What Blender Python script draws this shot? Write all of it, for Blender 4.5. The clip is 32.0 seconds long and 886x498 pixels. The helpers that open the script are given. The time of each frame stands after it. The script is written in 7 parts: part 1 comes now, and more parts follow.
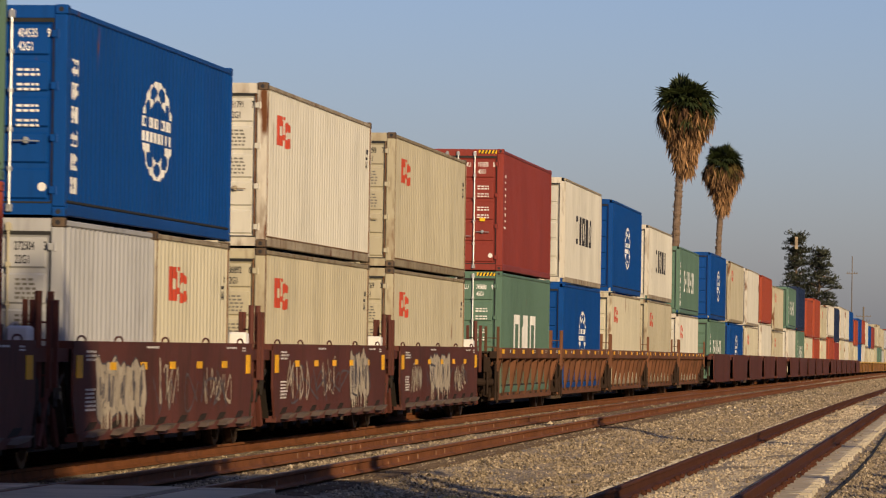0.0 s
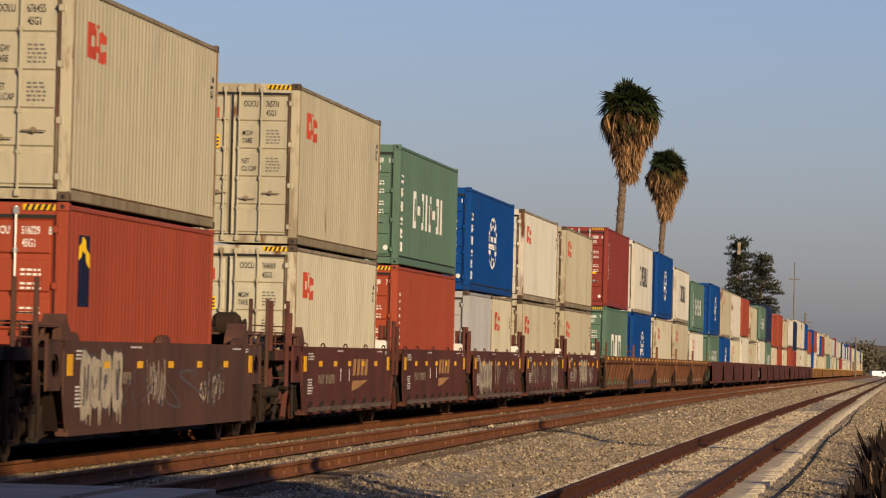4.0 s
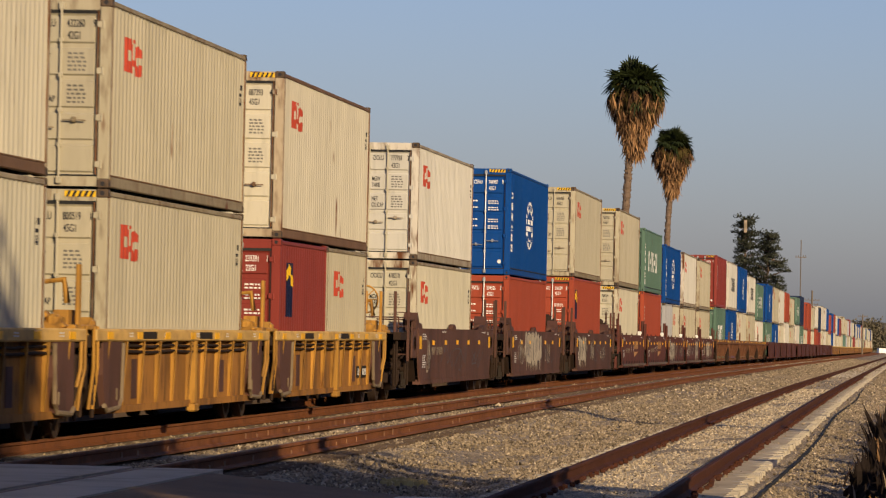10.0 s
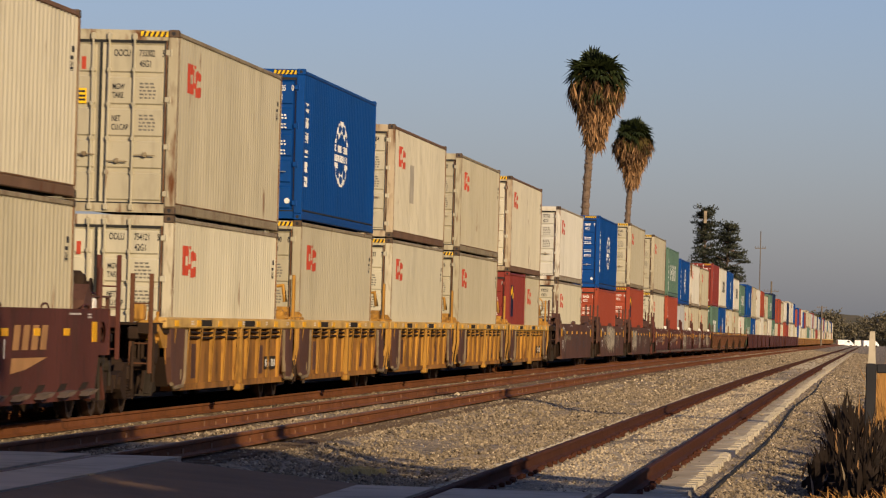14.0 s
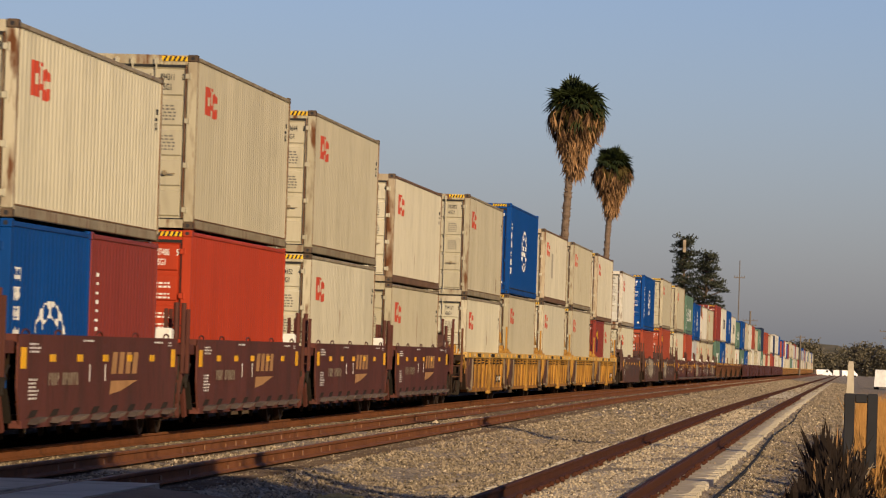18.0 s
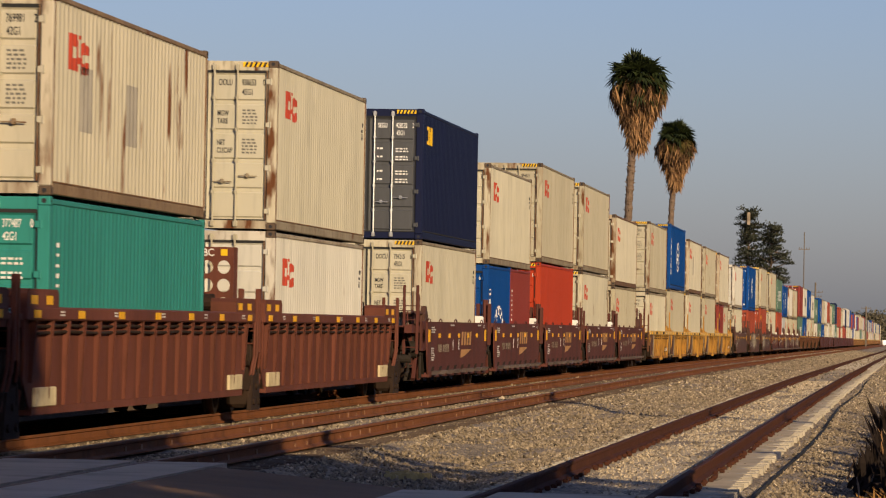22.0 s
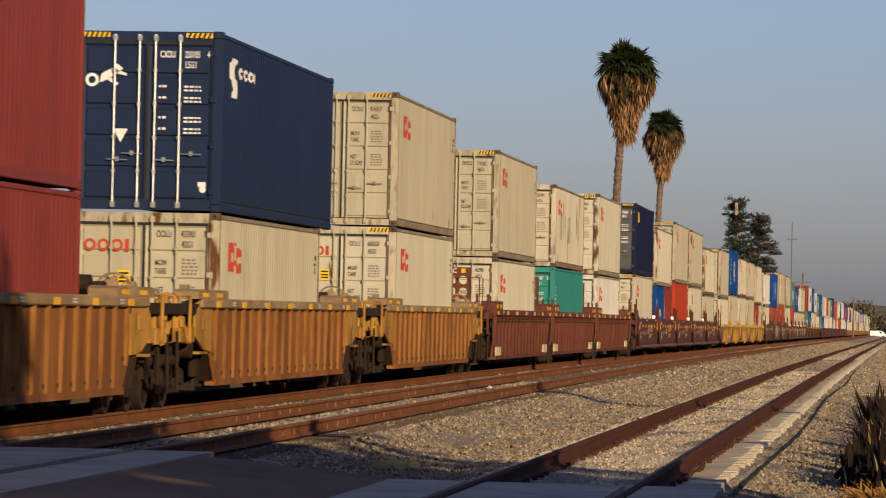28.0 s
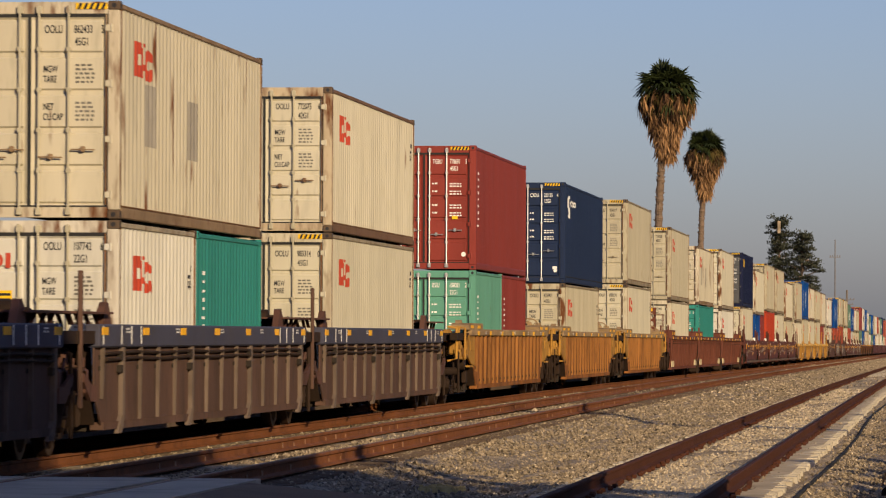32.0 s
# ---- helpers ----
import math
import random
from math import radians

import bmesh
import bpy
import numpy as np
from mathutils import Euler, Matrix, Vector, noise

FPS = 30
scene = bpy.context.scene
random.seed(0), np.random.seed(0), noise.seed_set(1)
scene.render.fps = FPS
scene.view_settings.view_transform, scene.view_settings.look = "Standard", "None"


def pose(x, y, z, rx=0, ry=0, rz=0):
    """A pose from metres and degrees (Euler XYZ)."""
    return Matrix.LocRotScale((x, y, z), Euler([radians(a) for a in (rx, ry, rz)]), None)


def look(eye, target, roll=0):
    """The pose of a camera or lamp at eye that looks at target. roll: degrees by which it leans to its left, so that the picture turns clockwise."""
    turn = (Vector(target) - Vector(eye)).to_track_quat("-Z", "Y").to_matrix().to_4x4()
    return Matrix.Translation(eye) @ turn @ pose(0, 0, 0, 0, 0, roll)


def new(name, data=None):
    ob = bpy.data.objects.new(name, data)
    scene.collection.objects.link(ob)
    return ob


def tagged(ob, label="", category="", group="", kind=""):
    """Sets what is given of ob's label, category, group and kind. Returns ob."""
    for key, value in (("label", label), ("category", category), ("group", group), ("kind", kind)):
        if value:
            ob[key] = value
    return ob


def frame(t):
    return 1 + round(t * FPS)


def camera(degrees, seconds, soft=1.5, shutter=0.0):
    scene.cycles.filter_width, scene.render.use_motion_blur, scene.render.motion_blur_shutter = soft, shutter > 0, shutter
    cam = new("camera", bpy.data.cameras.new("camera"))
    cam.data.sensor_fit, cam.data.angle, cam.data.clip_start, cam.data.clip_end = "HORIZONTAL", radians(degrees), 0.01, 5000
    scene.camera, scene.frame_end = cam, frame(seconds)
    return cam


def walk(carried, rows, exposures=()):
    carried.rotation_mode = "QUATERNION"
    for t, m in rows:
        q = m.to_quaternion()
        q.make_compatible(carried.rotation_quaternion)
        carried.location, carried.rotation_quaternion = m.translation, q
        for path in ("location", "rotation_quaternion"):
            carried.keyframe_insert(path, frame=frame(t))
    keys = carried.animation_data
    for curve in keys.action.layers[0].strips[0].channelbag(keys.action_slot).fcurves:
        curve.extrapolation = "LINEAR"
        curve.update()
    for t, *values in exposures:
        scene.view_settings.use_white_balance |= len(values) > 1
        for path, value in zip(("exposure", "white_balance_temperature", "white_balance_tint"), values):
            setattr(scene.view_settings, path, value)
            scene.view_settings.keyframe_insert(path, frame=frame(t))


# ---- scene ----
# ---- camera ----
cam = camera(11.519, 32.0, soft=1.15, shutter=0.3)
EYE_Z = 1.566
# seconds, yaw, pitch, roll: a hand-held camera that turns on one spot
TURNS = """
0 6.762 1.255 -0.883
0.5 6.737 1.221 -0.903
1 6.625 1.215 -0.975
1.5 6.632 1.234 -1.110
2 6.506 1.146 -1.082
2.5 6.356 1.102 -1.248
3 6.381 1.218 -1.291
3.5 6.086 1.343 -1.301
5.5 6.036 0.928 -1.568
6 6.023 0.803 -1.540
6.5 6.007 0.678 -1.450
7 5.885 0.599 -1.007
7.5 5.730 0.709 -0.978
8 5.655 0.872 -0.949
8.5 5.710 0.846 -1.016
9 5.983 0.841 -0.945
9.5 6.139 0.876 -1.148
10 6.094 1.025 -1.200
10.5 5.958 1.170 -1.347
11 5.802 1.111 -1.513
11.5 5.827 1.009 -1.487
12 6.042 0.933 -1.550
12.5 5.871 0.993 -1.648
13 5.643 0.998 -1.644
13.5 5.552 0.934 -1.595
14 5.564 0.893 -1.559
14.5 5.485 0.942 -1.565
15 5.447 1.151 -1.586
15.5 5.430 1.137 -1.552
17.5 5.263 1.244 -1.688
18 5.287 1.265 -1.830
18.5 5.615 1.149 -1.794
19 5.822 1.036 -1.718
19.5 5.823 1.026 -1.700
20 5.843 1.178 -1.770
20.5 5.894 1.194 -1.724
21 5.986 1.076 -1.695
21.5 6.233 0.893 -0.904
22 6.139 0.934 -1.044
22.5 6.088 1.081 -1.113
23 6.030 1.271 -1.291
23.5 6.085 1.305 -0.649
24 6.032 1.222 -0.792
24.5 5.892 1.162 -0.934
26.5 5.790 0.997 -1.280
27 6.011 0.889 -1.310
27.5 5.952 0.837 -1.449
28 5.978 0.800 -1.183
28.5 6.233 0.642 -0.987
29 6.366 0.541 -1.062
29.5 6.205 0.696 -1.022
30 5.929 0.807 -0.796
30.5 5.855 0.916 -1.080
31 6.397 1.063 -0.612
31.5 6.700 1.104 -0.182
32 6.552 1.100 -0.239
"""
walk(cam, [(a, pose(0, 0, EYE_Z, 90 + c, d, b)) for a, b, c, d in (map(float, r.split()) for r in TURNS.strip().splitlines())])

# ---- light ----
SUN_AZ, SUN_EL = 33.0, 17.0      # degrees from -y towards +x; height
SUN_DIR = Vector((math.sin(radians(SUN_AZ)) * math.cos(radians(SUN_EL)), -math.cos(radians(SUN_AZ)) * math.cos(radians(SUN_EL)), math.sin(radians(SUN_EL))))
world = bpy.data.worlds.new("world")
scene.world = world
world.use_nodes = True
wn = world.node_tree.nodes
sky = wn.new("ShaderNodeTexSky")
sky.sky_type = "NISHITA"
sky.sun_disc = False
sky.sun_elevation = radians(SUN_EL)
sky.sun_rotation = math.atan2(SUN_DIR.x, SUN_DIR.y)
sky.air_density, sky.dust_density, sky.ozone_density = 1.0, 1.0, 4.0
wn["Background"].inputs["Strength"].default_value = 0.088
haze = wn.new("ShaderNodeMix")       # smoggy evening air: a little more red and violet
haze.data_type, haze.blend_type = "RGBA", "MULTIPLY"
haze.inputs[0].default_value = 1.0
haze.inputs[7].default_value = (1.07, 0.95, 1.17, 1)
world.node_tree.links.new(sky.outputs["Color"], haze.inputs[6])
world.node_tree.links.new(haze.outputs[2], wn["Background"].inputs["Color"])
sun = bpy.data.lights.new("sun", "SUN")
sun.energy, sun.angle, sun.color = 5.0, radians(0.55), (1.0, 0.765, 0.46)
new("sun", sun).matrix_world = look(SUN_DIR * 200, (0, 0, 0))
scene.view_settings.exposure = 0.0


# ---- materials ----
def material(name, color, rough=0.6, metal=0.0, spread=0.15, dirt=None, dirt_amount=0.3, scale=3.0, streak=1.0, bump=0.2, fine=60.0, rust=0.0, island=False, spec=0.12):
    """Paint, metal or stone: a base colour that varies at two scales, dirt in patches or streaks, rust spots, fine relief."""
    m = bpy.data.materials.new(name)
    m.use_nodes = True
    t = m.node_tree
    n, l = t.nodes, t.links
    b = n["Principled BSDF"]
    b.inputs["Roughness"].default_value = rough
    b.inputs["Metallic"].default_value = metal
    b.inputs["Specular IOR Level"].default_value = spec
    co = n.new("ShaderNodeTexCoord")
    mp = n.new("ShaderNodeMapping")
    mp.inputs["Scale"].default_value = (1, 1, 1 / streak)
    l.new(co.outputs["Object"], mp.inputs["Vector"])
    who = n.new("ShaderNodeNewGeometry") if island else n.new("ShaderNodeObjectInfo")
    rnd = who.outputs["Random Per Island"] if island else who.outputs["Random"]
    off = n.new("ShaderNodeVectorMath")
    off.operation = "MULTIPLY_ADD"
    comb = n.new("ShaderNodeCombineXYZ")
    for k in range(3):
        l.new(rnd, comb.inputs[k])
    l.new(comb.outputs[0], off.inputs[0])
    off.inputs[1].default_value = (37, 23, 51)
    l.new(mp.outputs[0], off.inputs[2])
    def noise_tex(s, detail=4):
        q = n.new("ShaderNodeTexNoise")
        q.inputs["Scale"].default_value = s
        q.inputs["Detail"].default_value = detail
        l.new(off.outputs[0], q.inputs["Vector"])
        return q.outputs["Fac"]
    def ramp(src, a, c):
        q = n.new("ShaderNodeMapRange")
        q.inputs["From Min"].default_value, q.inputs["From Max"].default_value = a, c
        l.new(src, q.inputs["Value"])
        return q.outputs["Result"]
    def mix(fac, a, c):
        q = n.new("ShaderNodeMix")
        q.data_type = "RGBA"
        for sock, v in ((q.inputs[0], fac), (q.inputs[6], a), (q.inputs[7], c)):
            if isinstance(v, (tuple, float, int)):
                sock.default_value = (*v, 1) if isinstance(v, tuple) else v
            else:
                l.new(v, sock)
        return q.outputs[2]
    big, small = noise_tex(scale * 0.4), noise_tex(fine, 3)
    lo = tuple(c * (1 - spread) for c in color)
    hi = tuple(min(1, c * (1 + spread)) for c in color)
    col = mix(ramp(big, 0.3, 0.7), lo, hi)
    tone = n.new("ShaderNodeMath")
    tone.operation = "MULTIPLY"
    l.new(rnd, tone.inputs[0])
    tone.inputs[1].default_value = 0.25 if island else 0.12
    col = mix(tone.outputs[0], col, tuple(c * 0.5 for c in color))
    d = dirt or tuple(c * 0.45 for c in color)
    patch = n.new("ShaderNodeMath")
    patch.operation = "MULTIPLY"
    l.new(ramp(noise_tex(scale), 0.5, 0.78), patch.inputs[0])
    patch.inputs[1].default_value = dirt_amount
    col = mix(patch.outputs[0], col, d)
    if streak > 1.5:
        fine_streak = n.new("ShaderNodeMath")
        fine_streak.operation = "MULTIPLY"
        l.new(ramp(noise_tex(scale * 5.0, 3), 0.52, 0.80), fine_streak.inputs[0])
        fine_streak.inputs[1].default_value = dirt_amount * 0.9
        col = mix(fine_streak.outputs[0], col, tuple(0.7 * c for c in d))
    if rust:
        col = mix(ramp(noise_tex(scale * 1.7, 8), 0.74 - rust * 0.12, 0.78 - rust * 0.08), col, (0.13, 0.05, 0.02))
    l.new(col, b.inputs["Base Color"])
    rr = n.new("ShaderNodeMapRange")
    rr.inputs["To Min"].default_value, rr.inputs["To Max"].default_value = max(0.05, rough - 0.12), min(1, rough + 0.12)
    l.new(small, rr.inputs["Value"])
    l.new(rr.outputs[0], b.inputs["Roughness"])
    bp = n.new("ShaderNodeBump")
    bp.inputs["Strength"].default_value = bump
    bp.inputs["Distance"].default_value = 0.01
    l.new(small, bp.inputs["Height"])
    l.new(bp.outputs[0], b.inputs["Normal"])
    return m


PAINT = {}
for key, col, ru in (("cream", (0.515, 0.48, 0.37), 0.45), ("white", (0.57, 0.55, 0.485), 0.3), ("tan", (0.44, 0.40, 0.295), 0.45), ("rusty", (0.515, 0.47, 0.36), 1.1), ("worn", (0.54, 0.50, 0.39), 0.6),
                     ("blue", (0.004, 0.056, 0.245), 0.1), ("red", (0.33, 0.066, 0.034), 0.1), ("maroon", (0.235, 0.043, 0.033), 0.1), ("scarlet", (0.42, 0.05, 0.02), 0.05),
                     ("green", (0.105, 0.182, 0.135), 0.4), ("teal", (0.035, 0.235, 0.205), 0.2), ("mint", (0.12, 0.32, 0.24), 0.4), ("navy", (0.016, 0.028, 0.07), 0.1),
                     ("night", (0.010, 0.014, 0.045), 0.05), ("grey", (0.38, 0.385, 0.40), 0.3), ("charcoal", (0.085, 0.088, 0.095), 0.1)):
    PAINT[key] = material("paint_" + key, col, rough=0.5, spread=0.10, dirt=tuple(0.55 * c + 0.008 for c in col), dirt_amount=0.35, scale=1.6, streak=5, bump=0.15, rust=ru)
POST = {k: material("rusted_frame_" + k, c, rough=0.6, spread=0.12, dirt=(0.17, 0.10, 0.055), dirt_amount=0.8, scale=2.2, streak=4, bump=0.3, rust=q) for k, c, q in
        (("cream", (0.53, 0.48, 0.36), 1.35), ("white", (0.58, 0.54, 0.46), 1.3), ("tan", (0.43, 0.385, 0.275), 1.25), ("rusty", (0.52, 0.46, 0.35), 1.7), ("worn", (0.47, 0.385, 0.27), 1.7))}
SEAM = material("rusty_seam", (0.15, 0.07, 0.032), rough=0.85, spread=0.4, dirt=(0.34, 0.27, 0.18), dirt_amount=0.9, scale=5, streak=3)
CASTING = material("dark_corner_casting", (0.115, 0.08, 0.055), rough=0.7, spread=0.3, dirt=(0.05, 0.035, 0.025), dirt_amount=0.7, scale=6)
STEEL = material("galvanised_steel", (0.55, 0.56, 0.56), rough=0.4, metal=0.7, scale=6)
GASKET = material("rubber_gasket", (0.03, 0.03, 0.03), rough=0.8)
UNDER = material("underside_steel", (0.032, 0.025, 0.02), rough=0.8, scale=4)
CAR = {"brown": material("brown_car_paint", (0.105, 0.036, 0.028), rough=0.65, spread=0.2, dirt=(0.045, 0.028, 0.02), dirt_amount=0.7, scale=1.2, streak=3, rust=0.2),
       "dark": material("dark_car_paint", (0.105, 0.052, 0.039), rough=0.65, spread=0.2, dirt=(0.035, 0.025, 0.02), dirt_amount=0.7, scale=1.2, streak=3, rust=0.2),
       "umber": material("umber_car_paint", (0.15, 0.065, 0.035), rough=0.7, spread=0.25, dirt=(0.06, 0.035, 0.02), dirt_amount=0.7, scale=1.2, streak=3, rust=0.4),
       "yellow": material("yellow_car_paint", (0.43, 0.225, 0.045), rough=0.6, spread=0.2, dirt=(0.10, 0.05, 0.025), dirt_amount=0.9, scale=1.5, streak=4, rust=0.6),
       "ochre": material("ochre_car_paint", (0.29, 0.130, 0.038), rough=0.6, spread=0.2, dirt=(0.12, 0.055, 0.022), dirt_amount=0.8, scale=1.5, streak=4, rust=0.5),
       "rust": material("rust_red_car_paint", (0.135, 0.046, 0.03), rough=0.65, spread=0.2, dirt=(0.07, 0.03, 0.02), dirt_amount=0.6, scale=1.3, streak=4, rust=0.2),
       "soot": material("sooty_grey_car_paint", (0.105, 0.060, 0.044), rough=0.7, spread=0.25, dirt=(0.03, 0.025, 0.02), dirt_amount=0.6, scale=1.3, streak=4, rust=0.1)}
FIELD = {"yellow": material("grimy_yellow_panel", (0.31, 0.145, 0.036), rough=0.7, spread=0.3, dirt=(0.07, 0.038, 0.022), dirt_amount=0.95, scale=1.3, streak=3, rust=0.6),
         "ochre": material("grimy_ochre_panel", (0.25, 0.098, 0.028), rough=0.7, spread=0.3, dirt=(0.09, 0.045, 0.02), dirt_amount=0.9, scale=1.2, streak=4, rust=0.6)}
CHORD = {"yellow": material("faded_yellow_chord_paint", (0.56, 0.36, 0.12), rough=0.7, spread=0.25, dirt=(0.25, 0.14, 0.06), dirt_amount=0.6, scale=2.5, streak=0.4, rust=0.5),
         "ochre": material("dusty_chord_paint", (0.30, 0.205, 0.11), rough=0.75, spread=0.25, dirt=(0.16, 0.10, 0.06), dirt_amount=0.8, scale=2.5, streak=0.4, rust=0.3)}
DUSTY = material("dusty_edge_paint", (0.20, 0.15, 0.095), rough=0.8, spread=0.25, dirt=(0.09, 0.06, 0.04), dirt_amount=0.6, scale=3)
TRIM = {k: material("frame_" + k, c, rough=0.65, spread=0.2, dirt=(0.16, 0.09, 0.05), dirt_amount=0.8, scale=2.5, streak=2, rust=0.9) for k, c in
        (("cream", (0.30, 0.255, 0.18)), ("white", (0.35, 0.30, 0.22)), ("tan", (0.28, 0.235, 0.155)), ("rusty", (0.25, 0.175, 0.105)), ("worn", (0.17, 0.10, 0.06)))}
SILL_BLUE = material("faded_blue_paint", (0.062, 0.062, 0.092), rough=0.6, dirt=(0.06, 0.05, 0.04), dirt_amount=0.5, scale=2)
TRUCK_MAT = material("grimy_truck_steel", (0.032, 0.02, 0.014), rough=0.85, scale=4, dirt=(0.06, 0.03, 0.018))
WHEEL_MAT = material("worn_wheel_steel", (0.06, 0.04, 0.03), rough=0.5, metal=0.4, scale=5)
REFLECT = material("yellow_reflector", (0.85, 0.45, 0.02), rough=0.4, dirt_amount=0.15)
WHITE_MARK = material("white_marking", (0.78, 0.77, 0.74), rough=0.6, dirt_amount=0.2)
DARK_MARK = material("dark_marking", (0.03, 0.03, 0.035), rough=0.6, dirt_amount=0.2)
GREY_MARK = material("faded_grey_marking", (0.17, 0.16, 0.14), rough=0.6, dirt_amount=0.2)
RED_MARK = material("red_marking", (0.46, 0.065, 0.036), rough=0.55, dirt_amount=0.2)
YEL_MARK = material("yellow_marking", (0.85, 0.52, 0.02), rough=0.5, dirt_amount=0.1)
TAN_MARK = material("faded_gold_marking", (0.42, 0.23, 0.10), rough=0.7, dirt_amount=0.4)
PATCH_MARK = material("dull_grey_patch", (0.30, 0.275, 0.235), rough=0.7, dirt_amount=0.3)
CREAM_MARK = material("worn_cream_marking", (0.34, 0.28, 0.20), rough=0.7, dirt=(0.10, 0.05, 0.04), dirt_amount=0.8, scale=9)
SPRAY = material("spray_paint", (0.43, 0.37, 0.285), rough=0.7, dirt_amount=0.6, scale=8)
SPRAY_DARK = material("dark_spray_paint", (0.10, 0.09, 0.10), rough=0.7, dirt_amount=0.3, scale=8)
RAIL_MAT = material("rusty_rail", (0.18, 0.068, 0.027), rough=0.75, dirt=(0.07, 0.03, 0.015), dirt_amount=0.7, scale=3, bump=0.4)
# rust of the near track, darkened to hold the shade on its rails
SHADED_RAIL = material("shaded_rusted_rail", (0.075, 0.027, 0.015), rough=0.8, dirt=(0.04, 0.02, 0.012), dirt_amount=0.7, scale=3, bump=0.5)
HEAD_MAT = material("worn_rail_head", (0.17, 0.095, 0.06), rough=0.55, metal=0.15, scale=3)
TIE_MAT = material("pale_concrete_tie", (0.50, 0.44, 0.34), rough=0.85, dirt=(0.26, 0.21, 0.15), dirt_amount=0.7, scale=4, bump=0.5)
WOOD_TIE = material("weathered_wood_tie", (0.12, 0.085, 0.06), rough=0.9, scale=4, bump=0.6)
STONE = material("ballast_stone", (0.265, 0.21, 0.143), rough=0.75, spread=0.85, scale=4, island=True, bump=0.5)
CONCRETE = material("crossing_concrete", (0.55, 0.44, 0.32), rough=0.8, dirt=(0.20, 0.155, 0.115), dirt_amount=0.6, scale=1.5, bump=0.3)
ASPHALT = material("asphalt", (0.24, 0.145, 0.085), rough=0.9, scale=1.5, dirt=(0.12, 0.088, 0.064), bump=0.6)
BARK = material("palm_bark", (0.17, 0.12, 0.085), rough=0.9, scale=3, streak=0.3, dirt=(0.09, 0.06, 0.04), dirt_amount=0.8, bump=0.6)
FROND = material("palm_frond", (0.022, 0.030, 0.010), rough=0.5, spread=0.6, island=True)
FROND_DARK = material("brown_palm_frond", (0.085, 0.046, 0.023), rough=0.8, spread=0.5, island=True)
FROND_OLD = material("dry_palm_frond", (0.31, 0.175, 0.08), rough=0.8, spread=0.6, island=True)
FROND_OLIVE = material("fading_olive_frond", (0.085, 0.062, 0.018), rough=0.7, spread=0.5, island=True)
NEEDLE = material("conifer_foliage", (0.075, 0.082, 0.058), rough=0.7, spread=0.4, island=True)
# far foliage: distance haze is mixed into this greyer, paler leaf colour
HAZED_LEAF = material("hazed_olive_foliage", (0.155, 0.135, 0.09), rough=0.85, spread=0.3, island=True)
LEAF = material("broadleaf_foliage", (0.085, 0.085, 0.05), rough=0.7, spread=0.4, island=True)
WOOD = material("grey_pole_wood", (0.16, 0.13, 0.10), rough=0.9, scale=3)
DRY = material("dry_grass", (0.42, 0.22, 0.07), rough=0.85, spread=0.35, island=True)
DEAD = material("dead_brown_leaf", (0.022, 0.015, 0.012), rough=0.7, spread=0.5, island=True)
PALE_LEAF = material("bleached_leaf", (0.33, 0.26, 0.18), rough=0.8, spread=0.3, island=True)
IRON = material("black_painted_iron", (0.03, 0.03, 0.035), rough=0.5)


def ground_material():
    """Crushed stone: cells of differing tone with dark joints, sand and brown dust in broad patches."""
    m = bpy.data.materials.new("ballast_bed")
    m.use_nodes = True
    n, l = m.node_tree.nodes, m.node_tree.links
    b = n["Principled BSDF"]
    b.inputs["Roughness"].default_value = 0.95
    co = n.new("ShaderNodeTexCoord")
    v1 = n.new("ShaderNodeTexVoronoi")
    v1.inputs["Scale"].default_value = 16
    v2 = n.new("ShaderNodeTexVoronoi")
    v2.inputs["Scale"].default_value = 6
    nz = n.new("ShaderNodeTexNoise")
    nz.inputs["Scale"].default_value = 0.5
    nz.inputs["Detail"].default_value = 6
    for q in (v1, v2, nz):
        l.new(co.outputs["Object"], q.inputs["Vector"])
    r = n.new("ShaderNodeValToRGB")
    r.color_ramp.elements[0].color, r.color_ramp.elements[1].color = (0.09, 0.068, 0.048, 1), (0.46, 0.365, 0.25, 1)
    sep = n.new("ShaderNodeSeparateColor")
    l.new(v1.outputs["Color"], sep.inputs[0])
    l.new(sep.outputs[0], r.inputs[0])
    mx = n.new("ShaderNodeMix")
    mx.data_type = "RGBA"
    mr = n.new("ShaderNodeMapRange")
    mr.inputs["From Min"].default_value, mr.inputs["From Max"].default_value = 0.45, 0.7
    mr.inputs["To Max"].default_value = 0.6
    l.new(nz.outputs["Fac"], mr.inputs["Value"])
    l.new(mr.outputs[0], mx.inputs[0])
    l.new(r.outputs[0], mx.inputs[6])
    mx.inputs[7].default_value = (0.24, 0.18, 0.12, 1)
    l.new(mx.outputs[2], b.inputs["Base Color"])
    bp = n.new("ShaderNodeBump")
    bp.inputs["Strength"].default_value = 0.9
    bp.inputs["Distance"].default_value = 0.05
    l.new(v1.outputs["Distance"], bp.inputs["Height"])
    bp.invert = True
    l.new(bp.outputs[0], b.inputs["Normal"])
    return m


BALLAST = ground_material()


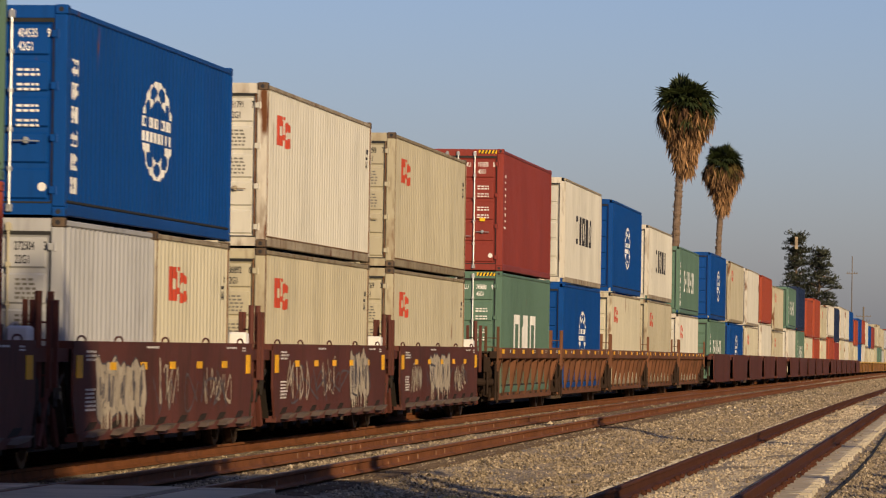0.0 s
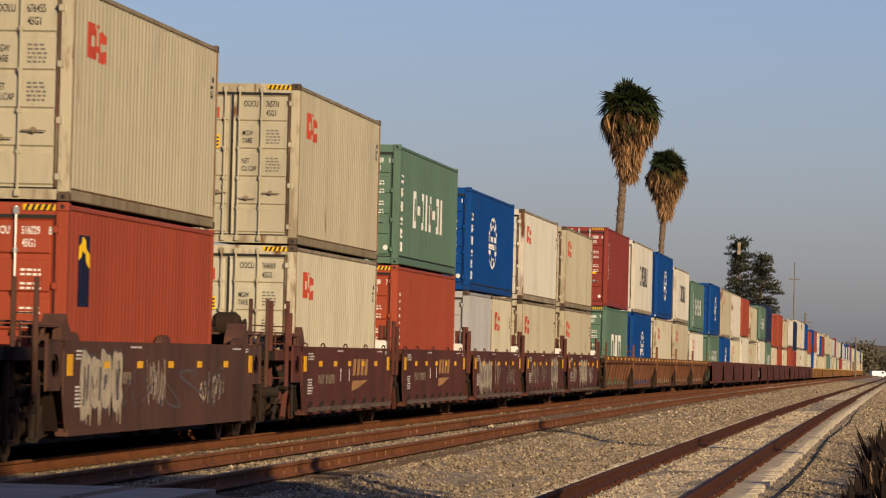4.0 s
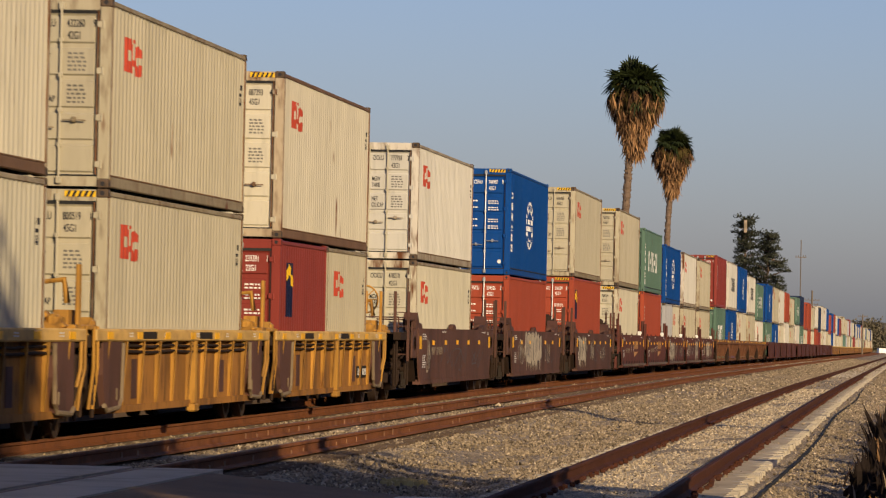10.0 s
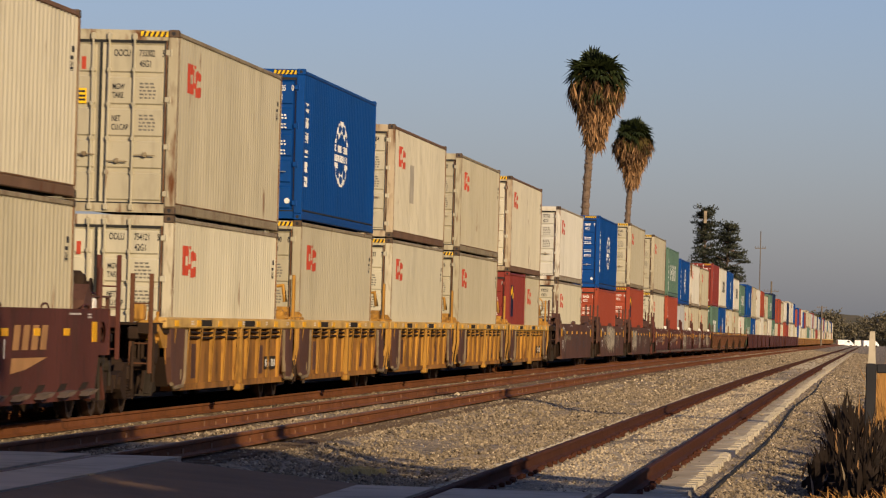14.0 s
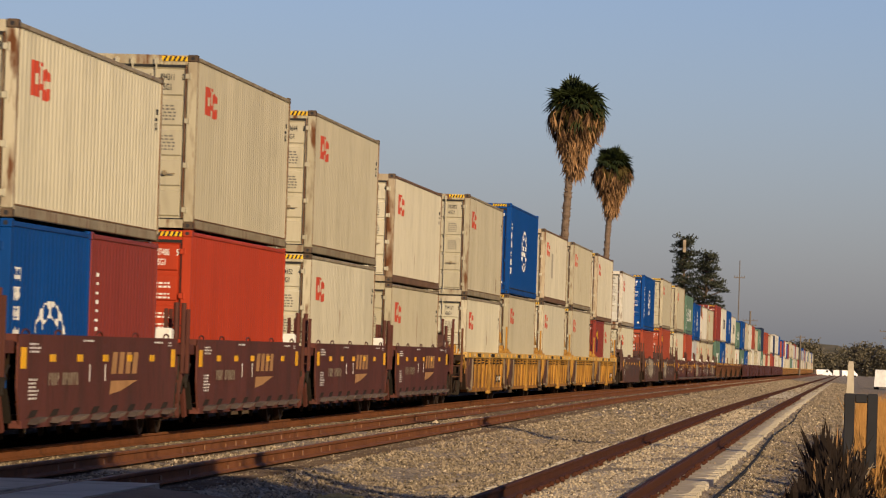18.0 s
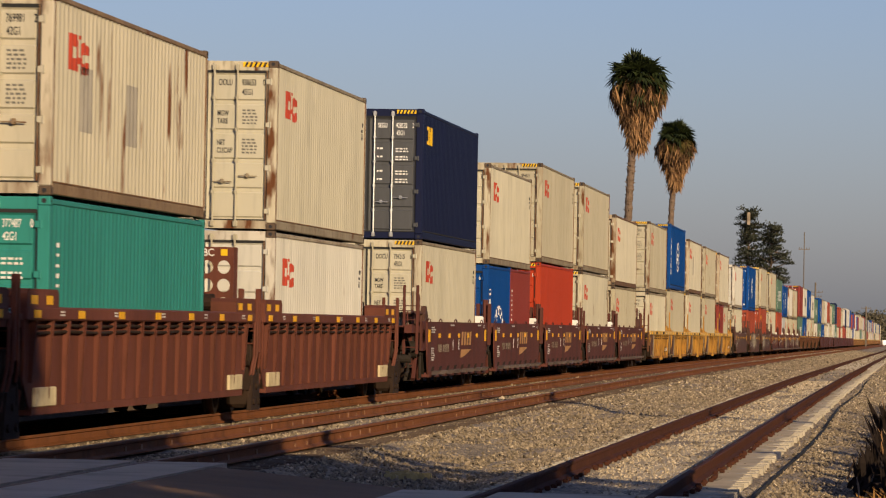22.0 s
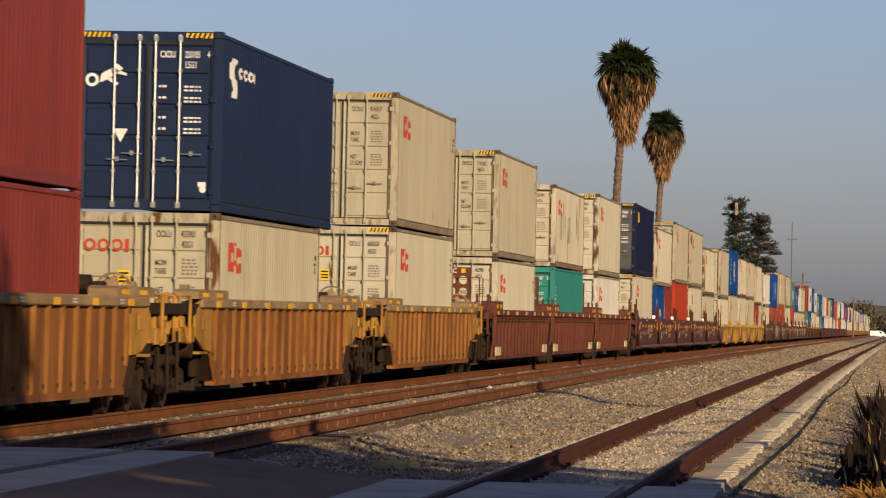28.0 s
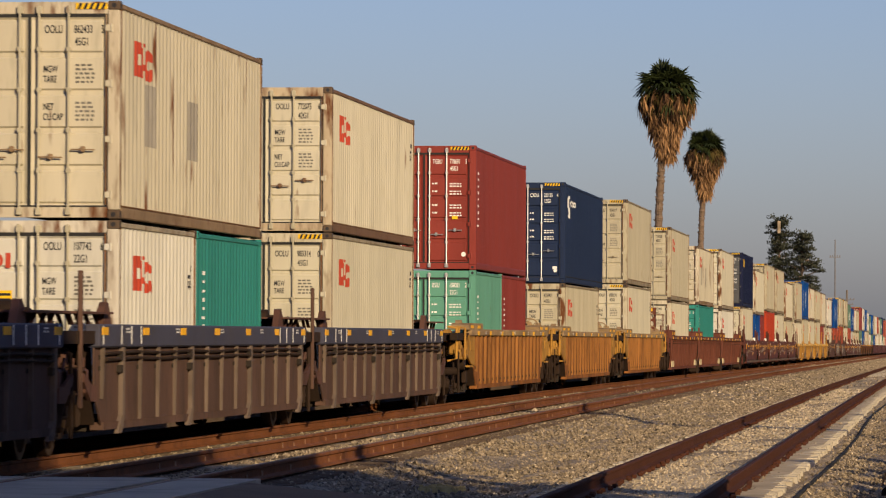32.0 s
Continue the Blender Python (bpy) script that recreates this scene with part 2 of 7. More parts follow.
# ---- geometry helpers ----
class Geo:
    """Collects faces for one mesh."""

    def __init__(self):
        self.v, self.f, self.m = [], [], []

    def face(self, pts, mi=0):
        k = len(self.v)
        self.v += [tuple(p) for p in pts]
        self.f.append(tuple(range(k, k + len(pts))))
        self.m.append(mi)

    def hexa(self, p, mi=0):
        """Eight corners: the bottom ring, then the top ring."""
        k = len(self.v)
        self.v += [tuple(q) for q in p]
        for q in ((3, 2, 1, 0), (4, 5, 6, 7), (0, 1, 5, 4), (1, 2, 6, 5), (2, 3, 7, 6), (3, 0, 4, 7)):
            self.f.append(tuple(k + i for i in q))
            self.m.append(mi)

    def box(self, x0, x1, y0, y1, z0, z1, mi=0):
        self.hexa([(x0, y0, z0), (x1, y0, z0), (x1, y1, z0), (x0, y1, z0), (x0, y0, z1), (x1, y0, z1), (x1, y1, z1), (x0, y1, z1)], mi)

    def soft(self, x0, x1, y0, y1, z0, z1, b=0.02, mi=0):
        """A box with bevelled upright and lying edges."""
        def ring(i, z):
            return [(x0 + i + b, y0 + i, z), (x1 - i - b, y0 + i, z), (x1 - i, y0 + i + b, z), (x1 - i, y1 - i - b, z), (x1 - i - b, y1 - i, z), (x0 + i + b, y1 - i, z), (x0 + i, y1 - i - b, z), (x0 + i, y0 + i + b, z)]
        self.rings([ring(b, z0), ring(0, z0 + b), ring(0, z1 - b), ring(b, z1)], mi)

    def rings(self, rs, mi=0, caps=True):
        n, k = len(rs[0]), len(self.v)
        for r in rs:
            self.v += [tuple(p) for p in r]
        for a in range(len(rs) - 1):
            for i in range(n):
                j = (i + 1) % n
                self.f.append((k + a * n + i, k + a * n + j, k + (a + 1) * n + j, k + (a + 1) * n + i))
                self.m.append(mi)
        if caps:
            self.f += [tuple(k + i for i in reversed(range(n))), tuple(k + (len(rs) - 1) * n + i for i in range(n))]
            self.m += [mi, mi]

    def tube(self, pts, r, n=8, mi=0):
        """A round bar along points; r: one radius or one for each point."""
        pts = [Vector(p) for p in pts]
        rr = r if isinstance(r, (list, tuple)) else [r] * len(pts)
        rs = []
        for i, p in enumerate(pts):
            d = (pts[min(i + 1, len(pts) - 1)] - pts[max(i - 1, 0)]).normalized()
            a = d.cross(Vector((0, 0, 1)) if abs(d.z) < 0.9 else Vector((1, 0, 0))).normalized()
            c = d.cross(a)
            rs.append([p + rr[i] * (math.cos(2 * math.pi * k / n) * a + math.sin(2 * math.pi * k / n) * c) for k in range(n)])
        self.rings(rs, mi)

    def extrude_x(self, poly, x0, x1, mi=0):
        """A prism across the track from a (y, z) outline."""
        self.rings([[(x0, y, z) for y, z in poly], [(x1, y, z) for y, z in poly]], mi)

    def mesh(self, name, *mats, smooth=False):
        me = bpy.data.meshes.new(name)
        me.from_pydata(self.v, [], self.f)
        for q in mats:
            me.materials.append(q)
        me.polygons.foreach_set("material_index", self.m)
        if smooth:
            me.polygons.foreach_set("use_smooth", [True] * len(self.f))
        me.update()
        bm = bmesh.new()
        bm.from_mesh(me)
        bmesh.ops.recalc_face_normals(bm, faces=bm.faces)
        bm.to_mesh(me)
        bm.free()
        return me


def part(name, me, parent, mat=None, label="", m=None):
    """One mesh object under a thing; mat replaces the mesh's first material on this object alone."""
    ob = new(name, me)
    ob.parent = parent
    if m is not None:
        ob.matrix_basis = m
    if mat is not None:
        ob.material_slots[0].link = "OBJECT"
        ob.material_slots[0].material = mat
    if label:
        ob["label"] = label
    return ob


MESHES = {}


def shared(key, build):
    if key not in MESHES:
        MESHES[key] = build()
    return MESHES[key]


def fall(y):
    """The line falls gently with distance."""
    return -0.0028 * 0.5 * ((y - 130) + math.hypot(y - 130, 40))


# seconds and metres that the train has gone
GONE = ((0, 0), (3, 42.7), (6, 85.6), (9, 128.1), (12, 170.8), (15, 213.6), (18, 256.1), (20, 284.2), (22, 311.9), (24, 339.5), (27, 381.1), (30, 422.8), (32, 451.1))
TRAIN_X = -12.13
ROLLING = []


def on_train(ob, y0, z0):
    """Puts a thing on the train: its place along the train at the start and its height over the rail."""
    ob.matrix_basis = pose(TRAIN_X, y0, z0 + fall(y0 + 6))
    ROLLING.append((ob, y0, z0))
    return ob


# ---- ground and tracks ----
def strip(name, xs, y0, y1, z, mat, label, category, step=8.0):
    """A sheet along the line that follows its fall. xs: (x, height) across."""
    g = Geo()
    ys = [y0 + (y1 - y0) * i / max(1, int((y1 - y0) / step)) for i in range(max(1, int((y1 - y0) / step)) + 1)]
    n = len(xs)
    for y in ys:
        g.v += [(x, y, z + h + fall(y)) for x, h in xs]
    for a in range(len(ys) - 1):
        for i in range(n - 1):
            g.f.append((a * n + i, a * n + i + 1, (a + 1) * n + i + 1, (a + 1) * n + i))
            g.m.append(0)
    return tagged(new(name, g.mesh(name, mat)), label, category, kind="structure")


TRACKS = {"near": (-3.155, 0.0), "middle": (-8.185, 0.15), "train": (TRAIN_X, 0.0)}
BED = [(-400, -1.2), (-60, -0.9), (-18, -0.75), (-15.2, -0.45), (-14.0, -0.19), (-10.4, -0.19), (-9.7, -0.06), (-6.7, -0.06), (-5.9, -0.20), (-5.0, -0.24), (-4.6, -0.20), (-4.0, -0.185), (-2.3, -0.185), (-1.9, -0.23), (-1.6, -0.27), (-0.9, -0.36), (0.3, -0.42), (4, -0.5), (40, -0.6), (400, -0.8)]
g = Geo()
ys = [-80, -40, 0, 20] + [30 + 2 * i for i in range(80)] + [200 + 15 * i for i in range(90)] + [1700, 2400, 4000]
rnd = random.Random(3)
xs = []
for (a, ha), (b, hb) in zip(BED, BED[1:]):
    k = 4 if b - a < 4.5 else 1
    xs += [(a + (b - a) * i / k, ha + (hb - ha) * i / k) for i in range(k)]
xs.append(BED[-1])
for y in ys:
    f = fall(min(y, 1500))
    for x, h in xs:
        g.v.append((x, y, h + f + (rnd.uniform(-0.03, 0.03) if -15 < x < 2 else 0)))
for a in range(len(ys) - 1):
    for i in range(len(xs) - 1):
        n = len(xs)
        g.f.append((a * n + i, a * n + i + 1, (a + 1) * n + i + 1, (a + 1) * n + i))
        g.m.append(0)
ground = tagged(new("ground", g.mesh("ground", BALLAST)), "grey-brown crushed stone ballast between railway tracks", "ground", kind="structure")

RAIL = [(-0.068, -0.165), (0.068, -0.165), (0.068, -0.15), (0.012, -0.125), (0.010, -0.05), (0.036, -0.035), (0.036, -0.012), (0.028, 0), (-0.028, 0), (-0.036, -0.012), (-0.036, -0.035), (-0.010, -0.05), (-0.012, -0.125), (-0.068, -0.15)]


def make_rail(x, z, y0, y1, mat):
    g = Geo()
    ys, y = [], y0
    while y < y1:
        ys.append(y)
        y += 6 if y < 250 else 40
    ys.append(y1)
    g.rings([[(x + a, y, z + b + fall(y)) for a, b in RAIL] for y in ys])
    n = len(RAIL)
    for k in range(len(ys) - 1):
        g.m[k * n + 7] = 1
    return g.mesh("rail", mat, HEAD_MAT if mat is RAIL_MAT else SHADED_RAIL)


track_obs = {}
for name, (x, z) in TRACKS.items():
    t = tagged(new("railway_track", None), {"near": "rusty railway track on pale concrete ties", "middle": "rusty brown railway track in grey ballast", "train": "rusty railway track under the freight train"}[name], "railway track", kind="structure")
    track_obs[name] = t
    for s in (-0.755, 0.755):
        part("rail", make_rail(x + s, z, -40, 1500, SHADED_RAIL if name == "near" else RAIL_MAT), t)

# ---- road crossing ----
crossing = tagged(new("road_crossing"), "grey concrete panel level crossing over railway tracks", "level crossing", kind="structure")


def panel(x0, x1, z, y_end, mat, slant=0.0):
    g = Geo()
    y = 18.0
    while y < y_end - 0.2:
        e = min(y + 2.4, y_end)
        g.hexa([(x0, y, z - 0.25), (x1, y, z - 0.25), (x1, e - 0.02 - (slant if e == y_end else 0), z - 0.25), (x0, e - 0.02, z - 0.25), (x0, y, z), (x1, y, z), (x1, e - 0.02 - (slant if e == y_end else 0), z), (x0, e - 0.02, z)])
        part("concrete_panel", g.mesh("concrete_panel", mat), crossing)
        g = Geo()
        y = e


for name, (x, z) in TRACKS.items():
    e = {"near": 40.4, "middle": 42.4, "train": 44.4}[name]
    panel(x - 0.64, x + 0.64, z - 0.006, e, CONCRETE)
    panel(x + 0.83, x + 1.55, z - 0.006, e - 0.1, CONCRETE)
    panel(x - 1.55, x - 0.83, z - 0.006, e + 0.1, CONCRETE)
g = Geo()
for x0, x1, za, zb, e in ((-1.60, 12, -0.02, -0.3, 38.3), (-6.62, -4.72, 0.13, -0.02, 41.0), (-10.57, -9.75, -0.02, 0.13, 43.2), (-60, -13.7, -0.3, -0.02, 46)):
    g.hexa([(x0, -30, za - 0.3), (x1, -30, zb - 0.3), (x1, e, zb - 0.3), (x0, e + 0.5, za - 0.3), (x0, -30, za), (x1, -30, zb), (x1, e, zb), (x0, e + 0.5, za)])
tagged(new("road", g.mesh("road", ASPHALT)), "dark worn asphalt road at the level crossing", "road", kind="structure")


# an unseen block wall, added along the far side to cut low sky light
wall = tagged(new("unseen_wall"), "unseen grey-brown block wall added along the far side to cut low sky light", "wall", kind="structure")
g = Geo()
for i in range(60):
    y = -60 + i * 20
    g.box(-18.3, -18.0, y, y + 19.98, fall(max(y, 0)) - 1.2, fall(max(y, 0)) + 3.6)
part("block_wall", g.mesh("block_wall", WOOD_TIE), wall)

# unseen plain buildings, added behind the viewer and on the street side against sky light
BRICK = material("dull_brick", (0.13, 0.085, 0.06), rough=0.9, scale=0.6, dirt=(0.07, 0.05, 0.04))
for nm, b in (("warehouse", (-70, 60, -62, -45, -1, 24)), ("warehouse", (48, 66, -40, 210, -1, 19)), ("warehouse", (48, 66, 215, 620, -1, 19))):
    w = tagged(new(nm), "unseen plain brown brick building with a flat roof, added to block sky light", "building", "warehouses round the crossing")
    g = Geo()
    g.box(*b)
    part("brick_wall", g.mesh("brick_wall", BRICK), w)
    g = Geo()
    g.box(b[0] - 0.3, b[1] + 0.3, b[2] - 0.3, b[3] + 0.3, b[5] + 0.004, b[5] + 0.5)
    part("parapet", g.mesh("parapet", CONCRETE), w)

# ---- containers ----
W2 = 1.219
PITCH, DEEP = 0.278, 0.036


def wave(L, deep=DEEP):
    """The corrugated side in plan: (y, x) corner points along it."""
    out, y, end = [(0.13, W2 - 0.012)], 0.16, L - 0.16
    n = int((end - y) / PITCH)
    p = (end - y) / n
    for i in range(n):
        a = y + i * p
        out += [(a, W2 - 0.012), (a + p * 0.26, W2 - 0.012), (a + p * 0.5, W2 - 0.012 - deep), (a + p * 0.76, W2 - 0.012 - deep)]
    return out + [(end, W2 - 0.012), (L - 0.13, W2 - 0.012)]


def side_mesh(L, H, sign, deep):
    g = Geo()
    pts = wave(L, deep)
    for y, x in pts:
        g.v += [(sign * x, y, 0.16), (sign * x, y, H - 0.10), (sign * (x - 0.003), y, 0.16), (sign * (x - 0.003), y, H - 0.10)]
    for i in range(len(pts) - 1):
        k = 4 * i
        g.f += [(k, k + 4, k + 5, k + 1), (k + 2, k + 3, k + 7, k + 6)]
        g.m += [0, 0]
    return g.mesh("side_panel", GASKET)


def frame_mesh(L, H):
    """Corner posts, headers and sills of both ends."""
    g = Geo()
    for s in (-1, 1):
        a, b = sorted((s * W2, s * (W2 - 0.16)))
        for y0, y1 in ((0.0, 0.13), (L - 0.13, L)):
            g.soft(a, b, y0, y1, 0.12, H - 0.12, 0.012)
    for y0, y1 in ((0.02, 0.12), (L - 0.12, L - 0.02)):
        g.box(-W2 + 0.12, W2 - 0.12, y0, y1, 0.02, 0.16)
        g.box(-W2 + 0.12, W2 - 0.12, y0, y1, H - 0.17, H - 0.01)
    g.box(-0.12, 0.12, 0.1, L - 0.1, 0.03, 0.12)
    return g.mesh("frame", GASKET)


def seam_mesh(L, H):
    """The rusting weld seam that frames a side panel."""
    g = Geo()
    x0, x1 = W2 - 0.012, W2 + 0.004
    g.box(x0, x1, 0.122, 0.148, 0.168, H - 0.102)
    g.box(x0, x1, L - 0.148, L - 0.122, 0.168, H - 0.102)
    g.box(x0, x1, 0.15, L - 0.15, 0.166, 0.184)
    g.box(W2 - 0.19, W2 - 0.172, -0.004, 0.02, 0.18, H - 0.18)
    return g.mesh("rust_seam", SEAM)


def rail_bar_mesh(L, z0, z1):
    g = Geo()
    g.soft(W2 - 0.07, W2 + 0.001, 0.17, L - 0.17, z0, z1, 0.012)
    return g.mesh("side_rail", GASKET)


def casting_mesh():
    g = Geo()
    g.soft(-0.081, 0.081, -0.089, 0.089, -0.059, 0.059, 0.012)
    k = []
    for i in range(8):
        k.append((0.033 * math.cos(math.pi * i / 4), 0.033 * math.sin(math.pi * i / 4)))
    g.face([(a, -0.0905, c) for a, c in k], 1)
    g.face([(0.0825, a, c) for a, c in k], 1)
    return g.mesh("corner_casting", GASKET, DARK_MARK)


def roof_mesh(L):
    g = Geo()
    n = int(L / 0.55)
    rows = []
    for i in range(n):
        a, b = 0.1 + (L - 0.2) * i / n, 0.1 + (L - 0.2) * (i + 1) / n
        rows += [(a, -0.02), (b - 0.08, -0.02), (b - 0.06, -0.035), (b - 0.02, -0.035)]
    for y, z in rows:
        g.v += [(-W2 + 0.05, y, z), (W2 - 0.05, y, z)]
    for i in range(len(rows) - 1):
        g.f.append((2 * i, 2 * i + 1, 2 * i + 3, 2 * i + 2))
        g.m.append(0)
    return g.mesh("roof_panel", GASKET)


def door_mesh(H, sign):
    """A door leaf with pressed panels: shallow raised fields between recesses."""
    g = Geo()
    x0, x1 = (0.015, W2 - 0.165) if sign > 0 else (-W2 + 0.165, -0.015)
    z0, z1 = 0.175, H - 0.215
    cols = [x0, x0 + 0.055, x0 + 0.075, x1 - 0.075, x1 - 0.055, x1]
    h = (z1 - z0) / 5
    rows = [z0]
    for i in range(5):
        rows += [z0 + i * h + 0.03, z0 + i * h + 0.055, z0 + (i + 1) * h - 0.055, z0 + (i + 1) * h - 0.03]
    rows.append(z1)
    n = len(cols)
    for j, z in enumerate(rows):
        for i, x in enumerate(cols):
            deep = i in (1, 4) and 0 < j < len(rows) - 1 or (i in (2, 3) and j % 4 in (0, 1) and 0 < j < len(rows) - 1)
            g.v.append((x, 0.052 if deep else 0.022, z))
    for j in range(len(rows) - 1):
        for i in range(n - 1):
            g.f.append((j * n + i, j * n + i + 1, (j + 1) * n + i + 1, (j + 1) * n + i))
            g.m.append(0)
    k = len(g.v)
    g.v += [(x0, 0.075, z0), (x1, 0.075, z0), (x1, 0.075, z1), (x0, 0.075, z1)]
    ring = [0, n - 1, len(rows) * n - 1, (len(rows) - 1) * n]
    for q in range(4):
        g.f.append((ring[q], k + q, k + (q + 1) % 4, ring[(q + 1) % 4]))
        g.m.append(0)
    g.f.append((k, k + 1, k + 2, k + 3))
    g.m.append(0)
    return g.mesh("door", GASKET)


def bar_mesh(H):
    g = Geo()
    g.tube([(0, -0.012, 0.06), (0, -0.012, H - 0.06)], 0.018, 8)
    for z in (0.10, H - 0.12):
        g.soft(-0.04, 0.04, -0.03, 0.02, z - 0.05, z + 0.05, 0.01)
    for k in range(1, 5):
        z = 0.1 + (H - 0.2) * k / 5
        g.soft(-0.032, 0.032, -0.028, 0.02, z - 0.03, z + 0.03, 0.006)
    return g.mesh("locking_bar", STEEL)


def handle_mesh():
    g = Geo()
    g.tube([(-0.03, -0.035, 0), (0.12, -0.045, 0.0), (0.30, -0.045, -0.005)], 0.011, 6)
    g.soft(0.10, 0.16, -0.05, 0.02, -0.035, 0.045, 0.01)
    return g.mesh("door_handle", STEEL)


def hinge_mesh():
    g = Geo()
    g.soft(-0.05, 0.06, -0.012, 0.03, -0.045, 0.045, 0.01)
    g.tube([(0.04, -0.008, -0.055), (0.04, -0.008, 0.055)], 0.016, 6)
    return g.mesh("hinge", GASKET)


def hazard_mesh(H, s):
    """Yellow and black slanted bars on the door header, at one upper corner."""
    g = Geo()
    a, b = sorted((s * (W2 - 0.17), s * 0.62))
    z0, z1 = H - 0.11, H - 0.03
    g.box(a, b, 0.008, 0.019, z0, z1, 0)
    for i in range(5):
        x = a + 0.02 + i * (b - a - 0.06) / 4.6
        g.hexa([(x, 0.004, z0), (x + 0.04, 0.004, z0), (x + 0.04, 0.009, z0), (x, 0.009, z0),
                (x + 0.035, 0.004, z1), (x + 0.075, 0.004, z1), (x + 0.075, 0.009, z1), (x + 0.035, 0.009, z1)], 1)
    return g.mesh("hazard_stripes", YEL_MARK, DARK_MARK)


def decal_side(L, inside, y0, y1, z0, z1, rows=40, deep=DEEP):
    """Paint on the corrugated side: strips that lie on each facet where inside(u, v) holds."""
    g = Geo()
    pts = wave(L, deep)
    for (ya, xa), (yb, xb) in zip(pts, pts[1:]):
        k = 2 if yb - ya > 0.05 else 1
        for q in range(k):
            a, b = ya + (yb - ya) * q / k, ya + (yb - ya) * (q + 1) / k
            pa, pb = xa + (xb - xa) * q / k, xa + (xb - xa) * (q + 1) / k
            m = (a + b) / 2
            if not y0 < m < y1:
                continue
            u, run = (m - y0) / (y1 - y0), None
            for i in range(rows + 1):
                on = i < rows and inside(u, (i + 0.5) / rows)
                if on and run is None:
                    run = i
                if not on and run is not None:
                    za, zb = z0 + (z1 - z0) * run / rows, z0 + (z1 - z0) * i / rows
                    g.face([(pa + 0.004, a, za), (pb + 0.004, b, za), (pb + 0.004, b, zb), (pa + 0.004, a, zb)])
                    run = None
    return g


def flower(u, v):
    """A red mark of plain shapes: a pierced block, a gap, then a lower open ring with a foot."""
    if u < 0.44:
        k = u / 0.44
        return v > 0.06 and math.hypot((k - 0.55) / 0.28, (v - 0.52) / 0.15) > 1 and not (k > 0.75 and v > 0.88)
    if u < 0.52:
        return 0.24 < v < 0.42 or v > 0.90
    k = (u - 0.52) / 0.48
    if k > 0.80:
        return v < 0.26
    d = math.hypot((k - 0.42) / 0.50, (v - 0.42) / 0.42)
    return 0.42 < d < 1.06 and not (k > 0.42 and 0.34 < v < 0.54)


def emblem(u, v):
    """A white oval of petals round two rows of blocks."""
    d = math.hypot((u - 0.5) * 2, (v - 0.5) * 2)
    if 0.36 < v < 0.64:
        if 0.52 < v < 0.635:
            return (u * 5) % 1 < 0.72 and not (0.25 < (u * 5) % 1 < 0.5 and 0.55 < v < 0.60)
        return 0.37 < v < 0.47 and (u * 8) % 1 < 0.6
    a = math.atan2(v - 0.5, u - 0.5)
    return 0.62 < d < 1.0 and math.sin(a * 9) + 0.9 * math.sin(d * 14) > -0.25


def blocks(n, fill=0.68):
    def f(u, v):
        k = (u * n) % 1
        i = int(u * n)
        if k > fill:
            return False
        if n > 6 and i in (1, 5):
            return abs(v - 0.5) < 0.13
        hole = 0.22 < k / fill < 0.75 and 0.2 < v < 0.8
        return not (hole and i % 2 == 0) and not (i % 3 == 1 and v > 0.75 and k < fill * 0.3)
    return f


def column(u, v):
    k = (v * 6) % 1
    return k < 0.72 and (math.sin(u * 9 + int(v * 6) * 2.1) + math.sin(k * 14 + int(v * 6)) > -0.6)


def specks(u, v):
    k = (v * 9) % 1
    return k < 0.35 and 0.15 + 0.3 * abs(math.sin(int(v * 9) * 5.3)) < u < 0.75


def swoosh(u, v):
    if u < 0.34:
        return abs(u - 0.17 - 0.1 * math.sin(v * 7)) < 0.11
    k = (u - 0.36) * 5.2
    return u > 0.36 and 0.20 < math.hypot((k % 1 - 0.4) / 0.42, (v - 0.68) / 0.15) < 1 and (k % 1 < 0.5 or abs(v - 0.68) > 0.05)


def ticks(u, v):
    return (0.75 < v and (u * 2) % 1 < 0.75) or (0.45 < v < 0.6 and 0.2 < u < 0.55) or (v < 0.35 and 0.35 < u < 0.6 and (v * 18) % 1 < 0.6)


def patches(u, v):
    return True


def text_mesh(body, size, mat):
    key = ("text", body, size, mat.name)
    if key not in MESHES:
        cu = bpy.data.curves.new("text", "FONT")
        cu.body, cu.size, cu.offset = body, size, 0.0022
        ob = bpy.data.objects.new("text", cu)
        scene.collection.objects.link(ob)
        dg = bpy.context.evaluated_depsgraph_get()
        me = bpy.data.meshes.new_from_object(ob.evaluated_get(dg))
        bpy.data.objects.remove(ob)
        me.materials.clear()
        me.materials.append(mat)
        MESHES[key] = me
    return MESHES[key]


TEXT_TURN = pose(0, 0, 0, 90, 0, 0)


def lettering(parent, body, x, z, size, mat, narrow=0.8, name="lettering"):
    part(name, text_mesh(body, size, mat), parent, m=Matrix.Translation((x, 0.0165, z)) @ TEXT_TURN @ Matrix.Diagonal((narrow, 1, 1, 1)))


def bars_mesh(rows, w, pitch):
    g = Geo()
    r = random.Random(rows)
    for i in range(rows):
        x = 0.0
        while x < w - 0.02:
            e = min(w, x + r.uniform(0.03, 0.07))
            g.face([(x, 0.0165, -i * pitch), (e, 0.0165, -i * pitch), (e, 0.0165, -i * pitch + pitch * 0.5), (x, 0.0165, -i * pitch + pitch * 0.5)])
            x = e + 0.022
    return g.mesh("small_lettering", DARK_MARK)


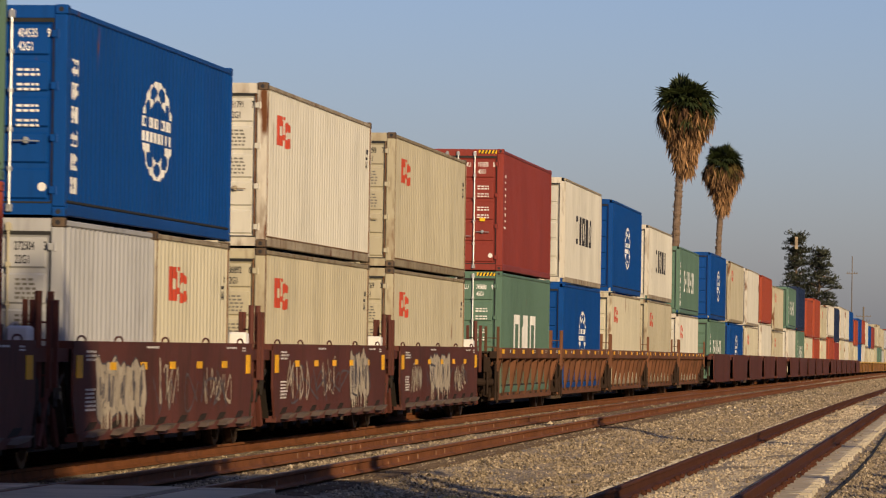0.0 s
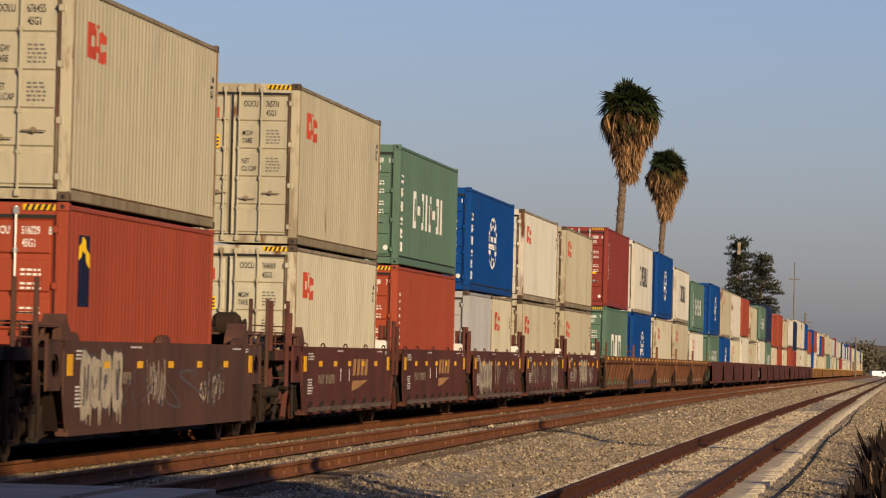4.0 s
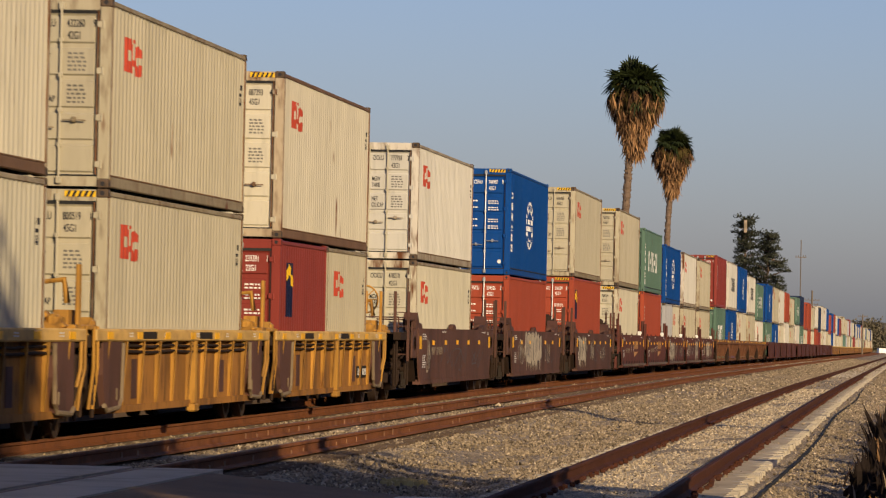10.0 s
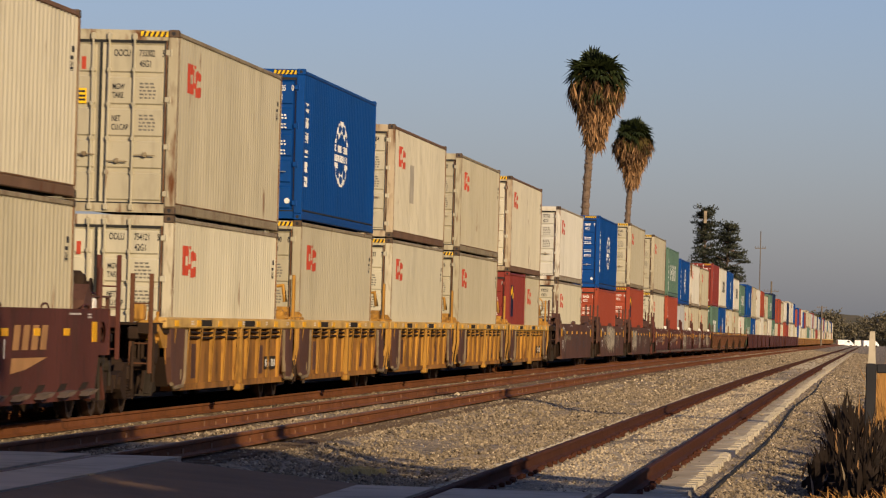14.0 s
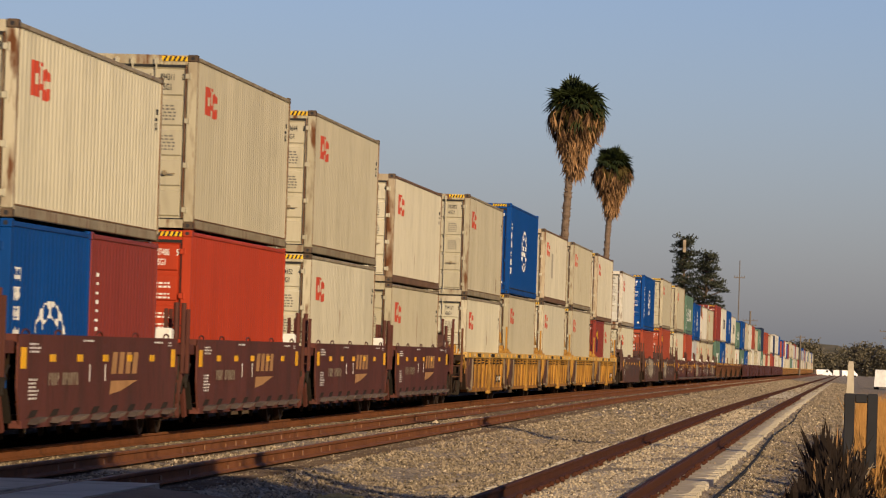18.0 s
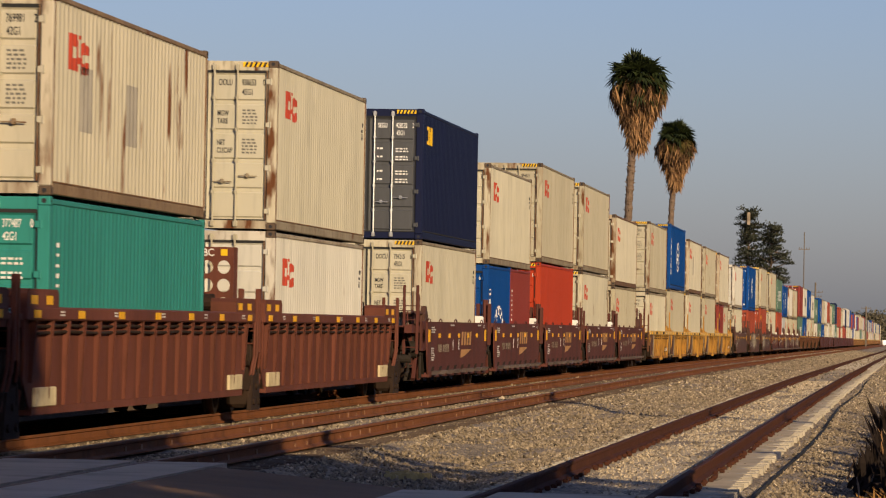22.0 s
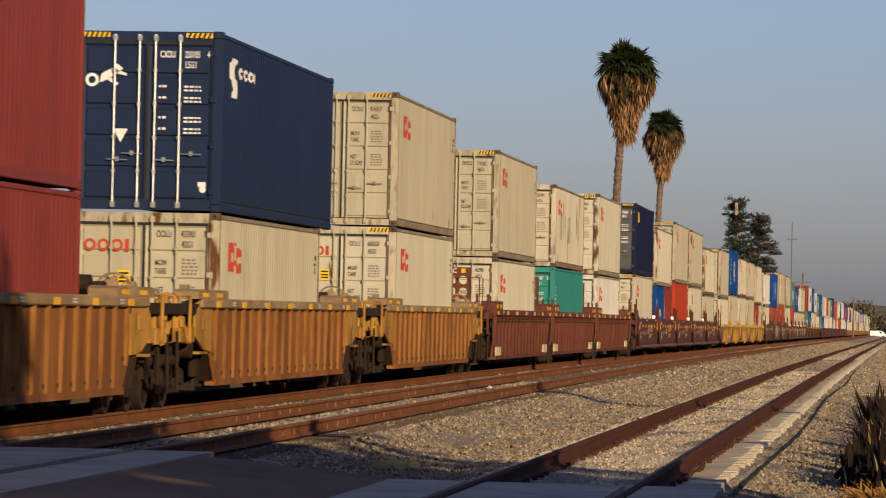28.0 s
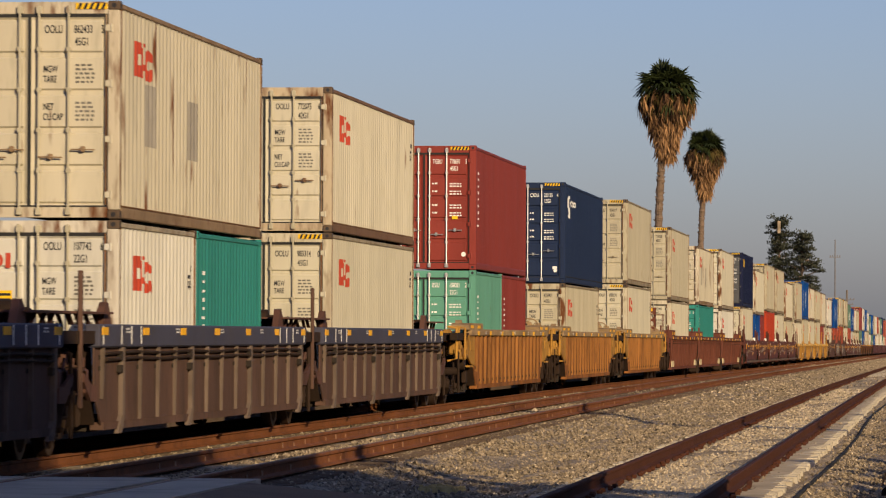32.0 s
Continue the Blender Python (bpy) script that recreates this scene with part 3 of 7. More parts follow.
COLOUR_WORD = {"cream": "cream", "white": "white", "tan": "tan beige", "rusty": "rust-streaked cream", "worn": "cream rust-edged", "blue": "bright blue", "red": "brick red", "maroon": "dark maroon", "scarlet": "scarlet red", "green": "grey green", "teal": "teal green", "mint": "pale mint green", "navy": "navy blue", "night": "midnight blue", "grey": "light grey", "charcoal": "charcoal"}
PALE = ("cream", "white", "tan", "rusty", "worn", "grey")


def container(L, H, colour, logo="", code="", near=True, end_colour=None, over=False):
    """A freight container: frame, castings, corrugated sides, roof, doors with bars, handles and hinges, markings."""
    mat = PAINT[colour]
    deep = (0.036 if H < 2.7 else 0.026) if colour in PALE else 0.016
    what = {12.192: "forty-foot", 6.058: "twenty-foot", 13.716: "forty-five-foot"}[L]
    mark = {"flower": "a red mark", "emblem": "a white emblem", "black": "dark block lettering", "blocks": "white block lettering"}.get(logo, "corrugated sides")
    c = tagged(new("freight_container"), f"{COLOUR_WORD[colour]} {what} container with {mark}, " + ("stacked on top" if over else "in well car"), "container", "containers on the train")
    em = PAINT[end_colour] if end_colour else mat
    part("frame", shared(("frame", L, H), lambda: frame_mesh(L, H)), c, POST.get(colour, mat))
    part("bottom_rail", shared(("rail", L, 0), lambda: rail_bar_mesh(L, 0.015, 0.165)), c, TRIM.get(colour, mat))
    part("top_rail", shared(("rail", L, H), lambda: rail_bar_mesh(L, H - 0.10, H - 0.03)), c, TRIM.get(colour, mat))
    # black strip paints in the shadow line between side panel and bottom rail
    if colour in ("blue", "navy", "night", "green"):
        part("sealant_strip", shared(("shade_line", L), lambda: rail_bar_mesh(L, 0.167, 0.205)), c)
    part("side_panel", shared(("side", L, H, 1, deep), lambda: side_mesh(L, H, 1, deep)), c, mat)
    part("roof_panel", shared(("roof", L), lambda: roof_mesh(L)), c, mat, m=Matrix.Translation((0, 0, H)))
    for s in (-1, 1):
        part("door", shared(("door", H, s), lambda: door_mesh(H, s)), c, em)
    part("door_gasket", shared(("gasket", H), lambda: gasket_mesh(H)), c)
    if near:
        part("side_panel", shared(("side", L, H, -1, deep), lambda: side_mesh(L, H, -1, deep)), c, mat)
        if colour in TRIM:
            part("rust_seam", shared(("seam", L, H), lambda: seam_mesh(L, H)), c)
        part("front_panel", shared(("front", L, H), lambda: front_mesh(L, H)), c, mat)
        for x in (-W2 + 0.081, W2 - 0.081):
            for y in (0.089, L - 0.089):
                for z in (0.059, H - 0.059):
                    part("corner_casting", shared("casting", casting_mesh), c, CASTING if colour in PALE else mat, m=Matrix.Translation((x + (0.004 if x > 0 else -0.004), y + (-0.004 if y < 1 else 0.004), z)))
        for x in (-0.53, -0.13, 0.13, 0.53):
            part("locking_bar", shared(("bar", H), lambda: bar_mesh(H)), c, STEEL if colour not in PALE else PAINT["tan"], m=Matrix.Translation((x, 0, 0)))
        for i, x in enumerate((-0.60, -0.36, 0.16, 0.60)):
            part("door_handle", shared("handle", handle_mesh), c, STEEL if colour not in PALE else TRIM[colour if colour in TRIM else "tan"], m=Matrix.Translation((x, 0, 0.82 + 0.1 * (i % 2))))
        for s in (-1, 1):
            for k in range(4):
                part("hinge", shared("hinge", hinge_mesh), c, em, m=pose(s * (W2 - 0.15), 0.005, 0.32 + k * (H - 0.68) / 3, 0, 0, 0))
    ink = DARK_MARK if colour in PALE else WHITE_MARK
    if H > 2.7 and near:
        for s in (-1, 1):
            part("hazard_stripes", shared(("hazard", H, s), lambda: hazard_mesh(H, s)), c, label="yellow and black warning stripes")
    if code:
        words = code.split()
        h5 = (H - 0.39) / 5
        za = H - 0.215 - 0.42 * h5
        lettering(c, words[0], 0.20, za, 0.150, ink, 0.58)
        lettering(c, words[1], 0.60, za, 0.150, ink, 0.56)
        lettering(c, words[2], 0.965, za, 0.150, ink, 0.6)
        lettering(c, words[3], 0.61, za - 0.165, 0.150, ink, 0.58)
        for n_, (wa, wb) in enumerate((("MGW", "TARE"), ("NET", "CU.CAP"))):
            z = H - 0.215 - (1.5 + n_) * h5
            if colour in PALE:
                lettering(c, wa, 0.185, z + 0.02, 0.128, ink, 0.60)
                lettering(c, wb, 0.185, z - 0.115, 0.128, ink, 0.60)
                part("small_lettering", shared(("bars", 5), lambda: bars_mesh(5, 0.26, 0.056)), c, GREY_MARK, m=Matrix.Translation((0.62, 0, z + 0.10)))
            else:
                for dz in (0.06, -0.12):
                    part("small_lettering", shared(("bars", 2), lambda: bars_mesh(2, 0.28, 0.06)), c, ink, m=Matrix.Translation((0.60, 0, z + dz)))
                    part("small_lettering", shared(("bars", 1), lambda: bars_mesh(1, 0.16, 0.075)), c, ink, m=Matrix.Translation((0.19, 0, z + dz)))
    if near and L > 7 and colour in ("blue", "maroon", "navy", "red", "scarlet", "green"):
        part("door_sticker", shared("dot", lambda: badge_mesh("dot")), c, WHITE_MARK, m=Matrix.Translation((0.93, 0, 0.36)))
        for kind, m, x, z in {"blue": (("triangle", YEL_MARK, -0.42, H * 0.42), ("ring", WHITE_MARK, -0.36, H - 0.62), ("globe", WHITE_MARK, -0.80, H - 0.62), ("pill", WHITE_MARK, -0.80, H * 0.55)),
                              "maroon": (("slabs", WHITE_MARK, -1.0, H - 0.95), ("ring", WHITE_MARK, -0.36, H - 0.50), ("pill", YEL_MARK, -0.82, H - 1.5), ("tag", YEL_MARK, 0.66, H - 1.72)),
                              "navy": (("beast", WHITE_MARK, -0.80, H - 0.75), ("delta", WHITE_MARK, -0.42, H * 0.42), ("tag", WHITE_MARK, 0.85, 0.40)),
                              "red": (("crest", PAINT["night"], -0.92, H - 0.60),), "scarlet": (("crest", PAINT["white"], -0.92, H - 0.60),), "green": (("ring", WHITE_MARK, -0.36, H - 0.62),)}[colour]:
            part("door_sticker", shared(("badge", kind), lambda: badge_mesh(kind)), c, m, m=Matrix.Translation((x, 0, z)))
    def decal(key, f, y0, y1, z0, z1, m, rows=40, name="side_marking"):
        part(name, shared((key, L, H, y0, deep), lambda: decal_side(L, f, y0, y1, z0, z1, rows, deep).mesh(name, m)), c, m)
    if logo == "flower":
        decal("flower", flower, 1.22, 2.62, H - 0.95, H - 0.45, RED_MARK)
        if near:
            decal("ticks", ticks, L - 0.62, L - 0.30, H - 0.86, H - 0.52, DARK_MARK)
            g2 = shared("door_blossom", door_blossom)
            part("door_marking", g2, c, RED_MARK, m=Matrix.Translation((-0.98, 0, H - 0.62)))
            part("door_marking", shared("door_sticker", door_sticker), c, YEL_MARK, "yellow warning sticker", m=Matrix.Translation((-0.42, 0, H - 1.18)))
    elif logo == "emblem":
        (decal("emblem", emblem, 5.1, 7.3, H * 0.5 - 0.62, H * 0.5 + 0.72, WHITE_MARK, 48) if L > 7 else decal("emblem", emblem, 1.9, 4.3, H * 0.5 - 1.0, H * 0.5 + 0.25, WHITE_MARK, 48))
        if near:
            decal("column", column, 0.42, 0.80, H * 0.5 - 0.8, H - 0.55, WHITE_MARK, 60)
    elif logo == "black":
        decal("black", blocks(5), 3.6, 9.0, H * 0.5 - 0.3, H * 0.5 + 0.5, DARK_MARK)
    elif logo == "blocks":
        decal("blocks", blocks(8, 0.60), 2.9, 9.2, H * 0.5 - 0.42, H * 0.5 + 0.40, WHITE_MARK)
        decal("column", column, 0.42, 0.75, H * 0.5 - 1.0, H - 0.55, WHITE_MARK, 60)
    elif logo == "low":
        decal("low", blocks(3, 0.75), 3.0, 9.0, 0.75, 1.9, WHITE_MARK)
    elif logo == "specks":
        decal("specks", specks, 0.35, 0.85, H * 0.35, H - 0.5, WHITE_MARK, 60)
    elif logo == "swoosh":
        decal("swoosh", swoosh, 0.8, 3.6, H - 1.0, H - 0.36, WHITE_MARK)
    elif logo == "gold":
        decal("gold", blocks(2, 0.8), 0.8, 2.0, H - 0.75, H - 0.35, YEL_MARK)
    elif logo == "shield":
        decal("shield", lambda u, v: True, 0.95, 1.75, H - 1.35, H - 0.40, PAINT["night"])
        g3 = decal_side(L, lambda u, v: v > 0.55 and abs(v - 0.75 - 0.12 * math.sin(u * 5)) < 0.1, 0.95, 1.75, H - 1.35, H - 0.40, 40, deep)
        for i, p in enumerate(g3.v):
            g3.v[i] = (p[0] + 0.004, p[1], p[2])
        part("side_marking", shared(("shieldmark", L, H), lambda: g3.mesh("side_marking", YEL_MARK)), c)
    elif logo == "patch":
        decal("flower", flower, 1.22, 2.62, H - 0.95, H - 0.45, RED_MARK)
        decal("patch", patches, 3.6, 4.5, H * 0.5 - 0.4, H * 0.5 + 0.5, PATCH_MARK, 4)
    elif logo == "patches":
        decal("flower", flower, 1.22, 2.62, H - 0.95, H - 0.45, RED_MARK)
        decal("patch", patches, 2.0, 2.8, H * 0.5 - 0.4, H * 0.5 + 0.45, PATCH_MARK, 4)
        decal("patch", patches, 5.4, 6.3, H * 0.5 - 0.45, H * 0.5 + 0.4, PATCH_MARK, 4)
    return c


def badge_mesh(kind):
    """Flat stickers and plain painted shapes for the doors."""
    g, y = Geo(), 0.0165
    def poly(pts):
        g.face([(a, y, b) for a, b in pts])
    def disc(cx, cz, r0, r1, n=14):
        for i in range(n):
            a, b = 2 * math.pi * i / n, 2 * math.pi * (i + 1) / n
            poly([(cx + r0 * math.cos(a), cz + r0 * math.sin(a)), (cx + r1 * math.cos(a), cz + r1 * math.sin(a)), (cx + r1 * math.cos(b), cz + r1 * math.sin(b)), (cx + r0 * math.cos(b), cz + r0 * math.sin(b))])
    if kind == "dot":
        disc(0, 0, 0.0, 0.055)
    elif kind == "ring":
        disc(0, 0, 0.0, 0.05)
        disc(0, 0, 0.062, 0.09)
    elif kind == "globe":
        disc(0, 0, 0.10, 0.14)
        poly([(-0.12, -0.03), (0.12, -0.03), (0.12, 0.03), (-0.12, 0.03)])
    elif kind == "triangle":
        poly([(-0.13, -0.1), (0.13, -0.1), (0, 0.13)])
    elif kind == "delta":
        poly([(-0.12, 0.1), (0, -0.12), (0.12, 0.1)])
    elif kind == "pill":
        poly([(-0.12, -0.07), (0.2, -0.07), (0.2, 0.07), (-0.12, 0.07)])
    elif kind == "tag":
        poly([(0, 0), (0.13, 0), (0.13, 0.08), (0, 0.08)])
    elif kind == "crest":
        poly([(0, -0.25), (0.30, -0.25), (0.30, 0.16), (0, 0.16)])
    elif kind == "slabs":
        for i, h in enumerate((0.42, 0.30, 0.30)):
            disc(0.12 + 0.26 * i, 0.12, 0.05, 0.12)
            poly([(0.02 + 0.26 * i, 0.10), (0.07 + 0.26 * i, 0.10), (0.07 + 0.26 * i, h), (0.02 + 0.26 * i, h)])
    elif kind == "beast":
        disc(-0.10, -0.05, 0.06, 0.11)
        poly([(0.02, -0.10), (0.20, -0.02), (0.32, 0.10), (0.22, 0.14), (0.05, 0.05)])
        poly([(0.22, 0.10), (0.30, 0.22), (0.40, 0.14), (0.32, 0.06)])
        poly([(0.14, -0.04), (0.30, -0.14), (0.33, -0.10), (0.2, 0.0)])
        poly([(0.28, 0.06), (0.46, 0.02), (0.46, 0.06), (0.3, 0.12)])
    return g.mesh("door_sticker", WHITE_MARK)


def gasket_mesh(H):
    g = Geo()
    g.box(-0.022, 0.022, 0.019, 0.06, 0.175, H - 0.18)
    for s in (-1, 1):
        a, b = sorted((s * (W2 - 0.178), s * (W2 - 0.156)))
        g.box(a, b, 0.019, 0.06, 0.16, H - 0.17)
    g.box(-W2 + 0.16, W2 - 0.16, 0.02, 0.08, 0.155, 0.18)
    g.box(-W2 + 0.16, W2 - 0.16, 0.02, 0.08, H - 0.216, H - 0.165)
    return g.mesh("door_gasket", GASKET)


def front_mesh(L, H):
    g = Geo()
    n = 8
    w = (2 * W2 - 0.32) / n
    pts = []
    for i in range(n):
        a = -W2 + 0.16 + i * w
        pts += [(a, L - 0.03), (a + w * 0.4, L - 0.03), (a + w * 0.5, L - 0.08), (a + w * 0.9, L - 0.08)]
    pts.append((W2 - 0.16, L - 0.03))
    for x, y in pts:
        g.v += [(x, y, 0.15), (x, y, H - 0.19)]
    for i in range(len(pts) - 1):
        g.f.append((2 * i, 2 * i + 2, 2 * i + 3, 2 * i + 1))
        g.m.append(0)
    return g.mesh("front_panel", GASKET)


def door_blossom():
    """A red mark on the door: three plain rings and a block."""
    g, y = Geo(), 0.0165
    for k in range(3):
        cx, n = 0.10 + 0.22 * k, 16
        for i in range(n):
            a, b = 2 * math.pi * i / n, 2 * math.pi * (i + 1) / n
            g.face([(cx + r * math.cos(t), y, 0.08 + r * math.sin(t)) for r, t in ((0.055, a), (0.10, a), (0.10, b), (0.055, b))])
    g.face([(0.67, y, -0.02), (0.74, y, -0.02), (0.74, y, 0.18), (0.67, y, 0.18)])
    return g.mesh("door_marking", RED_MARK)


def door_sticker():
    g = Geo()
    g.face([(0, 0.0165, 0), (0.2, 0.0165, 0), (0.2, 0.0165, 0.24), (0, 0.0165, 0.24)], 0)
    for z in (0.17, 0.10, 0.04):
        g.face([(0.02, 0.0150, z), (0.18, 0.0150, z), (0.18, 0.0150, z + 0.035), (0.02, 0.0150, z + 0.035)], 1)
    return g.mesh("door_marking", YEL_MARK, DARK_MARK)


# ---- well cars ----
def truck_meshes():
    g = Geo()
    out = [(-1.15, 0.40), (-1.12, 0.60), (-0.55, 0.66), (-0.42, 0.78), (0.42, 0.78), (0.55, 0.66), (1.12, 0.60), (1.15, 0.40), (0.75, 0.44), (0.45, 0.24), (-0.45, 0.24), (-0.75, 0.44)]
    g.extrude_x(out, 0.93, 1.07)
    for y in (-0.89, 0.89):
        g.tube([(1.0, y, 0.46), (1.12, y, 0.46)], 0.12, 10)
    MESHES["side_frame"] = g.mesh("side_frame", TRUCK_MAT)
    g = Geo()
    for x in (-0.755, 0.755):
        s = 1 if x > 0 else -1
        g.tube([(x - s * 0.09, 0, 0), (x - s * 0.06, 0, 0)], [0.455, 0.455], 20, 0)
        g.tube([(x - s * 0.059, 0, 0), (x + s * 0.065, 0, 0)], [0.425, 0.418], 20, 0)
        g.tube([(x + s * 0.066, 0, 0), (x + s * 0.07, 0, 0)], [0.33, 0.30], 16, 1)
    g.tube([(-0.98, 0, 0), (0.98, 0, 0)], 0.075, 8, 1)
    MESHES["wheelset"] = g.mesh("wheelset", WHEEL_MAT, TRUCK_MAT)
    g = Geo()
    g.soft(-1.1, 1.1, -0.2, 0.2, 0.50, 0.74, 0.03)
    MESHES["bolster"] = g.mesh("bolster", TRUCK_MAT)
    g = Geo()
    g.rings([[(1.01 + (0.088 if k % 2 else 0.058) * math.cos(q * 0.6283), (0.088 if k % 2 else 0.058) * math.sin(q * 0.6283), 0.26 + 0.022 * k) for q in range(10)] for k in range(13)])
    MESHES["spring"] = g.mesh("spring", TRUCK_MAT)


truck_meshes()


WHEELS = ([], [])


def add_truck(car, y, full=True):
    t = part("bolster", MESHES["bolster"], car, m=Matrix.Translation((0, y, 0)))
    part("side_frame", MESHES["side_frame"], t)
    for q in (-0.89, 0.89):
        w = part("wheelset", MESHES["wheelset"], t, m=Matrix.Translation((0, q, 0.42)))
        if full:
            WHEELS[q > 0].append(w)
    if full:
        part("side_frame", MESHES["side_frame"], t, m=pose(0, 0, 0, 0, 0, 180))
        for q in (-0.13, 0.13):
            part("spring", MESHES["spring"], t, m=Matrix.Translation((0, q, 0)))


OUT = 1.42


def smooth_side(p0, p1, top, sign, low=0.38):
    g = Geo()
    a, b = sorted((sign * OUT, sign * (OUT - 0.03)))
    cut = 0.25
    poly = [(p0, 0.85), (p0 + cut, low), (p1 - cut, low), (p1, 0.85), (p1, top), (p0, top)]
    g.rings([[(a, y, z) for y, z in poly], [(b, y, z) for y, z in poly]])
    c, d = sorted((sign * (OUT - 0.005), sign * (OUT - 0.22)))
    g.box(c, d, p0, p1, top - 0.10, top + 0.003)
    c, d = sorted((sign * (OUT + 0.02), sign * (OUT - 0.15)))
    g.box(c, d, p0 + cut, p1 - cut, low - 0.05, low + 0.05)
    return g.mesh("side_sill", UNDER)


def ribbed_side(p0, p1, top, sign, chord=0.18, low=0.38, back=0.10):
    g = Geo()
    a, b = sorted((sign * (OUT - back), sign * (OUT - back - 0.02)))
    poly = [(p0, 0.80), (p0 + 0.5, low), (p1 - 0.5, low), (p1, 0.80), (p1, top - chord), (p0, top - chord)]
    g.rings([[(a, y, z) for y, z in poly], [(b, y, z) for y, z in poly]])
    c, d = sorted((sign * (OUT - back + 0.03), sign * (OUT - back - 0.15)))
    g.box(c, d, p0 + 0.5, p1 - 0.5, low - 0.06, low + 0.04)
    return g.mesh("side_sill", UNDER)


def chord_mesh(p0, p1, top, chord):
    g = Geo()
    for s in (-1, 1):
        a, b = sorted((s * OUT, s * (OUT - 0.20)))
        g.soft(a, b, p0, p1, top - chord, top, 0.02)
    return g.mesh("top_chord", UNDER)


def rib_mesh(top, low, back, wide, holes=""):
    """A web that tapers towards the foot, with a flange on its outer edge and dark drain pockets beside it."""
    g = Geo()
    x0, x1, x2 = OUT - back, OUT - 0.01, OUT - back + 0.045
    g.hexa([(x0, -0.012, low), (x2, -0.012, low), (x2, 0.012, low), (x0, 0.012, low), (x0, -0.012, top), (x1, -0.012, top), (x1, 0.012, top), (x0, 0.012, top)])
    g.hexa([(x2 - 0.01, -wide * 0.6, low), (x2, -wide * 0.6, low), (x2, wide * 0.6, low), (x2 - 0.01, wide * 0.6, low), (x1 - 0.01, -wide, top), (x1, -wide, top), (x1, wide, top), (x1 - 0.01, wide, top)])
    for z in {"low": (low + 0.10,), "high": (top - 0.12, top - 0.26)}.get(holes, ()):
        g.soft(x0 - 0.004, x0 + 0.012, -0.13, -0.05, z - 0.035, z + 0.025, 0.004, 1)
    return g.mesh("rib", UNDER, UNDER)


def main_rib_mesh(top, back):
    """A heavy post on the side whose foot flares out under the sill."""
    g = Geo()
    x = OUT - back
    ring = lambda z, x1, a, b: [(x, a, z), (x1, a, z), (x1, b, z), (x, b, z)]
    g.rings([ring(0.26, x + 0.05, -0.36, -0.10), ring(0.34, x + 0.055, -0.30, 0.0), ring(0.50, x + 0.06, -0.09, 0.06), ring(top, OUT - 0.008, -0.07, 0.07)])
    for z in (top - 0.12, top - 0.28):
        g.soft(x - 0.004, OUT - 0.004, -0.22, -0.09, z - 0.05, z + 0.05, 0.004, 1)
    return g.mesh("main_rib", UNDER, UNDER)


def plate_mesh(w, h):
    g = Geo()
    g.soft(OUT - 0.002, OUT + 0.008, -w / 2, w / 2, -h / 2, h / 2, 0.003)
    return g.mesh("reflector", REFLECT)


def hump_mesh():
    g = Geo()
    g.extrude_x([(-0.40 * math.cos(math.pi * i / 10), 0.13 * math.sin(math.pi * i / 10)) for i in range(11)], OUT - 0.18, OUT - 0.08)
    return g.mesh("container_guide", UNDER)


def hoop_mesh():
    """A bent bar welded on the sill."""
    g = Geo()
    g.tube([(OUT - 0.05, -0.26 * math.cos(math.pi * i / 10), 0.075 * math.sin(math.pi * i / 10) ** 0.7) for i in range(11)], 0.014, 6)
    return g.mesh("lifting_hoop", UNDER)


def hook_mesh():
    g = Geo()
    g.extrude_x([(-0.11, 0.0), (0.11, 0.0), (0.0, -0.17)], OUT - 0.42, OUT - 0.36)
    return g.mesh("lock_foot", UNDER)


def shelf_mesh():
    """A slanted step plate under the sill; a dark plate above paints in a recess's shade."""
    g = Geo()
    g.extrude_x([(-0.46, -0.03), (0.16, 0.0), (0.46, 0.06), (-0.16, 0.035)], OUT - 0.02, OUT + 0.14)
    g.extrude_x([(-0.40, 0.04), (0.20, 0.065), (0.42, 0.15), (-0.06, 0.15)], OUT - 0.004, OUT + 0.003, 1)
    return g.mesh("step_plate", UNDER, UNDER)


def post_mesh(h):
    g = Geo()
    g.soft(-0.032, 0.032, -0.032, 0.032, 0, h, 0.008)
    for k in range(4):
        g.tube([(-0.02, 0, 0.15 + k * h / 5), (-0.28, 0, 0.15 + k * h / 5)], 0.013, 6)
    g.soft(-0.32, -0.256, -0.032, 0.032, 0, h, 0.008)
    return g.mesh("ladder", UNDER)


def platform_mesh(a, b, top):
    """A thin deck on a centre sill with slim edge beams and cross bearers."""
    g = Geo()
    g.box(-OUT + 0.24, OUT - 0.24, a, b, top - 0.035, top)
    for s in (-1, 1):
        x0, x1 = sorted((s * (OUT - 0.06), s * (OUT - 0.22)))
        g.box(x0, x1, a, b, top - 0.16, top + 0.004)
    n = max(2, int((b - a) / 0.6))
    for i in range(n):
        y = a + (b - a) * (i + 0.5) / n
        g.box(-OUT + 0.25, OUT - 0.25, y - 0.03, y + 0.03, top - 0.16, top - 0.037)
    g.box(-0.28, 0.28, a, b, top - 0.62, top - 0.17)
    return g.mesh("end_platform", UNDER)


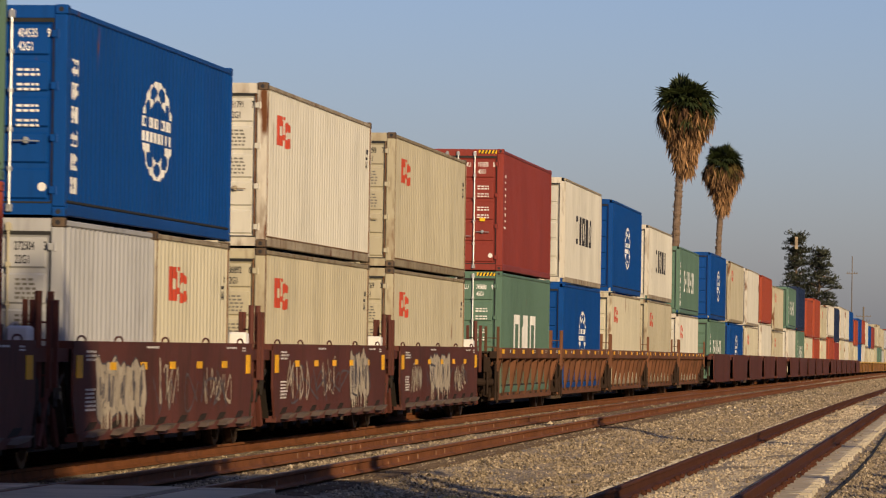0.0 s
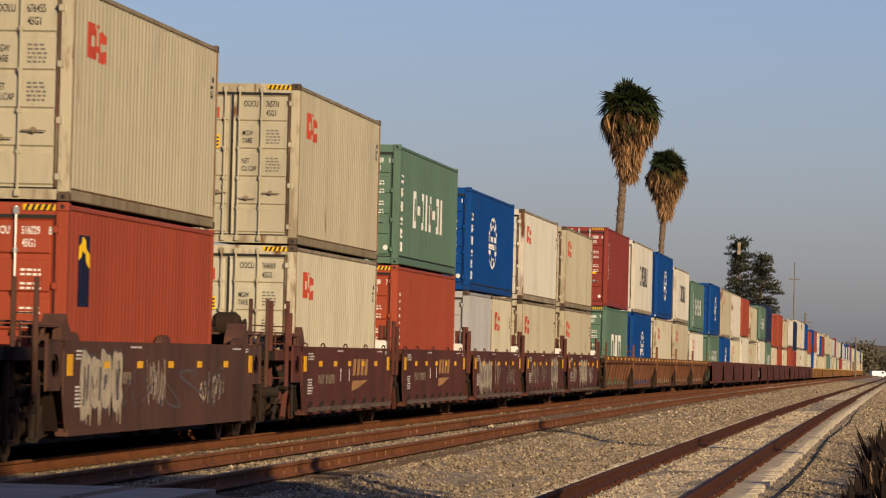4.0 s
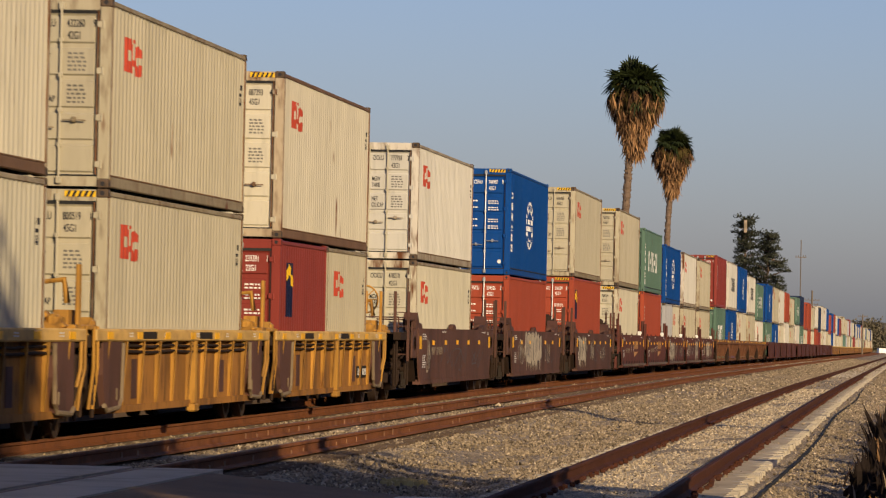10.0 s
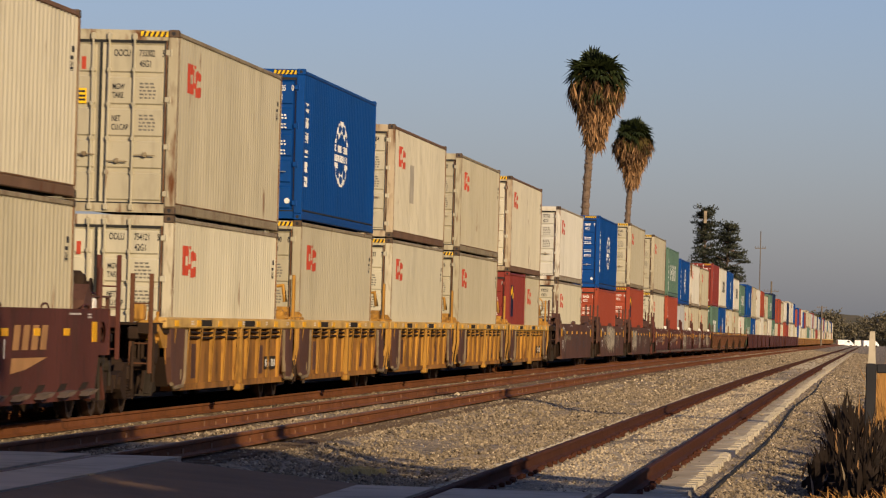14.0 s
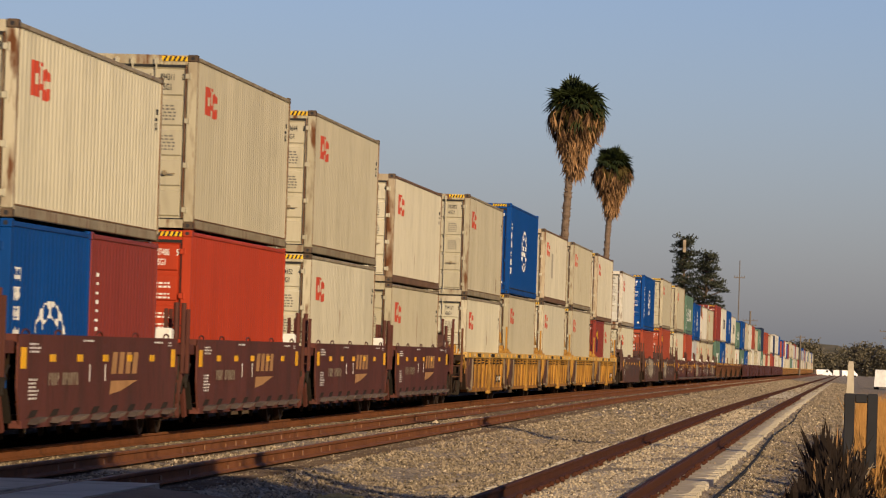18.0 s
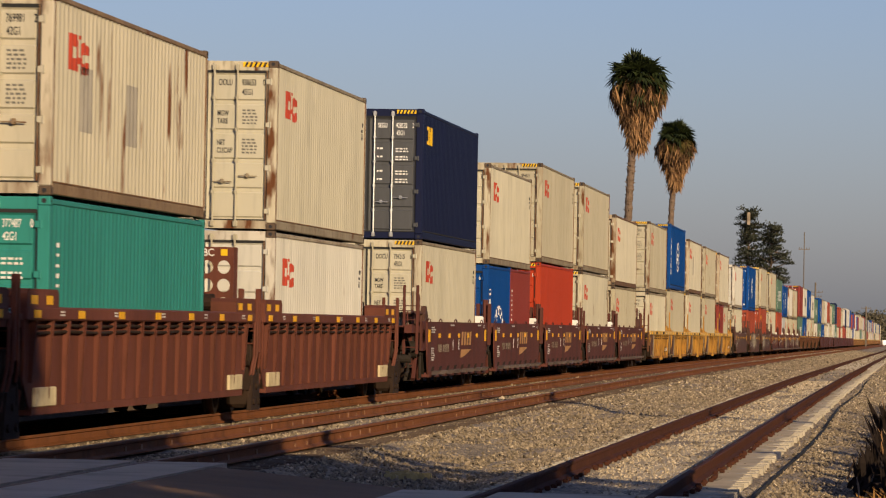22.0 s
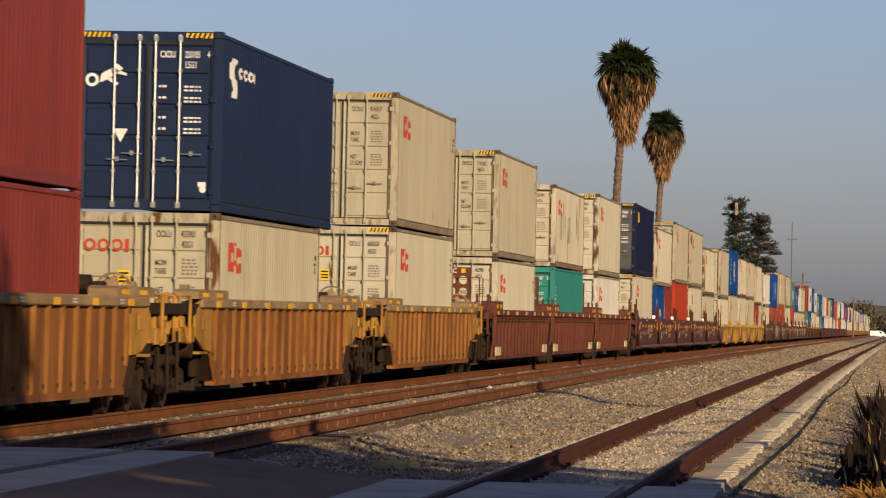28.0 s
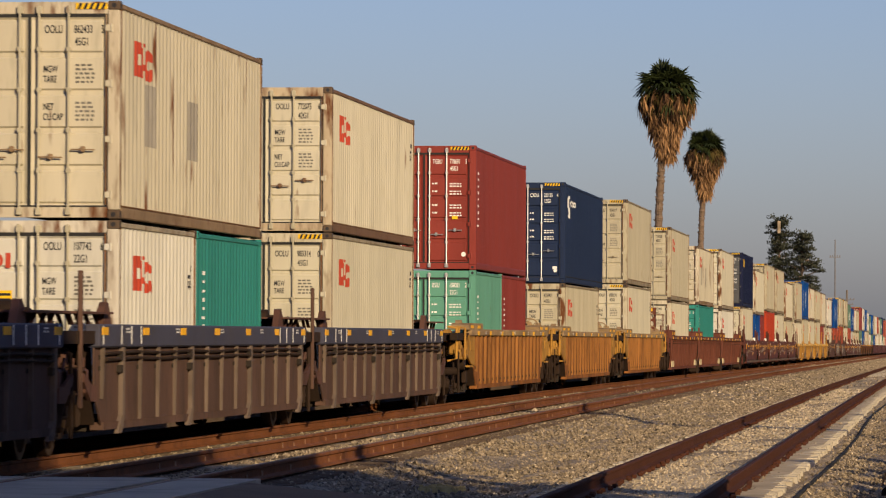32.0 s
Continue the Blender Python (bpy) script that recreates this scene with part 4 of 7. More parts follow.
def rigging_mesh(length, seed):
    """Brake rods, valves, hoses and levers crowded under and on an end platform; y runs outwards."""
    r = random.Random(seed)
    g = Geo()
    for k in range(int(5 + length * 2)):
        y, z, x = r.uniform(0.1, length), r.uniform(0.6, 1.35), r.uniform(0.85, OUT - 0.12)
        w, h, d = r.uniform(0.05, 0.16), r.uniform(0.06, 0.22), r.uniform(0.06, 0.2)
        g.soft(x - w, x, y - d, y + d, z - h, z + h, 0.02)
    for k in range(6):
        z, x = r.uniform(0.55, 1.4), r.uniform(0.9, OUT - 0.08)
        a = r.uniform(0, length * 0.4)
        b = a + length * r.uniform(0.4, 0.6)
        g.tube([(x, a, z), (x, (a + b) / 2, z + r.uniform(-0.12, 0.12)), (x + 0.03, b, z + r.uniform(-0.25, 0.2))], 0.022, 6)
    for k in range(4):
        y, x = r.uniform(0.1, length), r.uniform(1.05, OUT - 0.06)
        g.tube([(x, y, r.uniform(0.25, 0.5)), (x, y + r.uniform(-0.1, 0.1), r.uniform(0.9, 1.45))], 0.03, 6)
    g.tube([(1.0, length * 0.45, 0.95), (1.32, length * 0.45, 0.95)], 0.19, 14)
    g.tube([(0.4, length * 0.8, 0.75), (1.3, length * 0.8, 0.75)], 0.09, 10)
    # an air hose that hangs in a loop
    g.tube([(1.2, length * 0.6 + 0.35 * math.sin(i * 0.4) * length * 0.4, 0.85 - 0.5 * math.sin(i * 0.3927)) for i in range(9)], 0.028, 6)
    # a slanted foot plate with a rib
    g.hexa([(OUT - 0.35, 0.0, 0.40), (OUT - 0.05, 0.0, 0.40), (OUT - 0.05, 0.03, 0.40), (OUT - 0.35, 0.03, 0.40), (OUT - 0.35, 0.42, 0.86), (OUT - 0.05, 0.42, 0.86), (OUT - 0.05, 0.45, 0.86), (OUT - 0.35, 0.45, 0.86)])
    return g.mesh("brake_rigging", UNDER)


def holed_gusset_mesh(a, z0, z1):
    """A side gusset with an oval hole at a car's end; y runs outwards from 0 to a."""
    g = Geo()
    n, cy, cz, ry, rz = 20, a * 0.48, (z0 + z1) / 2, a * 0.24, (z1 - z0) * 0.24
    for x in (OUT - 0.03, OUT - 0.06):
        for i in range(n):
            p, q = 2 * math.pi * i / n, 2 * math.pi * (i + 1) / n
            def rim(t):
                c, s = math.cos(t), math.sin(t)
                k = 1 / max(abs(c), abs(s))
                return (x, a / 2 + c * k * a / 2, cz + s * k * (z1 - z0) / 2)
            g.face([(x, cy + ry * math.cos(p), cz + rz * math.sin(p)), rim(p), rim(q), (x, cy + ry * math.cos(q), cz + rz * math.sin(q))])
    g.box(OUT - 0.06, OUT - 0.02, a, a + 0.03, z0, z1)
    g.box(OUT - 0.16, OUT - 0.02, 0, a, z1, z1 + 0.02)
    return g.mesh("end_gusset", UNDER)


def deck_mesh():
    """A narrow catwalk on legs with a peaked stop at its inner end."""
    g = Geo()
    g.box(OUT - 0.75, OUT - 0.12, -0.5, 1.4, 0.22, 0.25)
    for y in (-0.3, 0.5, 1.3):
        g.box(OUT - 0.18, OUT - 0.13, y, y + 0.06, 0.0, 0.22)
    g.extrude_x([(-1.0, 0.0), (-0.35, 0.0), (-0.33, 0.20), (-0.62, 0.40), (-0.95, 0.18)], OUT - 0.38, OUT - 0.08)
    return g.mesh("catwalk", UNDER)


def bracket_deck_mesh():
    """A thin step deck on slanted struts with a low pointed fin at its inner end."""
    g = Geo()
    g.box(OUT - 0.80, OUT - 0.10, -1.1, 1.3, 0.14, 0.17)
    for y in (-0.7, -0.1, 0.5, 1.0):
        for x in (OUT - 0.30, OUT - 0.66):
            g.hexa([(x, y - 0.25, 0.0), (x + 0.05, y - 0.25, 0.0), (x + 0.05, y - 0.19, 0.0), (x, y - 0.19, 0.0), (x, y, 0.14), (x + 0.05, y, 0.14), (x + 0.05, y + 0.06, 0.14), (x, y + 0.06, 0.14)])
    g.extrude_x([(-1.5, 0.0), (-0.9, 0.0), (-0.95, 0.18), (-1.15, 0.30), (-1.26, 0.29)], OUT - 0.30, OUT - 0.20)
    return g.mesh("catwalk", UNDER)


def hand_wheel_mesh():
    """A hand brake: housing on a post and a spoked wheel."""
    g = Geo()
    g.tube([(0.9, 0, 0), (0.9, 0, 0.95)], 0.035, 8)
    g.soft(0.78, 1.0, -0.10, 0.10, 0.42, 0.92, 0.04)
    for i in range(16):
        a, b = 2 * math.pi * i / 16, 2 * math.pi * (i + 1) / 16
        g.tube([(0.9 + 0.29 * math.cos(a), 0.24, 0.72 + 0.29 * math.sin(a)), (0.9 + 0.29 * math.cos(b), 0.24, 0.72 + 0.29 * math.sin(b))], 0.019, 6)
    for i in range(4):
        a = i * 0.785
        g.tube([(0.9 - 0.29 * math.cos(a), 0.24, 0.72 - 0.29 * math.sin(a)), (0.9 + 0.29 * math.cos(a), 0.24, 0.72 + 0.29 * math.sin(a))], 0.012, 5)
    g.tube([(0.9, 0.08, 0.72), (0.9, 0.25, 0.72)], 0.03, 8)
    return g.mesh("hand_brake", UNDER)


def rail_loop_mesh(length, h):
    """A light handrail of pipe along and across a platform."""
    g = Geo()
    g.tube([(1.15, 0, 0), (1.15, 0, h), (1.15, length, h), (1.15, length, 0)], 0.016, 6)
    g.tube([(1.15, length, h), (0.2, length, h), (0.2, length, 0)], 0.016, 6)
    g.tube([(1.15, 0, h * 0.55), (1.15, length, h * 0.55)], 0.014, 6)
    return g.mesh("handrail", UNDER)


def grab_bar_mesh(z0, z1):
    """A tall bent grab bar with a short foot."""
    g = Geo()
    g.tube([(OUT - 0.22, 0, z1), (OUT - 0.02, 0, z1 - 0.03), (OUT - 0.02, 0, z0 + 0.05), (OUT - 0.22, 0, z0)], 0.03, 7)
    return g.mesh("grab_bar", UNDER)


def linkage_mesh():
    """Levers, rods and a bracket crowded on the upper end of a car."""
    g = Geo()
    g.soft(OUT - 0.36, OUT - 0.10, -0.35, 0.25, 1.12, 1.42, 0.03)
    g.extrude_x([(-0.6, 1.0), (-0.2, 1.0), (0.25, 1.25), (0.25, 1.36), (-0.3, 1.2), (-0.6, 1.2)], OUT - 0.09, OUT - 0.04)
    for k in range(3):
        x = OUT - 0.10 - 0.13 * k
        g.tube([(x, 0.0, 1.55), (x - 0.03, 0.1 * k - 0.1, 1.30), (x, 0.12, 1.08)], 0.022, 6)
    g.tube([(OUT - 0.55, 0.1, 1.16), (OUT - 0.05, 0.1, 1.13)], 0.03, 7)
    g.soft(OUT - 0.5, OUT - 0.30, -0.2, 0.2, 1.40, 1.68, 0.04)
    return g.mesh("brake_linkage", UNDER)


def gusset_plate_mesh():
    """A dark slanted plate that closes the foot of a car's end."""
    g = Geo()
    g.extrude_x([(0.0, 0.34), (0.0, 1.02), (0.15, 1.02), (0.70, 0.30), (0.60, 0.26)], OUT - 0.30, OUT - 0.24)
    g.hexa([(OUT - 0.55, 0.62, 0.26), (OUT - 0.20, 0.62, 0.26), (OUT - 0.20, 0.70, 0.26), (OUT - 0.55, 0.70, 0.26), (OUT - 0.55, 0.12, 1.0), (OUT - 0.20, 0.12, 1.0), (OUT - 0.20, 0.17, 1.02), (OUT - 0.55, 0.17, 1.02)])
    return g.mesh("foot_plate", UNDER)


def tank_mesh():
    """A round brake reservoir with a flanged end on a short pedestal."""
    g = Geo()
    g.tube([(0.62, 0, 0.44), (0.70, 0, 0.44), (1.02, 0, 0.44), (1.10, 0, 0.44)], [0.20, 0.27, 0.27, 0.19], 16)
    g.tube([(1.10, 0, 0.40), (1.17, 0, 0.40)], 0.13, 10)
    g.tube([(1.17, 0, 0.40), (1.20, 0, 0.40)], 0.18, 12)
    g.rings([[(0.70 - a, -b, z), (1.08 + a, -b, z), (1.08 + a, b, z), (0.70 - a, b, z)] for a, b, z in ((0.08, 0.36, 0.0), (0.0, 0.2, 0.12), (-0.05, 0.14, 0.24))])
    return g.mesh("brake_reservoir", UNDER)


def saddle_lumps_mesh():
    """Cast locks and levers heaped on the joint of two units."""
    r = random.Random(12)
    g = Geo()
    for k in range(9):
        y, x, w, h = r.uniform(-1.1, 1.1), r.uniform(0.75, 1.25), r.uniform(0.07, 0.16), r.uniform(0.08, 0.26)
        g.soft(x - w, x + w, y - 0.16, y + 0.16, 0.0, h, 0.04)
    g.tube([(0.75, 0.2, 0.3 + 0.0), (0.75, 0.2, 0.62), (1.05, 0.2, 0.66), (1.10, 0.2, 0.35)], 0.045, 7)
    return g.mesh("lock_castings", UNDER)


def yellow_apron_mesh(top):
    """The painted side apron at a long-reach end: a flared plate, a stepped bracket and a lip."""
    g = Geo()
    g.extrude_x([(0.0, 0.86), (0.8, 0.90), (1.25, 1.02), (1.6, 1.10), (1.6, top - 0.30), (1.35, top - 0.14), (0.0, top - 0.14)], OUT - 0.09, OUT - 0.05)
    g.box(OUT - 0.22, OUT - 0.02, 0.6, 1.4, 0.83, 0.87)
    g.box(OUT - 0.20, OUT - 0.06, 1.6, 2.9, 1.02, 1.24)
    g.soft(OUT - 0.06, OUT - 0.035, 0.55, 0.95, 1.2, 1.42, 0.008)
    return g.mesh("end_apron", UNDER)


def saddle_mesh():
    """The joint over a short coupling: a flat saddle, two peaked stops, an upright guide post."""
    g = Geo()
    g.soft(OUT - 0.34, OUT - 0.02, -0.75, 0.75, 0.0, 0.07, 0.015)
    for s in (-1, 1):
        g.extrude_x([(s * 0.95 - 0.28, 0.0), (s * 0.95 + 0.28, 0.0), (s * 0.95 + 0.10, 0.16), (s * 0.95 - 0.06, 0.17)], OUT - 0.36, OUT - 0.14)
    g.soft(OUT - 0.16, OUT - 0.11, -0.09, 0.09, 0.06, 0.86, 0.012)
    g.box(OUT - 0.42, OUT - 0.22, -0.22, 0.25, 0.06, 0.26)
    return g.mesh("guide_saddle", UNDER)


def drop_pipe_mesh():
    g = Geo()
    for y in (-0.12, 0.16):
        g.tube([(OUT - 0.03, y, 1.50), (OUT - 0.03, y - 0.02, 0.95), (OUT - 0.08, y - 0.10, 0.62), (OUT - 0.10, y - 0.08, 0.40)], 0.024, 7)
    return g.mesh("drop_pipe", UNDER)


def edge_pipe_mesh():
    """A bent edge bar round a dark end panel."""
    g = Geo()
    g.tube([(OUT - 0.02, 0.70, 1.28), (OUT - 0.02, 0.62, 0.52), (OUT - 0.02, 0.45, 0.40), (OUT - 0.02, -0.45, 0.37), (OUT - 0.02, -0.62, 0.44)], 0.035, 7)
    g.box(OUT - 0.035, OUT - 0.015, 0.30, 0.35, 0.50, 0.66)
    return g.mesh("edge_bar", UNDER)


def patch_mesh(w, h):
    g = Geo()
    g.box(-0.006, 0.006, 0, w, 0, h)
    return g.mesh("repair_patch", UNDER)


def coupler_mesh():
    """The coupler shank and a bolted housing between two units."""
    g = Geo()
    g.soft(0.95, OUT - 0.06, -0.42, 0.42, 0.10, 0.52, 0.06)
    g.extrude_x([(-0.5, 0.06), (0.5, 0.06), (0.36, 0.72), (-0.28, 0.62)], OUT - 0.12, OUT - 0.05)
    for y, z in ((-0.25, 0.2), (0.25, 0.2), (0.0, 0.45)):
        g.tube([(OUT - 0.06, y, z), (OUT - 0.02, y, z)], 0.055, 8)
    return g.mesh("coupler_housing", UNDER)


def gear_mesh():
    """Brake reservoir, valve and hand wheel on an end platform."""
    g = Geo()
    g.tube([(0.35, 0, 0.35), (0.95, 0, 0.35)], 0.20, 12)
    g.soft(0.2, 1.05, -0.2, 0.2, 0.0, 0.16, 0.02)
    for i in range(12):
        a, b = 2 * math.pi * i / 12, 2 * math.pi * (i + 1) / 12
        g.tube([(0.55 + 0.3 * math.cos(a), -0.35, 0.5 + 0.3 * math.sin(a)), (0.55 + 0.3 * math.cos(b), -0.35, 0.5 + 0.3 * math.sin(b))], 0.018, 5)
    g.tube([(0.55, -0.35, 0.5), (0.55, 0.0, 0.5)], 0.03, 6)
    g.soft(0.95, 1.15, -0.12, 0.2, 0.0, 0.42, 0.03)
    return g.mesh("brake_gear", UNDER)


def fin_mesh():
    g = Geo()
    g.extrude_x([(-0.3, 0), (0.3, 0), (0.22, 0.12), (0.05, 0.36), (-0.08, 0.36), (-0.25, 0.15)], OUT - 0.35, OUT - 0.22)
    g.soft(OUT - 0.5, OUT - 0.1, -0.35, 0.35, 0.0, 0.04, 0.01)
    return g.mesh("guide_fin", UNDER)


def rack_mesh():
    """An upright rack of sheet steel with round openings, for the box connectors."""
    g = Geo()
    for ix in range(2):
        for iz in range(3):
            x, z, r, n = ix * 0.34 + 0.17, iz * 0.34 + 0.17, 0.125, 16
            for i in range(n):
                a, b = 2 * math.pi * i / n, 2 * math.pi * (i + 1) / n
                def sq(q):
                    c, s = math.cos(q), math.sin(q)
                    k = 0.17 / max(abs(c), abs(s))
                    return (x + c * k, 0, z + s * k)
                g.face([(x + r * math.cos(a), 0, z + r * math.sin(a)), sq(a), sq(b), (x + r * math.cos(b), 0, z + r * math.sin(b))])
    g.box(0, 0.68, -0.01, 0.02, 1.02, 1.22)
    g.box(0.68, 0.71, -0.01, 0.4, 0, 1.22)
    g.box(-0.03, 0, -0.01, 0.4, 0, 1.22)
    return g.mesh("connector_rack", UNDER)


def scrawl(seed, y0, y1, z0, z1, n, width, mat):
    """Sprayed strokes on the smooth side plate."""
    r = random.Random(seed)
    g = Geo()
    for k in range(n):
        cy = y0 + (y1 - y0) * (k + 0.5) / n
        w, h = (y1 - y0) / n * 0.7, (z1 - z0) * 0.5
        knots, side = [], r.choice((-1, 1))
        for i in range(r.randint(4, 7)):
            knots.append((cy + w * r.uniform(-0.9, 0.9), (z0 + z1) / 2 + h * side * r.uniform(0.3, 1.0)))
            side = -side if r.random() < 0.75 else side
        pts = []
        for i in range(len(knots) - 1):
            a, b, c, d = knots[max(0, i - 1)], knots[i], knots[i + 1], knots[min(len(knots) - 1, i + 2)]
            for q in range(6):
                u = q / 6
                pts.append(tuple(0.5 * (2 * b[m] + (c[m] - a[m]) * u + (2 * a[m] - 5 * b[m] + 4 * c[m] - d[m]) * u * u + (3 * b[m] - a[m] - 3 * c[m] + d[m]) * u ** 3) for m in (0, 1)))
        for (ya, za), (yb, zb) in zip(pts, pts[1:]):
            d = math.hypot(yb - ya, zb - za) or 1
            wd = width * r.uniform(0.6, 1.3)
            ny, nz = -(zb - za) / d * wd / 2, (yb - ya) / d * wd / 2
            x = OUT + 0.004 + 0.0004 * k
            g.face([(x, ya + ny, za + nz), (x, ya - ny, za - nz), (x, yb - ny, zb - nz), (x, yb + ny, zb + nz)])
    return g.mesh("graffiti", mat)


def bubble_letters(seed, y0, y1, z0, z1):
    """Swollen sprayed letters: a pale fill with dark inner strokes and runs of paint below."""
    r = random.Random(seed)
    g = Geo()
    n = r.randint(3, 5)
    for k in range(n):
        cy, cz = y0 + (y1 - y0) * (k + 0.5) / n, (z0 + z1) / 2 + 0.06 + r.uniform(-0.04, 0.04)
        w, h = (y1 - y0) / n * 0.60, (z1 - z0) / 2 * r.uniform(0.78, 0.95)
        p1_, p2_, lobes = r.uniform(0, 6), r.uniform(0, 6), r.choice((2, 3))
        x = OUT + 0.004 + 0.0015 * k
        ring = []
        for i in range(36):
            a = 2 * math.pi * i / 36
            q = (abs(math.cos(a)) ** 5 + abs(math.sin(a)) ** 5) ** (-1 / 5) * (1 + 0.13 * math.sin(lobes * a + p1_) + 0.09 * math.sin(5 * a + p2_))
            ring.append((math.cos(a) * q, math.sin(a) * q))
        def at(q, i, dx=0.0):
            c = ring[i % 36]
            return (x + dx, cy + c[0] * w * q - 0.20 * h * c[1], cz + c[1] * h * q)
        for i in range(36):
            g.face([at(0.93, i), at(1.0, i), at(1.0, i + 1), at(0.93, i + 1)], 1)
            g.face([at(0.0, i), at(0.93, i), at(0.93, i + 1)], 0)
        # inner strokes that tell the letters apart
        for q in range(r.randint(2, 3)):
            a = r.uniform(-0.5, 0.5)
            ya, yb = cy + w * a, cy + w * (a + r.uniform(-0.25, 0.25))
            za, zb = cz + h * r.uniform(-0.75, 0.0), cz + h * r.uniform(0.1, 0.8)
            g.face([(x + 0.0008, ya - 0.05, za), (x + 0.0008, ya + 0.05, za), (x + 0.0008, yb + 0.05, zb), (x + 0.0008, yb - 0.05, zb)], 1)
        for q in range(3):
            ya = cy + w * r.uniform(-0.8, 0.8)
            zb = cz - h * 0.6
            za = max(0.44, zb - r.uniform(0.2, 0.5))
            g.face([(x + 0.0004, ya, za), (x + 0.0004, ya + 0.05, za), (x + 0.0004, ya + 0.09, zb), (x + 0.0004, ya - 0.06, zb)], 0)
    return g.mesh("graffiti", SPRAY, SPRAY_DARK)


def mark_rows(rows, w, pitch):
    """Small stencilled characters as short bars."""
    g = Geo()
    r = random.Random(rows * 7 + int(w * 10))
    for i in range(rows):
        e, y = w * r.uniform(0.55, 1.0), 0.0
        while y < e:
            b = y + r.uniform(0.05, 0.10)
            g.face([(OUT + 0.0035, y, -i * pitch), (OUT + 0.0035, b, -i * pitch), (OUT + 0.0035, b, -i * pitch + pitch * 0.55), (OUT + 0.0035, y, -i * pitch + pitch * 0.55)])
            y = b + 0.035
    return g.mesh("stencil", WHITE_MARK)


def number_row_mesh():
    """A row of large worn characters as upright bars."""
    g = Geo()
    x = OUT + 0.0035
    for i in range(11):
        if i == 4:
            continue
        y = i * 0.21
        g.face([(x, y, 0.0), (x, y + 0.06, 0.0), (x, y + 0.06, 0.17), (x, y, 0.17)])
        g.face([(x, y + 0.08, 0.0 if i % 3 else 0.08), (x, y + 0.14, 0.0 if i % 3 else 0.08), (x, y + 0.14, 0.17), (x, y + 0.08, 0.17)])
    return g.mesh("stencil", CREAM_MARK)


def logo_mesh():
    """A faded mark: four slanted blocks over a wedge."""
    g = Geo()
    x = OUT + 0.0035
    for i in range(4):
        y = i * 0.62
        g.face([(x, y, 0.30), (x, y + 0.42, 0.30), (x, y + 0.55, 0.62), (x, y + 0.13, 0.62)])
    g.face([(x, -0.1, 0.0), (x, 0.9, 0.05), (x, 2.4, 0.20), (x, 0.0, 0.20)])
    return g.mesh("side_logo", TAN_MARK)


def pipe_mesh(a, b, z, x):
    g = Geo()
    g.tube([(x, a + (b - a) * i / 8, z + (0.012 if i % 2 else -0.008)) for i in range(9)], 0.022, 6)
    return g.mesh("air_pipe", UNDER)


def big_stencil_mesh():
    """Two white bar marks on dark patches."""
    g = Geo()
    for k in range(2):
        y0 = k * 0.75
        g.box(OUT - 0.075, OUT - 0.055, y0, y0 + 0.62, -0.03, 0.20, 1)
        for i in range(3):
            a = y0 + 0.06 + i * 0.19
            g.box(OUT - 0.056, OUT - 0.052, a, a + 0.10, 0.02, 0.15, 0)
    return g.mesh("stencil", WHITE_MARK, UNDER)


def mid_post_mesh(top):
    """The wide flanged post at mid length, with a foot."""
    g = Geo()
    g.soft(OUT - 0.16, OUT - 0.01, -0.10, 0.10, 0.36, top - 0.16, 0.012)
    g.soft(OUT - 0.12, OUT + 0.01, -0.22, 0.22, 0.24, 0.36, 0.02)
    return g.mesh("mid_post", UNDER)


def bracket_mesh():
    """A bent A-shaped bracket between two units."""
    g = Geo()
    g.tube([(1.25, -0.55, 0.30), (1.25, -0.05, 1.0), (1.25, 0.05, 1.0), (1.25, 0.55, 0.30)], 0.055, 6)
    g.tube([(1.28, 0, 0.95), (1.28, 0, 2.15)], 0.045, 8)
    g.box(1.0, 1.22, -0.5, 0.5, 0.55, 1.5)
    return g.mesh("gap_bracket", UNDER)


# a platform cover; the sunlight on it is put into its white colour
def sunlit_cover_mesh():
    g = Geo()
    g.soft(1.02, 1.30, -0.16, 0.16, 0.0, 0.26, 0.03)
    return g.mesh("lamp_box", WHITE_MARK)


def end_box_mesh():
    g = Geo()
    g.extrude_x([(-1.0, -0.02), (1.0, -0.02), (1.0, 0.16), (0.9, 0.22), (-0.9, 0.22), (-1.0, 0.16)], OUT - 0.42, OUT - 0.01)
    for k in range(2):
        g.box(OUT - 0.012, OUT - 0.006, -0.75 + k * 0.95, -0.35 + k * 0.95, 0.03, 0.14, 1)
    return g.mesh("end_box", UNDER, REFLECT)


def end_panel_mesh():
    g = Geo()
    g.extrude_x([(-0.7, 0.85), (-0.5, 0.40), (0.7, 0.40), (0.7, 1.30), (-0.7, 1.30)], OUT - 0.13, OUT - 0.03)
    return g.mesh("end_panel", UNDER)


def end_post_mesh():
    g = Geo()
    g.soft(OUT - 0.09, OUT - 0.035, -0.045, 0.045, 0.62, 2.35, 0.010)
    for z in (0.8, 1.15, 1.5):
        g.tube([(OUT - 0.09, 0, z), (OUT - 0.48, 0, z)], 0.014, 6)
    return g.mesh("end_post", UNDER)


def tick_line_mesh():
    """A thin upright white line."""
    g = Geo()
    g.box(OUT - 0.001, OUT + 0.004, -0.03, 0.03, 0.0, 0.24)
    return g.mesh("stencil", WHITE_MARK)


def name_plate_mesh():
    g = Geo()
    g.soft(OUT - 0.002, OUT + 0.006, -0.6, 0.6, -0.05, 0.05, 0.002)
    return g.mesh("name_plate", UNDER)


